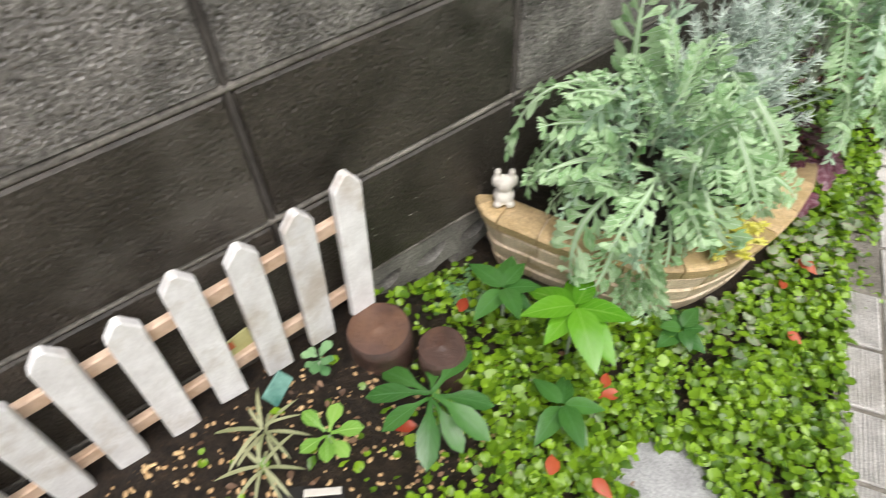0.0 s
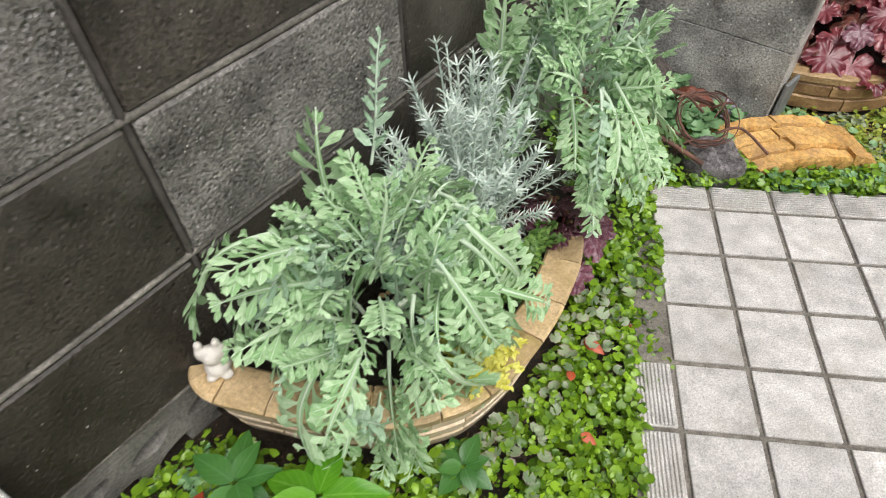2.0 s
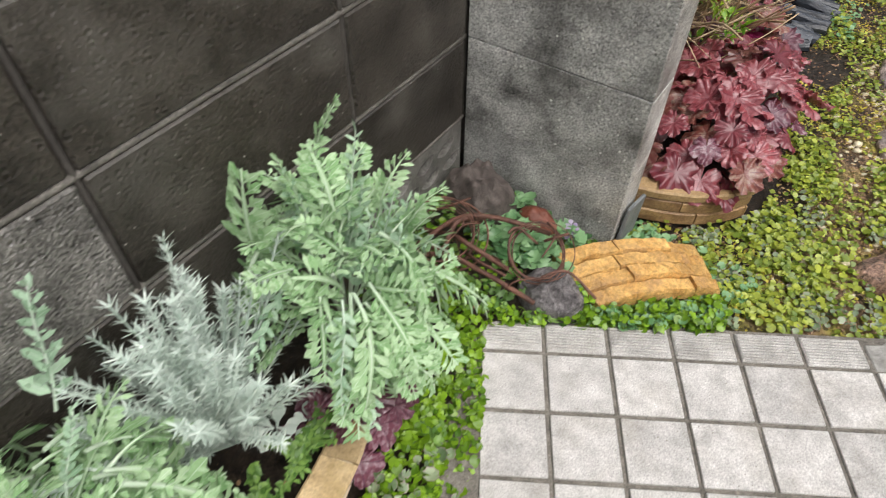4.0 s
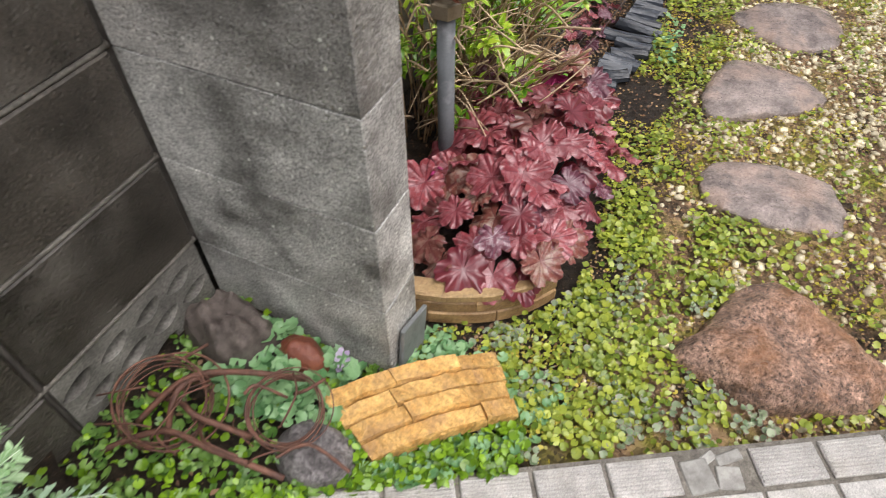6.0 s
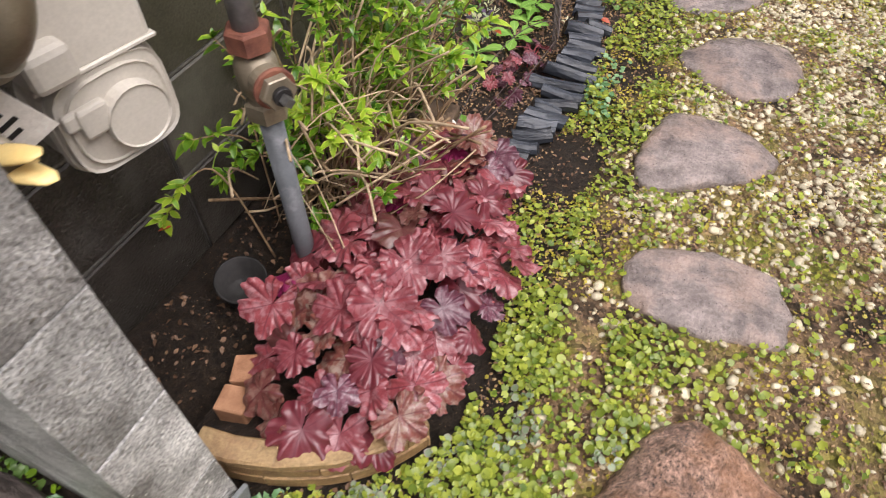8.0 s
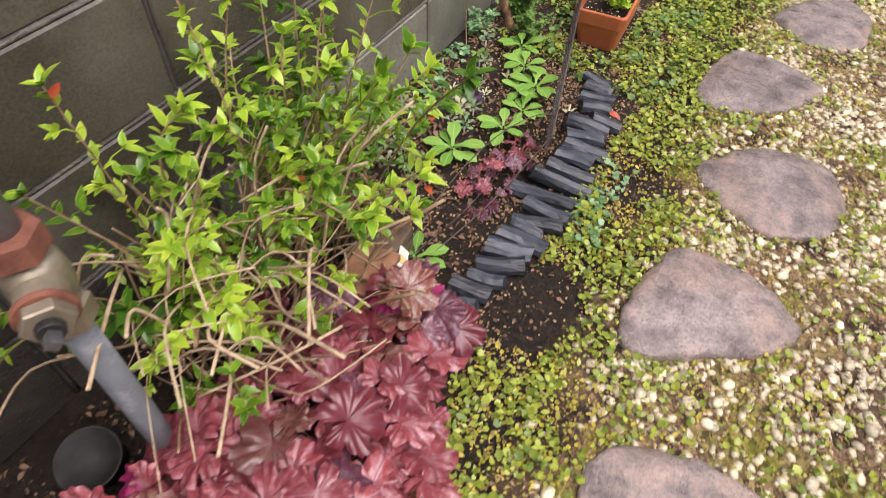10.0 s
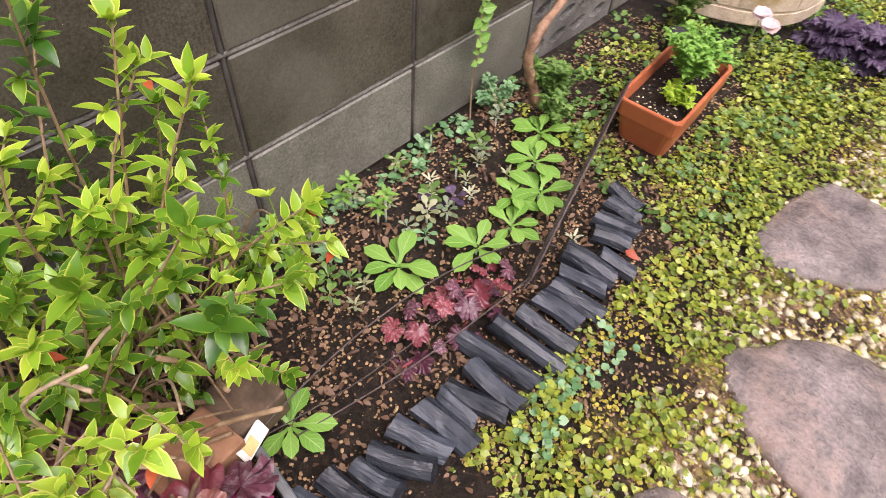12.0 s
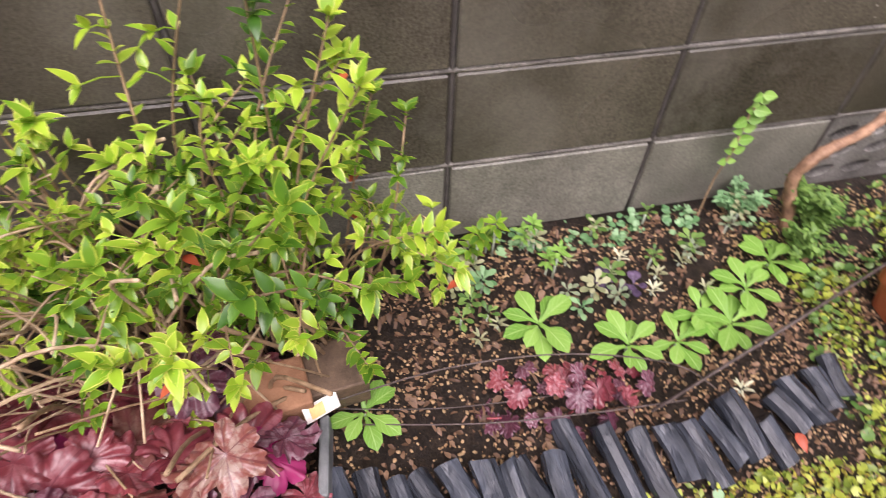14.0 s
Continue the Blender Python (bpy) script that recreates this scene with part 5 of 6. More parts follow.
def spike_template(seed):
    """An upright young shoot with small leaves all along it, one metre long."""
    rnd = random.Random(seed)
    heap = Heap()
    heap.add_tube([(k / 6, 0.02 * math.sin(k), 0) for k in range(7)], [0.014 - 0.0015 * k for k in range(7)], 5)
    for k in range(26):
        t = 0.12 + 0.86 * k / 25
        a = 2.399 * k
        out = Vector((rnd.uniform(0.6, 1.1), math.cos(a), math.sin(a)))
        size = (0.22 - 0.13 * t) * rnd.uniform(0.7, 1.15)
        heap.add(blade(size, size * 0.36, 4, 0.1, 0.15, "oblong"), aim((t, 0, 0), out, Vector((-0.3, 0, 1))))
        for turn_ in (-0.8, 0.8):
            o = out.normalized()
            heap.add(blade(size * 0.38, size * 0.18, 2, 0.1, 0.1, "oblong"), aim(Vector((t, 0, 0)) + o * size * 0.5, o + Vector((0.3, -o.z, o.y)) * turn_, Vector((-0.3, 0, 1))))
    return heap.mesh("frond", DUSTY_TIP)


SPIKES = [spike_template(31), spike_template(32)]
FRONDS = [frond_template(k, a) for k, a in enumerate((0.25, 0.45, 0.6, 0.3, 0.5, 0.1))]


def rim(y):
    """Height below which fronds would hide the edging."""
    return float(np.interp(y, [-1.25, -0.6], [0.21, 0.09]))


def silver_bush(label, centre, radii, tips, count, seed):
    thing = empty("silver_leaf_plant", label, "plant", "silver-leaved plants", at=centre)
    rnd = random.Random(seed)
    c = Vector(centre)
    goals = [Vector(t) - c for t in tips]
    while len(goals) < count:
        a, e = rnd.uniform(0, 6.283), rnd.uniform(-0.35, 1.0)
        k = math.sqrt(max(0, 1 - min(1, abs(e)) ** 2))
        g = Vector((radii[0] * k * math.cos(a), radii[1] * k * math.sin(a), radii[2] * e)) * rnd.uniform(0.72, 1.0)
        low = c.z + g.z < rim(c.y + g.y)
        if c.x + g.x > 0.02 and not (low and (c.y + g.y < -1.15 or rnd.random() < 0.55)) and c.y + g.y < -0.42:
            goals.append(g)
    for g in goals:
        deep = rnd.uniform(0.3, 0.55)
        start = Vector((g.x * deep, g.y * deep, g.z * rnd.uniform(0.55, 0.9) - 0.015)) + Vector((rnd.uniform(-0.03, 0.03), rnd.uniform(-0.03, 0.03), rnd.uniform(-0.01, 0.03)))
        d = g - start
        steep = d.z > 0.75 * d.length or (g.z > 0.2 and math.hypot(g.x, g.y) > 0.1)
        if steep:
            start = Vector((g.x * 0.8, g.y * 0.8, g.z - 0.16))
            d = g - start
        elif g.z < 0.05 and rnd.random() < 0.75:
            start = Vector((g.x * 0.6, g.y * 0.6, g.z + rnd.uniform(0.08, 0.15)))
            d = g - start
        length = min(0.19, max(0.095, d.length))
        lift = 0.0 if steep else 0.3 * length
        d += Vector((rnd.uniform(-1, 1), rnd.uniform(-1, 1), rnd.uniform(-0.6, 0.6))) * length * 0.22
        me = rnd.choice(SPIKES) if (steep and rnd.random() < 0.7) or rnd.random() < 0.12 else rnd.choice(FRONDS)
        child("frond", me, thing, aim(start, d + Vector((0, 0, lift)), jitter_up(rnd, 0.6), length * 1.05))
    for k in range(7):
        a = rnd.uniform(0, 6.283)
        top = Vector((radii[0] * 0.35 * math.cos(a), radii[1] * 0.35 * math.sin(a), radii[2] * 0.5))
        v, f = tube(spline([(0, 0, -0.1), top * 0.5 + Vector((0, 0, -0.03)), top], 4), 0.0032, 6)
        child("stem", mesh_of("stem", v, f, SILVER_STEM), thing)
    return thing


SILVER_STEM = material("silver_stem", (0.35, 0.42, 0.32), (0.5, 0.56, 0.45), 60, 0.8, 0.3)
silver_bush("silvery green lobed-leaf bush spilling over the edging", (0.177, -1.07, 0.21), (0.17, 0.2, 0.17), [(0.054, -0.938, 0.497), (0.072, -1.015, 0.45), (0.092, -1.23, 0.387), (0.267, -1.15, 0.08), (0.282, -1.125, 0.11), (0.318, -0.955, 0.281), (0.245, -1.144, 0.407), (0.292, -1.1, 0.1), (0.312, -1.05, 0.12), (0.092, -1.24, 0.32), (0.142, -1.15, 0.4), (0.282, -1.13, 0.22), (0.332, -0.95, 0.16), (0.322, -1.0, 0.2), (0.27, -1.2, 0.07), (0.3, -1.16, 0.06), (0.235, -1.215, 0.08), (0.2, -1.225, 0.11), (0.34, -1.07, 0.06), (0.25, -1.2, 0.03), (0.3, -1.15, 0.02), (0.05, -1.2, 0.24), (0.09, -1.22, 0.2), (0.12, -1.2, 0.17), (0.03, -1.14, 0.26), (0.04, -1.09, 0.22), (0.08, -1.17, 0.3), (0.15, -1.22, 0.2)], 120, 1)
silver_bush("tall silvery green lobed-leaf bush at the wall", (0.172, -0.6, 0.232), (0.165, 0.17, 0.24), [(0.171, -0.562, 0.497), (0.176, -0.458, 0.378), (0.159, -0.65, 0.389), (0.065, -0.669, 0.445), (0.265, -0.475, 0.355), (0.271, -0.51, 0.356), (0.313, -0.756, 0.198), (0.282, -0.445, 0.112), (0.322, -0.625, 0.142), (0.122, -0.525, 0.462), (0.312, -0.545, 0.132), (0.312, -0.685, 0.112), (0.332, -0.585, 0.112), (0.302, -0.495, 0.092), (0.292, -0.725, 0.152), (0.322, -0.645, 0.212), (0.312, -0.525, 0.212), (0.282, -0.625, 0.072), (0.312, -0.725, 0.252), (0.292, -0.585, 0.282)], 104, 2)


def lavender():
    thing = empty("lavender", "silver grey needle-leaved lavender bush", "plant", at=(0.14, -0.835, 0.09))
    rnd = random.Random(9)
    needle = blade(0.0185, 0.0026, 2, 0.1, 0.1, "strap")
    for k in range(105):
        a, r = rnd.uniform(0, 6.283), rnd.uniform(0.01, 0.17)
        top = Vector((r * math.cos(a) * 0.8, r * math.sin(a) * 1.2, rnd.uniform(0.2, 0.365) - r * 0.4))
        pts = spline([(0, 0, 0), top * 0.45 + Vector((0, 0, 0.02)), top], 8)
        heap = Heap()
        heap.add_tube(pts, 0.0016, 5)
        for s in range(5, 17):
            p, way = pts[s], (pts[min(16, s + 1)] - pts[s - 1]).normalized()
            for j in range(7):
                b = 6.283 * j / 7 + s
                side = way.orthogonal().normalized()
                side = side * math.cos(b) + way.cross(side) * math.sin(b)
                heap.add(needle, aim(p, side * 0.9 + way * rnd.uniform(0.5, 1.1), way, rnd.uniform(0.75, 1.2)))
        child("sprig", heap.mesh("sprig", SILVER), thing)


lavender()


# ---- soil fill inside the edgings ----
def bed_fill(name, label, edge, inner):
    pts = spline(edge, 4)
    verts, faces, n = [], [], 12
    for i, p in enumerate(pts):
        a = Vector(inner(i / (len(pts) - 1)))
        for k in range(n + 1):
            q = a.lerp(p, k / n)
            verts.append((q.x, q.y, q.z - 0.022 + 0.012 * noise.noise(Vector((q.x * 25, q.y * 25, 0)))))
    w = n + 1
    faces = [(i * w + j, (i + 1) * w + j, (i + 1) * w + j + 1, i * w + j + 1) for i in range(len(pts) - 1) for j in range(n)]
    tagged(new(name, mesh_of(name, verts, faces, SOIL)), label, "soil", kind="structure")


bed_fill("soil_bed_1", "dark potting soil in the flowerbed", [(0.01, -1.25, 0.145), (0.10, -1.225, 0.14), (0.19, -1.17, 0.13), (0.262, -1.09, 0.115), (0.29, -1.0, 0.105), (0.292, -0.9, 0.095), (0.275, -0.79, 0.08), (0.25, -0.68, 0.06), (0.2, -0.5, 0.0)], lambda t: (0.002, -1.25 + 0.85 * t, 0.14 - 0.1 * t))
bed_fill("soil_bed_2", "dark potting soil under red foliage", [(0.30, 0.16, 0.0), (0.36, 0.165, 0.0), (0.42, 0.19, -0.005), (0.49, 0.235, -0.012), (0.56, 0.305, -0.022), (0.61, 0.39, -0.03), (0.62, 0.47, -0.04), (0.6, 0.65, -0.07), (0.55, 0.9, -0.09)], lambda t: (0.25, 0.17 + 0.75 * t, -0.03 - 0.03 * t))


# pumice pebbles and low leaves on the flowerbed soil
def bed_pebbles():
    thing = empty("bed_pebbles", "brown pumice pebbles on flowerbed soil", "gravel")
    rnd = random.Random(8)
    v, f, _ = pebble_template(3)
    me = mesh_of("pebble", v, f, GRIT)
    for k in range(150):
        x, y = rnd.uniform(0.03, 0.235), rnd.uniform(-1.0, -0.58)
        z = float(np.interp(y, [-1.25, -0.58], [0.12, 0.025])) + rnd.uniform(-0.004, 0.006)
        child("pebble", me, thing, aim((x, y, z), (math.cos(k), math.sin(k), 0), jitter_up(rnd, 0.4), rnd.uniform(0.004, 0.009)))


# ---- red heuchera mound ----

def leaf_meshes(material_, kinds, radius, ruffle=0.12):
    out = []
    for lobes, seed in kinds:
        v, f, u = lobed_leaf(radius, lobes, seed, ruffle)
        out.append(mesh_of("leaf", v, f, material_, u))
    return out


RED = leaf_meshes(HEUCHERA, ((5, 1), (6, 2), (5, 3), (6, 4), (5, 10), (6, 11)), 0.058)
OLIVE = leaf_meshes(HEUCHERA_DARK, ((5, 5), (6, 6), (5, 7)), 0.054)
BACKS = leaf_meshes(MAGENTA, ((5, 21),), 0.05)
PLUMS = leaf_meshes(HEUCHERA_PLUM, ((5, 8), (6, 9)), 0.054)


def heuchera(label, centre, radii, height, gap, seed, pick, scale=(0.75, 1.1), turn_by=0.0, want=400):
    thing = empty("heuchera", label, "plant", "heucheras", at=centre)
    rnd = random.Random(seed)
    spots = []
    for _ in range(want):
        a, r = rnd.uniform(0, 6.283), math.sqrt(rnd.random())
        x, y = r * math.cos(a) * radii[0], r * math.sin(a) * radii[1]
        if all((x - p) ** 2 + (y - q) ** 2 > gap ** 2 for p, q, _ in spots):
            spots.append((x, y, r))
    for x, y, r in spots:
        ca, sa = math.cos(turn_by), math.sin(turn_by)
        p = Vector((x * ca - y * sa, x * sa + y * ca, height * (1 - 0.8 * r * r) + rnd.uniform(-0.035, 0.022)))
        out = Vector((p.x / radii[0], p.y / radii[1], 0)) + Vector((rnd.uniform(-0.4, 0.4), rnd.uniform(-0.4, 0.4), 0))
        out = out.normalized() if out.length > 0.01 else Vector((1, 0, 0))
        up = Vector((0, 0, 1)) + out * (0.15 + 0.55 * r) + Vector((rnd.uniform(-0.6, 0.6), rnd.uniform(-0.6, 0.6), 0))
        way = out + Vector((0, 0, -0.25 - 0.4 * r))
        m = aim(p - out * 0.015, way, up, rnd.uniform(*scale))
        child("leaf", rnd.choice(pick(p, r, rnd)), thing, m)
    for x, y, r in spots[::3]:
        v, f = tube([(x * 0.45, y * 0.45, -0.06), (x * 0.8, y * 0.8, height * (0.6 - 0.5 * r * r) - 0.02), (x * 0.97, y * 0.97, height * (1 - 0.8 * r * r) - 0.012)], 0.0022, 5)
        child("stalk", mesh_of("stalk", v, f, PINK_STEM), thing)


PINK_STEM = material("red_leaf_stalk", (0.22, 0.03, 0.04), (0.4, 0.1, 0.1), 60, 0.5, 0.2)
heuchera("large mound of glossy wine-red heuchera leaves", (0.45, 0.55, -0.015), (0.21, 0.37), 0.145, 0.042, 3, lambda p, r, rnd: OLIVE if (p.y < -0.14 and rnd.random() < 0.35) or rnd.random() < 0.1 else PLUMS if rnd.random() < 0.08 else BACKS if rnd.random() < 0.05 else RED, (0.62, 1.08), -0.05, 2600)
heuchera("plum-purple heuchera beside brown bricks", (0.27, 0.86, -0.03), (0.08, 0.1), 0.10, 0.055, 5, lambda p, r, rnd: PLUMS if rnd.random() < 0.7 else RED, (0.75, 1.05))
heuchera("wine-red heuchera at the end of a bed", (0.445, 0.94, -0.035), (0.1, 0.1), 0.10, 0.045, 15, lambda p, r, rnd: rnd.choice((PLUMS, RED, RED, OLIVE, BACKS)), (0.75, 1.1))
heuchera("dark plum heuchera at the bed's edge", (0.235, -0.685, 0.045), (0.09, 0.12), 0.06, 0.045, 6, lambda p, r, rnd: PLUMS, (0.5, 0.85))
heuchera("low plum heuchera seedling in bare soil", (0.375, 1.46, -0.1), (0.08, 0.17), 0.03, 0.033, 8, lambda p, r, rnd: PLUMS if rnd.random() < 0.65 else RED, (0.26, 0.5), 0, 200)


# ---- variegated shrub ----
TWIG_PALE = material("pale_dry_twig", (0.34, 0.23, 0.13), (0.62, 0.48, 0.32), 60, 0.7, 0.4)


def shrub():
    thing = empty("variegated_shrub", "straggly yellow-edged green shrub growing at the wall", "shrub", at=(0.12, 0.85, -0.08))
    base = Vector((0.12, 0.85, -0.08))
    rnd = random.Random(12)
    small = [blade(0.028, 0.0135, 4, 0.3, 0.15, "ovate"), blade(0.034, 0.0155, 4, 0.25, 0.25, "ovate"), blade(0.02, 0.0105, 3, 0.35, 0.1, "ovate")]
    tips = [(0.13, 1.0, 0.58), (0.2, 1.06, 0.6), (0.1, 0.9, 0.56), (0.26, 1.16, 0.5), (0.06, 1.1, 0.5), (0.3, 1.24, 0.3), (0.24, 1.26, 0.08), (0.16, 1.02, 0.39), (0.37, 1.07, 0.45), (0.39, 0.97, 0.47), (0.465, 0.94, 0.35), (0.315, 0.92, 0.29), (0.2, 0.99, 0.46), (0.49, 1.03, 0.47), (0.07, 1.24, 0.31), (0.16, 1.15, 0.47), (0.1, 1.17, 0.17), (0.24, 1.03, 0.4), (0.39, 1.14, 0.32), (0.23, 1.1, -0.02), (0.27, 1.28, 0.17), (0.3, 1.2, 0.2), (0.17, 1.14, 0.53), (0.12, 0.6, 0.42), (0.14, 0.6, 0.18), (0.05, 0.42, 0.14), (0.1, 0.5, 0.28), (0.22, 0.72, 0.3), (0.3, 0.8, 0.33), (0.36, 0.86, 0.3), (0.08, 0.7, 0.5), (0.2, 0.66, 0.15)]
    while len(tips) < 70:
        x, y = rnd.uniform(0.03, 0.36), rnd.uniform(0.55, 1.2)
        z = rnd.uniform(0.0, 0.4) * (1 - 0.35 * abs(y - 0.92))
        tips.append((x, y, z))
    while len(tips) < 104:
        x, y = rnd.uniform(0.1, 0.44), rnd.uniform(0.58, 1.1)
        tips.append((x, y, rnd.uniform(0.1, 0.45) * (1 - 0.5 * max(0.0, x - 0.25))))
    for k, tip in enumerate(tips):
        t = Vector(tip) - base
        root = Vector((rnd.uniform(-0.05, 0.09), rnd.uniform(-0.12, 0.12) + t.y * 0.6, 0))
        bend = root.lerp(t, 0.5) + Vector((rnd.uniform(-0.04, 0.04), rnd.uniform(-0.05, 0.05), rnd.uniform(0.03, 0.16)))
        pts = spline([root, bend, t], 8)
        v, f = tube(pts, [0.0028 - 0.0001 * i for i in range(len(pts))], 5)
        twig = child("branch", mesh_of("branch", v, f, TWIG), thing)
        heap = Heap()
        n = len(pts)
        first = 5 if tip[2] > 0.42 else rnd.choice((9, 11, 12))
        heap.add_tube(pts[first - 1:], 0.0011, 5)
        for i in range(first, n):
            way = (pts[min(i + 1, n - 1)] - pts[i - 1]).normalized()
            side = way.orthogonal().normalized()
            for step in (0.0, 0.5):
                p = pts[i].lerp(pts[min(i + 1, n - 1)], step)
                spin = (i * 2 + step * 2) * 1.57 + rnd.uniform(-0.4, 0.4)
                s = side * math.cos(spin) + way.cross(side) * math.sin(spin)
                for sign in (1, -1):
                    if rnd.random() < 0.5:
                        heap.add(rnd.choice(small), aim(p, s * sign + way * rnd.uniform(0.3, 0.8) + Vector((0, 0, 0.15)), Vector((0, 0, 1)) + way * 0.4, rnd.uniform(0.65, 1.1)))
        way = (pts[-1] - pts[-3]).normalized()
        side = way.orthogonal().normalized()
        for j in range(6):
            a = 1.5708 * j + k
            s = side * math.cos(a) + way.cross(side) * math.sin(a)
            heap.add(small[j % 3], aim(pts[-1], s * rnd.uniform(0.5, 1.1) + way * (0.7 if j < 4 else 1.3), Vector((0, 0, 1)) - way * 0.2, rnd.uniform(0.75, 1.25)))
        for i in (rnd.choice((6, 7, 8)), rnd.choice((10, 11)), 13):
            p = pts[i]
            out = Vector((rnd.uniform(-0.3, 1), rnd.uniform(-1, 1), rnd.uniform(0.0, 0.7))).normalized()
            end = p + out * rnd.uniform(0.02, 0.055)
            heap.add_tube([p, p.lerp(end, 0.5) + Vector((0, 0, 0.004)), end], 0.0009, 4)
            turn_ = out.orthogonal().normalized()
            for j in range(5):
                a = 1.5708 * j + i
                s = turn_ * math.cos(a) + out.cross(turn_) * math.sin(a)
                heap.add(rnd.choice(small), aim(end, s * rnd.uniform(0.5, 1.1) + out * 0.7, Vector((0, 0, 1)), rnd.uniform(0.6, 1.05)))
        child("leafy_sprig", heap.mesh("leafy_sprig", ABELIA_LIME if k % 5 in (0, 2) or k in (6, 3) else ABELIA_DEEP if k % 6 == 1 else ABELIA), twig)
    for k in range(105):
        a = Vector((rnd.uniform(0.0, 0.24), rnd.uniform(-0.3, 0.14), rnd.uniform(0.06, 0.36)))
        b = a + Vector((rnd.uniform(-0.02, 0.2), rnd.uniform(-0.18, 0.17), rnd.uniform(-0.02, 0.2)))
        c = a.lerp(b, 0.5) + Vector((rnd.uniform(-0.03, 0.03), rnd.uniform(-0.03, 0.03), 0.03))
        v, f = tube(spline([a, c, b], 4), rnd.choice((0.001, 0.0014, 0.0019, 0.0026)), 5)
        child("bare_twig", mesh_of("bare_twig", v, f, TWIG_PALE), thing)
    for k in range(90):
        a = Vector((rnd.uniform(-0.07, 0.2), rnd.uniform(-0.25, 0.25), 0))
        b = a + Vector((rnd.uniform(-0.08, 0.22), rnd.uniform(-0.22, 0.14), rnd.uniform(0.1, 0.36)))
        c = a.lerp(b, 0.5) + Vector((rnd.uniform(-0.03, 0.03), rnd.uniform(-0.03, 0.03), 0.03))
        v, f = tube(spline([a, c, b], 4), 0.0036 if k % 4 == 0 else 0.0019, 5)
        child("bare_twig", mesh_of("bare_twig", v, f, TWIG), thing)
    orange = mesh_of("leaf", *blade(0.028, 0.014, 4, 0.3, 0.2, "ovate")[:2], RED_LEAF, blade(0.028, 0.014, 4, 0.3, 0.2, "ovate")[2])
    for k in range(14):
        p = Vector(tips[(k * 5) % len(tips)]) - base + Vector((0.01, 0.0, -0.015))
        child("orange_leaf", orange, thing, aim(p, (rnd.uniform(-1, 1), rnd.uniform(-1, 1), 0.2), (0, 0, 1), rnd.uniform(0.7, 1.1)), "orange autumn leaf")


shrub()


# ---- rosettes and small plants ----
def rosette(name, label, at, count, length, width, mat, shape="ovate", rise=0.35, seed=0, stalk=0.0, category="plant", group="", curl=0.25, spread=0.25):
    rnd = random.Random(seed)
    z = ground_at(at[0], at[1]) if len(at) == 2 else at[2]
    thing = empty(name, label, category, group, at=(at[0], at[1], z))
    v, f, u = blade(length, width, 7, 0.18, curl, shape)
    me = mesh_of("leaf", v, f, mat, u)
    if stalk:
        tv, tf = tube([(0, 0, -0.01), (0, 0, stalk)], 0.0025, 6)
        child("stem", mesh_of("stem", tv, tf, SILVER_STEM), thing)
    for k in range(count):
        a = 2.399 * k + rnd.uniform(-0.2, 0.2)
        up = rise + spread * (k / max(1, count - 1)) + rnd.uniform(-0.12, 0.12)
        child("leaf", me, thing, aim((0.004 * math.cos(a), 0.004 * math.sin(a), stalk + 0.002 + 0.002 * k), (math.cos(a), math.sin(a), up), (0, 0, 1), rnd.uniform(0.75, 1.1)))
    return thing


rosette("pachysandra", "bright glossy green whorled-leaf plant among ground cover", (0.247, -1.284), 8, 0.092, 0.046, GLOSSY, "ovate", -0.04, 1, 0.135, spread=0.15)
rosette("pachysandra", "glossy green whorled-leaf plant by the edging", (0.142, -1.335), 7, 0.07, 0.036, DARKGLOSS, "ovate", 0.05, 2, 0.09)
rosette("pachysandra", "dark glossy green whorled-leaf plant in soil", (0.21, -1.53), 9, 0.09, 0.033, DARKGLOSS, "spoon", 0.0, 3, 0.045, curl=0.4)
rosette("pachysandra", "dark green low whorled-leaf plant", (0.32, -1.37), 6, 0.07, 0.034, DARKGLOSS, "ovate", 0.0, 4, 0.045)
rosette("ivy", "dark green young ivy under the edging", (0.338, -1.11), 8, 0.045, 0.03, DARKGLOSS, "ovate", 0.05, 5, 0.03)
rosette("seedling", "yellow-green seedling in dark soil", (0.168, -1.677), 6, 0.045, 0.024, FRESH, "spoon", 0.3, 6, 0.02)
rosette("seedling", "variegated pale seedling beside a log", (0.068, -1.63), 9, 0.024, 0.016, SEDUM, "spoon", 0.3, 7, 0.02)
rosette("grass_tuft", "cream striped grass tuft in soil", (0.11, -1.745), 12, 0.055, 0.006, GRASS, "strap", 0.4, 8, 0.0, curl=0.7)
rosette("grass_tuft", "cream striped grass tuft in soil", (0.15, -1.77), 10, 0.05, 0.006, GRASS, "strap", 0.4, 9, 0.0, curl=0.7)
BED = [(0.34, 1.115, 7, 0.055), (0.24, 1.45, 9, 0.062), (0.305, 1.605, 8, 0.06), (0.315, 1.70, 7, 0.05), (0.30, 1.815, 8, 0.06), (0.235, 1.88, 8, 0.055), (0.185, 1.96, 8, 0.055), (0.27, 1.765, 6, 0.045)]
for k, (x, y, n, length) in enumerate(BED):
    rosette("leafy_seedling", "fresh green broad-leaved seedling in dark soil", (x, y), n, length * 1.14, length * 0.56, FRESH, "spoon", 0.38, 20 + k, 0.012, "plant", "bed seedlings", 0.35)
PALE = [(0.15, 1.62), (0.17, 1.72), (0.22, 1.80), (0.20, 1.70), (0.24, 1.34), (0.22, 1.38), (0.12, 1.66), (0.15, 1.78), (0.11, 1.55), (0.42, 1.78)]
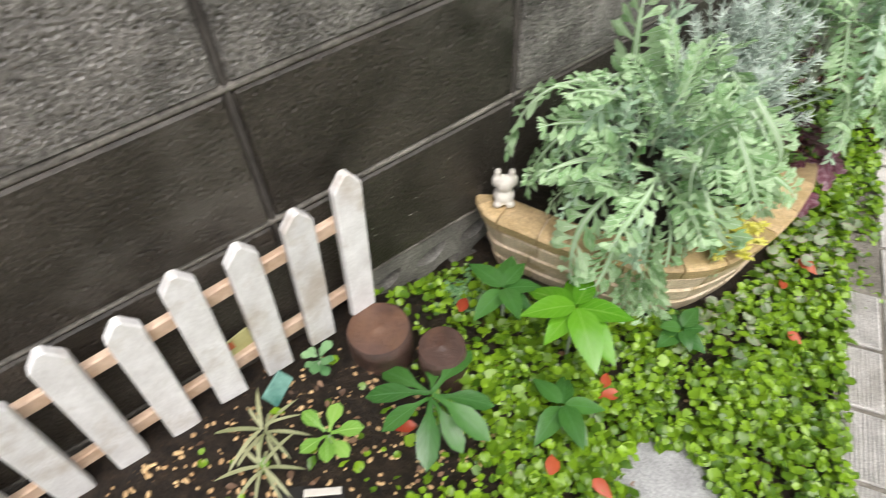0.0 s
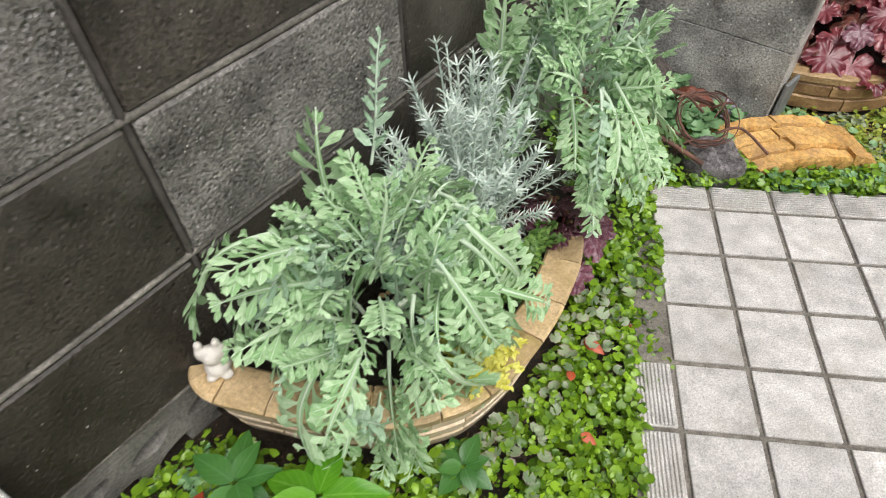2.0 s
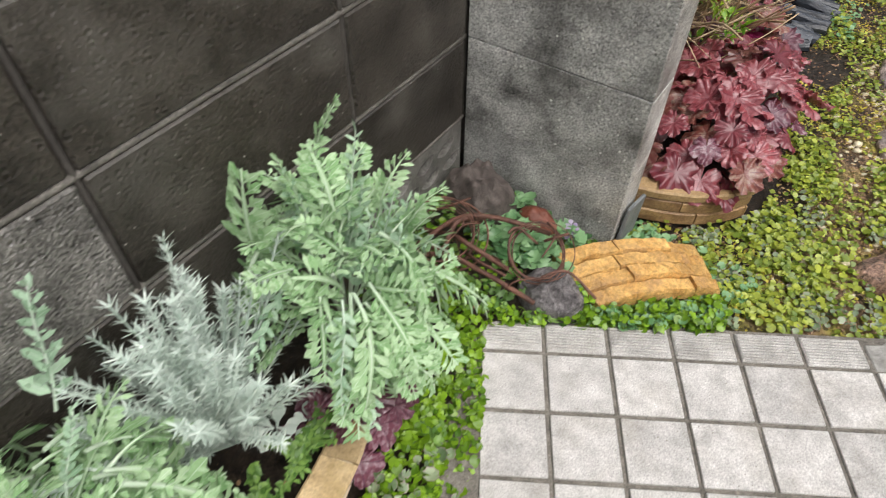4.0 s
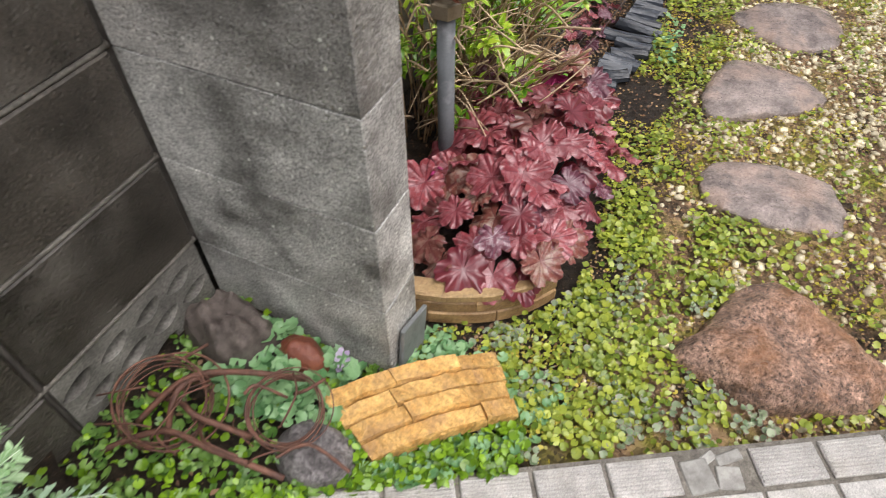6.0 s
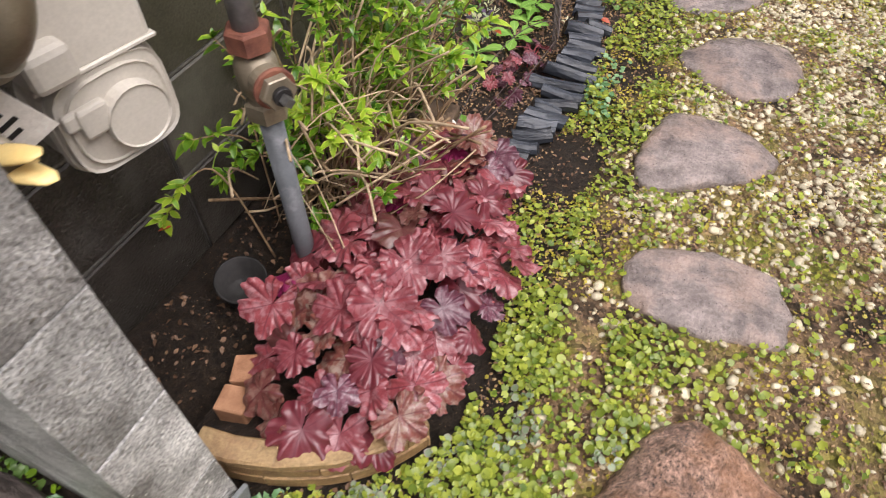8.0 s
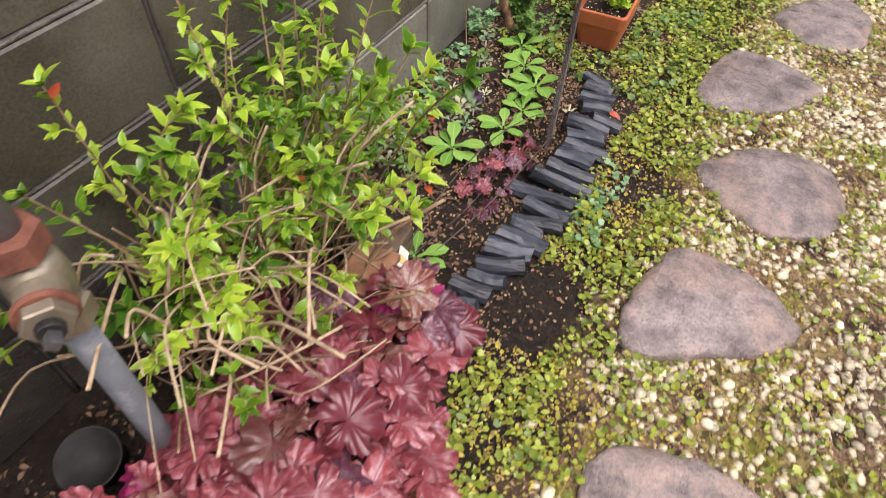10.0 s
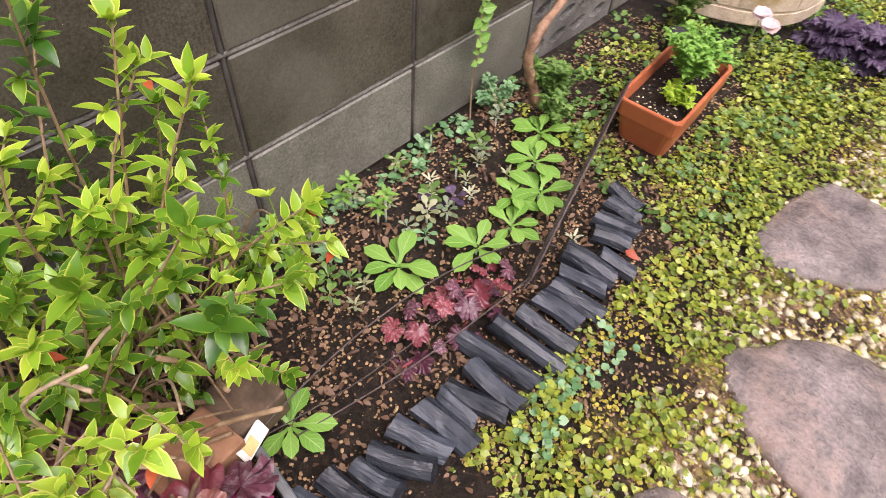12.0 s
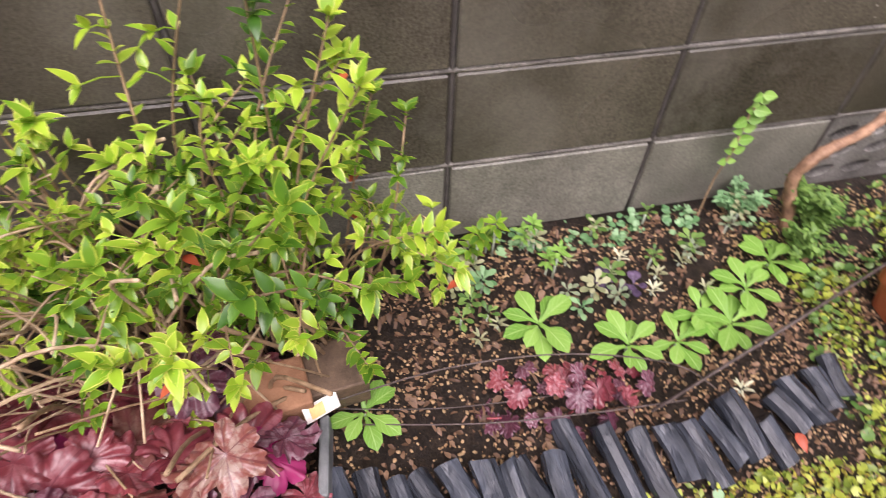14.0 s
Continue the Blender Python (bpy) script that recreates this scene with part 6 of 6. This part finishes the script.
for k, (x, y) in enumerate(PALE):
    rosette("silver_seedling", "small pale cream-leaved plant in dark soil", (x, y), 9, 0.019, 0.0055, CREAM if k % 3 == 0 else GRASS, "strap", 0.8, 40 + k, 0.008, "plant", "pale seedlings")
for k, (x, y, s) in enumerate([(0.05, 1.40, 1.0), (0.035, 1.30, 0.8), (0.07, 1.36, 1.1), (0.10, 1.30, 1.0), (0.03, 1.22, 1.2), (0.06, 1.47, 0.8), (0.08, 1.24, 1.1), (0.13, 1.5, 0.8)]):
    for j in range(2):
        rosette("weed", "small green leafy weed at the wall's foot", (x + 0.012 * j, y + 0.01 * j), 10, 0.026 * s, 0.013 * s, FRESH if k % 2 else ABELIA, "ovate", 0.2, 60 + 2 * k + j, 0.035 + 0.05 * j * s, "plant", "wall weeds")
rnd = random.Random(77)
for k in range(26):
    x, y = rnd.uniform(0.035, 0.23), rnd.uniform(1.3, 1.98)
    if any((x - a) ** 2 + (y - b) ** 2 < 0.003 for a, b, *_ in BED):
        continue
    s = rnd.uniform(0.7, 1.3)
    rosette("weed", "small grey-green weed in dark soil", (x, y), rnd.choice((7, 9, 11)), 0.022 * s, 0.011 * s, rnd.choice((COVER_DULL, SEDUM, GREYLEAF, GRASS)), "spoon", 0.4, 100 + k, 0.015 + 0.02 * rnd.random(), "plant", "bed weeds")
rosette("pansy_seedling", "small purple-leaved pansy in the bed", (0.17, 1.60), 6, 0.03, 0.02, PLUM, "spoon", 0.4, 81, 0.02)
rosette("pansy_seedling", "small purple-leaved pansy in the bed", (0.19, 1.66), 6, 0.028, 0.02, PLUM, "spoon", 0.4, 82, 0.02)
rosette("lilac_flower", "small lilac flower cluster by the slab", (0.315, -0.035), 16, 0.017, 0.012, LILAC, "spoon", 0.5, 83, 0.03)


def wall_vine():
    thing = empty("wall_creeper", "thin green creeper climbing the block wall", "vine")
    rnd = random.Random(3)
    pts = spline([(0.05, 1.865, -0.07), (0.04, 1.87, 0.03), (0.045, 1.875, 0.11), (0.037, 1.88, 0.18), (0.04, 1.885, 0.235)], 6)
    v, f = tube(pts, 0.002, 5)
    child("stem", mesh_of("stem", v, f, TWIG), thing)
    me = mesh_of("leaf", *blade(0.028, 0.02, 4, 0.2, 0.2, "ovate")[:2], FRESH, blade(0.028, 0.02, 4, 0.2, 0.2, "ovate")[2])
    for p in pts[10::2]:
        for s in (-1, 1):
            child("leaf", me, thing, aim(p, (rnd.uniform(0.2, 0.8), s, rnd.uniform(-0.2, 0.5)), (1, 0, 0.6), rnd.uniform(0.6, 1.2)))


wall_vine()


def feathery(name, label, at, stems, height, mat, seed, leaf=0.018, spread=0.5):
    thing = empty(name, label, "plant", at=at)
    rnd = random.Random(seed)
    small = blade(leaf, leaf * 0.55, 3, 0.3, 0.2, "ovate")
    for k in range(stems):
        a = rnd.uniform(0, 6.283)
        top = Vector((math.cos(a), math.sin(a), 0)) * rnd.uniform(0.1, 1) * spread * height + Vector((0, 0, height * rnd.uniform(0.6, 1)))
        pts = spline([(0, 0, 0), top * 0.5 + Vector((0, 0, 0.15 * height)), top], 4)
        heap = Heap()
        heap.add_tube(pts, 0.0012, 4)
        for i in range(3, len(pts)):
            for j in range(7):
                b = rnd.uniform(0, 6.283)
                heap.add(small, aim(pts[i] + Vector((rnd.uniform(-1, 1), rnd.uniform(-1, 1), rnd.uniform(-1, 1))) * leaf * 0.4, (math.cos(b), math.sin(b), rnd.uniform(-0.1, 0.7)), (0, 0, 1), rnd.uniform(0.6, 1.2)))
        child("sprig", heap.mesh("sprig", mat), thing)


feathery("parsley", "feathery bright green parsley in a planter box", (0.35, 2.30, -0.02), 60, 0.13, PARSLEY, 1, 0.017, 0.7)
feathery("parsley", "pale feathery herb in a planter box", (0.375, 2.21, -0.025), 7, 0.055, ABELIA_LIME, 2, 0.018, 0.7)
feathery("yellow_flowers", "tiny yellow flowers spilling over the edging", (0.3, -1.02, 0.095), 46, 0.085, PETAL, 3, 0.009, 0.75)
feathery("grey_shrublet", "grey-green small-leaved plant by a vine", (0.12, 2.08, -0.09), 22, 0.13, COVER_DULL, 4, 0.018, 0.7)
feathery("grey_shrublet", "leafy green weed at the wall by a vine", (0.05, 1.95, -0.09), 6, 0.09, SEDUM, 14, 0.017, 0.6)
feathery("grey_shrublet", "dull green weed beside a vine trunk", (0.17, 2.03, -0.1), 8, 0.09, COVER_DULL, 15, 0.015, 0.9)
feathery("fern_weed", "feathery green weed below lavender", (0.23, -0.78, 0.06), 18, 0.07, COVER_DULL, 5, 0.012, 0.8)
feathery("fern_weed", "low feathery weed among bed soil", (0.25, -0.88, 0.075), 14, 0.06, COVER_DULL, 8, 0.011, 0.9)
rosette("silver_rosette", "pale grey-green rosette in the flowerbed", (0.17, -0.78, 0.06), 9, 0.035, 0.018, SILVER, "spoon", 0.3, 91, 0.01)
rosette("silver_rosette", "pale grey-green rosette in the flowerbed", (0.2, -0.74, 0.055), 8, 0.03, 0.016, SILVER, "spoon", 0.3, 92, 0.01)
feathery("white_speckled_plant", "tiny white-speckled plant at the wall", (0.07, -1.338, -0.025), 22, 0.055, SEDUM, 6, 0.01, 0.9)
feathery("dry_stems", "dark dry plant tops beyond the planter", (0.17, 2.62, -0.09), 16, 0.16, COVER_DULL, 7, 0.018, 0.5)


def kale(at, seed, scale):
    thing = empty("ornamental_kale", "dark purple frilled ornamental kale", "plant", "ornamental kales", at=at)
    rnd = random.Random(seed)
    me = [mesh_of("leaf", *lobed_leaf(0.05, 9, s, 0.2)[:2], PLUM, lobed_leaf(0.05, 9, s, 0.2)[2]) for s in (seed, seed + 1)]
    for k in range(16):
        a = 2.399 * k
        r = 0.012 + 0.0035 * k
        child("leaf", rnd.choice(me), thing, aim((r * math.cos(a), r * math.sin(a), 0.075 - 0.004 * k), (math.cos(a), math.sin(a), 0.5 - 0.06 * k), (0, 0, 1), scale * rnd.uniform(0.8, 1.1)))
    v, f = tube([(0, 0, -0.02), (0, 0, 0.06)], 0.008, 8)
    child("stem", mesh_of("stem", v, f, PINK_STEM), thing)


kale((0.50, 2.95, -0.12), 1, 1.0)
kale((0.62, 2.97, -0.12), 3, 1.0)
kale((0.80, 3.05, -0.12), 5, 1.0)


def pansy(at, seed):
    thing = empty("pansy", "pale pink pansy flower", "flower", at=at)
    me = mesh_of("petal", *round_leaf(0.02, 10, 0.1, False)[:2], PANSY, round_leaf(0.02, 10, 0.1, False)[2])
    for k in range(5):
        a = 1.2566 * k + 0.3
        child("petal", me, thing, aim((0, 0, 0.08 + 0.001 * k), (math.cos(a), math.sin(a), 0.1), (0.4, -0.7, 1), 1.0))
    v, f = tube([(0, 0, 0), (0, 0, 0.08)], 0.002, 5)
    child("stem", mesh_of("stem", v, f, SILVER_STEM), thing)


pansy((0.40, 2.62, -0.05), 1)
pansy((0.36, 2.66, -0.05), 2)
dish = tagged(new("plastic_tray", mesh_of("plastic_tray", *lathe([(0.10, 0.0), (0.115, 0.012), (0.112, 0.014), (0.09, 0.008)], 28), WHITE)), "white oval tray with a pink pattern", "tray")
dish.matrix_basis = pose(0.99, 3.17, -0.125, 0, 0, 20) @ Matrix.Diagonal((1.2, 0.8, 1, 1))
part("pattern", box_bm((0.1, 0.07, 0.001), (0, 0, 0.0095)), PINK, dish, "faded pink pattern")


# small litter near the fence
shard = tagged(part("pottery_shard", box_bm((0.006, 0.045, 0.03), bevel=0.002, wobble=0.004), TEAL, None), "teal glazed pottery shard by the fence", "pottery")
shard.matrix_basis = pose(0.075, -1.70, 0.1, 20, -35, 12)
# flat box added in place of a pale yellow net-like ball
yellow_box = tagged(part("seed_packet", box_bm((0.004, 0.05, 0.06), bevel=0.0015), STRAW, None), "pale yellow flat stand-in for a net-like ball behind the fence", "packet")
yellow_box.matrix_basis = pose(0.012, -1.715, 0.14, 8, -6, 4)
part("red_band", box_bm((0.002, 0.02, 0.012), (0.0035, -0.012, 0.022)), POT, yellow_box, "red printed band")
tagged(part("plant_label", box_bm((0.09, 0.002, 0.03), (0, 0, 0), 0.0006), BLACK, None), "dark plastic plant label lying in soil", "plant label").matrix_basis = pose(0.21, -1.735, 0.045, 70, 10, 60)
tagged(part("plant_label", box_bm((0.05, 0.002, 0.012), (0, 0, 0), 0.0006), WHITE, None), "white plastic plant label lying in soil", "plant label").matrix_basis = pose(0.222, -1.722, 0.055, 70, 10, 60)


# ---- ground cover and gravel ----
def inside(outline, x, y):
    odd = False
    for (x0, y0), (x1, y1) in zip(outline, outline[1:] + outline[:1]):
        if (y0 > y) != (y1 > y) and x < (x1 - x0) * (y - y0) / (y1 - y0) + x0:
            odd = not odd
    return odd


FLOWERBED = [(-0.1, -1.285), (0.05, -1.285), (0.15, -1.235), (0.25, -1.17), (0.32, -1.07), (0.34, -0.97), (0.33, -0.86), (0.3, -0.74), (0.26, -0.62), (-0.1, -0.62)]
PLANTER = [(0.2, 0.12), (0.36, 0.13), (0.44, 0.16), (0.52, 0.20), (0.59, 0.27), (0.64, 0.36), (0.66, 0.48), (0.6, 0.8), (0.5, 1.0), (0.2, 1.0)]
SLAB = [(0.317, -0.105), (0.546, 0.13), (0.645, 0.015), (0.457, -0.172)]
OUTLINES = [list(s[0]) for s in STONES] + [FLOWERBED, PLANTER, SLAB, disc(0.49, -1.305, 0.068, 0.06, 10, 3), disc(0.105, -0.085, 0.075, 0.05, 9, 1), disc(0.24, -0.055, 0.045, 0.03, 8, 2), disc(0.362, -0.205, 0.065, 0.05, 9, 8)]


def blocked(x, y):
    return x < 0.01 or (x < 0.41 and -0.005 < y < 0.11) or any(inside(o, x, y) for o in OUTLINES)


def scatter(name, label, templates, mat, count, area, accept, size, lift, lean, seed):
    rnd = random.Random(seed)
    heap, made, tries = Heap(), 0, 0
    while made < count and tries < count * 12:
        tries += 1
        x, y = rnd.uniform(area[0], area[1]), rnd.uniform(area[2], area[3])
        if blocked(x, y) or rnd.random() > accept(x, y):
            continue
        z = ground_at(x, y) + rnd.uniform(*lift)
        a = rnd.uniform(0, 6.283)
        heap.add(rnd.choice(templates), aim((x, y, z), (math.cos(a), math.sin(a), rnd.uniform(-0.3, 0.3)), jitter_up(rnd, lean), rnd.uniform(*size)))
        made += 1
    return tagged(new(name, heap.mesh(name, mat)), label, "ground cover", kind="stuff")


def patch(x, y, scale, seed):
    return noise.noise(Vector((x * scale, y * scale, seed))) * 0.5 + 0.5


ROUND = [round_leaf(1.0, 9, 0.3), round_leaf(1.0, 9, 0.1), round_leaf(0.9, 9, 0.5), round_leaf(0.8, 9, -0.3)]
def scallop_leaf(radius, cup):
    """A round leaf with a scalloped rim and a sunken middle."""
    v, f, u, n = [(radius * 0.2, 0, 0)], [], [(0, 0.3)], 22
    for q in (0.6, 1.0):
        for k in range(n):
            a = -math.pi + 0.3 + (2 * math.pi - 0.6) * k / (n - 1)
            r = radius * q * (1 + (0.09 * math.cos(k * 2.1) if q == 1.0 else 0))
            v.append((r * math.cos(a) + radius * 0.2, r * math.sin(a), radius * (cup * q * q + 0.06 * math.cos(k * 2.1) * q)))
            u.append((q, 0.5 + 0.5 * math.cos(a)))
    f = [(0, k, k + 1) for k in range(1, n)] + [(k, k + n, k + n + 1, k + 1) for k in range(1, n)]
    return np.array(v), f, np.array(u)


SCALLOP = [scallop_leaf(1.0, 0.3), scallop_leaf(0.9, 0.1), scallop_leaf(0.8, 0.45), scallop_leaf(0.85, -0.2)]
TINY = [round_leaf(1.0, 6, 0.2), blade(1.8, 1.2, 2, 0.2, 0.2, "ovate")]


def lush(x, y):
    """Where the bright creeper grows thick round the flowerbed."""
    if on_terrace(x, y, 0.0):
        d = Vector((x, y, 0)) - CORNER
        return 0.9 if min(d.dot(U), d.dot(V)) < -0.185 or (d.dot(U) < -0.12 and d.dot(V) < 0.3) else 0.0
    bare = smooth01(-1.42, -1.55, y) * smooth01(0.38, 0.25, x)
    thin = 0.4 + 0.6 * smooth01(0.35, 0.55, patch(x, y, 14, 31))
    return thin * (1 - 0.97 * bare) * (0.12 if x < 0.36 and y > -0.5 else 0.4 if x < 0.16 else 1.0)


scatter("creeper", "bright green round-leaved creeper covering the ground", ROUND + [blade(2.0, 1.4, 3, 0.3, 0.3, "ovate"), blade(1.7, 1.3, 3, -0.2, 0.4, "spoon")], COVER, 17000, (0.0, 0.68, -2.2, 0.0), lush, (0.004, 0.0108), (0.0, 0.036), 0.95, 1)
scatter("ground_ivy", "dull green scalloped ground ivy by the corner", SCALLOP, COVER_DULL, 750, (0.0, 0.5, -0.62, 0.02), lambda x, y: 0.0 if on_terrace(x, y, -0.02) else smooth01(0.3, 0.5, patch(x, y, 12, 6)), (0.006, 0.013), (0.0, 0.035), 0.8, 2)
scatter("scalloped_creeper", "blue-green scalloped leaves between rocks", SCALLOP, SEDUM, 210, (0.12, 0.36, -0.19, -0.02), lambda x, y: 1.0, (0.011, 0.019), (0.015, 0.06), 0.5, 3)
scatter("scalloped_creeper", "blue-green scalloped leaves beside the slab", SCALLOP, SEDUM, 230, (0.40, 0.74, -0.2, 0.14), lambda x, y: 0.0 if on_terrace(x, y, -0.01) else patch(x, y, 9, 2) * smooth01(0.74, 0.5, x), (0.008, 0.013), (0.006, 0.03), 0.5, 4)


def bare_soil(x, y):
    """The patch of black soil at the end of the charcoal row."""
    return ((x - 0.605) / 0.095) ** 2 + ((y - 1.165) / 0.125) ** 2 < 0.6 + 0.8 * patch(x, y, 22, 7)


def verge(x, y):
    """Green margin between the beds and the gravel path."""
    if on_terrace(x, y, -0.015) or (x < 0.6 and y > 1.0 and y < 2.05 and x < 0.56):
        return 0.0
    if bare_soil(x, y):
        return 0.012
    if 0.5 < x < 0.68 and 1.0 < y < 1.3 and patch(x, y, 6, 9) < 0.6:
        return 0.06
    edge = smooth01(0.95, 0.66, x)
    return (0.22 + 0.9 * edge) * smooth01(0.30, 0.55, patch(x, y, 7, 4))


scatter("verge_plants", "yellow-green small-leaved plants along a path", TINY, VERGE, 13000, (0.42, 1.7, 0.0, 3.4), verge, (0.0032, 0.0105), (0.002, 0.022), 0.8, 5)
scatter("moss", "yellow-green moss and clover over a path", TINY, MOSS, 14000, (0.42, 1.8, -0.05, 3.5), lambda x, y: 0.0 if on_terrace(x, y, -0.01) or (x < 0.57 and 1.0 < y < 2.05) or bare_soil(x, y) else (0.12 + 0.88 * smooth01(0.4, 0.62, patch(x, y, 4.5, 5))) * (0.55 + 0.45 * smooth01(1.0, 0.7, x)), (0.0028, 0.006), (0.001, 0.01), 0.8, 6)
scatter("ground_ivy", "dull green ground ivy beyond the bed", ROUND, COVER_DULL, 1500, (0.0, 0.62, 1.95, 3.4), lambda x, y: (0.3 if x < 0.2 else 1.0) * smooth01(0.35, 0.55, patch(x, y, 8, 3)) * (0.0 if 0.26 < x < 0.43 and 2.1 < y < 2.41 else 1.0), (0.005, 0.012), (0.002, 0.03), 0.8, 7)
scatter("clover", "yellow-green clover round the planter box", TINY, VERGE, 4600, (0.1, 0.7, 1.98, 3.3), lambda x, y: smooth01(0.35, 0.6, patch(x, y, 9, 6)) * (0.0 if 0.26 < x < 0.43 and 2.1 < y < 2.41 else 1.0), (0.0035, 0.009), (0.002, 0.022), 0.8, 17)
scatter("straw_bits", "straw and brown leaf bits on a path", [blade(2.6, 0.5, 2, 0.2, 0.3, "strap"), blade(2.0, 1.2, 2, 0.3, 0.3, "ovate")], BROWN_LEAF, 9500, (0.45, 1.7, 0.0, 3.4), lambda x, y: 0.0 if on_terrace(x, y, 0.0) else 0.06 if bare_soil(x, y) else 0.3 + 0.7 * patch(x, y, 6, 12), (0.0025, 0.0065), (0.001, 0.012), 0.5, 18)
scatter("wall_foot_creeper", "pale round-leaved creeper along the wall", ROUND, SEDUM, 150, (0.012, 0.085, 1.42, 2.05), lambda x, y: smooth01(0.35, 0.55, patch(x, y, 14, 3)), (0.005, 0.011), (0.004, 0.02), 0.5, 8)
scatter("purple_creeper", "greyish purple scalloped leaves beside the edging", SCALLOP, GREYLEAF, 85, (0.31, 0.46, -1.08, -0.6), lambda x, y: smooth01(0.46, 0.35, x), (0.008, 0.014), (0.02, 0.045), 0.6, 14)
scatter("silver_creeper", "pale green rosettes along the charcoal", ROUND, SEDUM, 75, (0.58, 0.66, 1.36, 1.66), lambda x, y: 1.0, (0.006, 0.01), (0.006, 0.025), 0.5, 9)
scatter("leaf_litter", "brown fallen leaves on the soil", [blade(2.2, 1.4, 3, 0.3, 0.3, "ovate")], BROWN_LEAF, 3000, (0.02, 0.66, -2.0, 2.6), lambda x, y: 0.16 if y < -0.1 else 0.5 if x < 0.4 else 0.4, (0.002, 0.0075), (0.002, 0.012), 0.5, 10)
scatter("leaf_litter", "curled brown leaves over a planting bed", [blade(2.2, 1.4, 3, 0.4, 0.5, "ovate"), blade(2.6, 0.7, 3, 0.3, 0.6, "strap")], BROWN_LEAF, 900, (0.02, 0.5, 1.05, 2.15), lambda x, y: 0.2 + 0.8 * smooth01(0.4, 0.6, patch(x, y, 11, 21)), (0.004, 0.011), (0.002, 0.012), 0.7, 22)
scatter("clover", "green round clover leaves by the terrace", ROUND, VERGE, 1500, (0.55, 1.25, -0.05, 0.75), lambda x, y: 0.0 if on_terrace(x, y, -0.01) else smooth01(0.4, 0.62, patch(x, y, 8, 33)) * smooth01(1.25, 0.8, x), (0.005, 0.0105), (0.006, 0.024), 0.7, 23)
scatter("clover", "grey-purple clover leaves by the terrace", ROUND, GREYLEAF, 420, (0.5, 1.1, -0.05, 0.5), lambda x, y: 0.0 if on_terrace(x, y, -0.01) else smooth01(0.5, 0.65, patch(x, y, 10, 35)), (0.005, 0.009), (0.006, 0.022), 0.7, 24)
for k, (x, y) in enumerate([(0.444, -0.945), (0.33, -1.285), (0.35, -1.27), (0.366, -0.80), (0.386, -0.878), (0.225, -1.57), (0.42, -1.4), (0.38, -1.45), (0.414, -0.692), (0.52, 1.82), (0.105, -1.395)]):
    v, f, u = blade(0.035, 0.02, 5, 0.4, 0.35, "ovate", 0.4)
    ob = tagged(new("fallen_leaf", mesh_of("fallen_leaf", v, f, RED_LEAF, u)), "red fallen leaf lying on ground cover", "leaf", "fallen leaves")
    ob.matrix_basis = aim((x, y, ground_at(x, y) + 0.035), (math.cos(k * 2.1), math.sin(k * 2.1), 0.1), (0.2, -0.2, 1), 0.8 + 0.1 * (k % 4))


def pebble_template(seed):
    bm = bmesh.new()
    bmesh.ops.create_icosphere(bm, subdivisions=1, radius=1)
    for v in bm.verts:
        v.co = Vector((v.co.x * 1.15, v.co.y * 0.85, v.co.z * 0.5)) * (1 + 0.22 * noise.noise(v.co * 1.3 + Vector((seed * 5, 0, 0))))
    vs, fs = np.array([tuple(v.co) for v in bm.verts]), [tuple(v.index for v in f.verts) for f in bm.faces]
    bm.free()
    return vs, fs, np.zeros((len(vs), 2))


PEBBLES = [pebble_template(k) for k in range(6)]
bed_pebbles()


def gravel_density(x, y):
    if on_terrace(x, y, -0.02) or x < 0.66:
        return 0.0
    core = smooth01(0.68, 0.86, x) * (0.25 + 0.75 * smooth01(0.9, 1.3, y))
    return core * (0.25 + 0.75 * smooth01(0.35, 0.55, patch(x, y, 5, 8)))


scatter("gravel", "cream gravel scattered over a garden path", PEBBLES, PEBBLE, 10500, (0.66, 1.8, 0.1, 3.6), gravel_density, (0.0038, 0.0122), (-0.002, 0.002), 0.35, 11)
scatter("soil_grit", "tan grit on dark potting soil", PEBBLES[:2], GRIT, 6500, (0.02, 0.66, 0.9, 2.6), lambda x, y: (0.08 if bare_soil(x, y) else 0.15 + 0.85 * smooth01(0.35, 0.6, patch(x, y, 9, 1))) * (1.0 if x < 0.56 else 0.35), (0.001, 0.0044), (0.0, 0.003), 0.4, 12)
scatter("soil_grit", "tan grit on dark soil by a fence", PEBBLES[:2], GRIT, 500, (0.05, 0.32, -2.0, -1.47), lambda x, y: 1.0, (0.0015, 0.005), (0.0, 0.003), 0.4, 13)
scatter("path_grit", "tan and brown grit over a garden path", PEBBLES[:3], GRIT, 9000, (0.5, 1.6, 0.1, 2.6), lambda x, y: 0.0 if on_terrace(x, y, -0.02) else 0.1 if bare_soil(x, y) else 0.25 + 0.75 * patch(x, y, 7, 15), (0.0014, 0.0042), (0.0, 0.003), 0.4, 19)
# larger pebbles that lie apart
path = empty("path_pebbles", "cream pebbles lying apart on a garden path", "gravel", kind="structure")
loose = [mesh_of("pebble", v, f, PEBBLE) for v, f, _ in PEBBLES]
rnd = random.Random(21)
made = 0
while made < 290:
    x, y = rnd.uniform(0.7, 1.5), rnd.uniform(0.3, 2.6)
    if blocked(x, y) or rnd.random() > gravel_density(x, y) + 0.15:
        continue
    child("pebble", rnd.choice(loose), path, aim((x, y, ground_at(x, y) + 0.004), (math.cos(made), math.sin(made), 0), jitter_up(rnd, 0.3), rnd.uniform(0.009, 0.0155)))
    made += 1
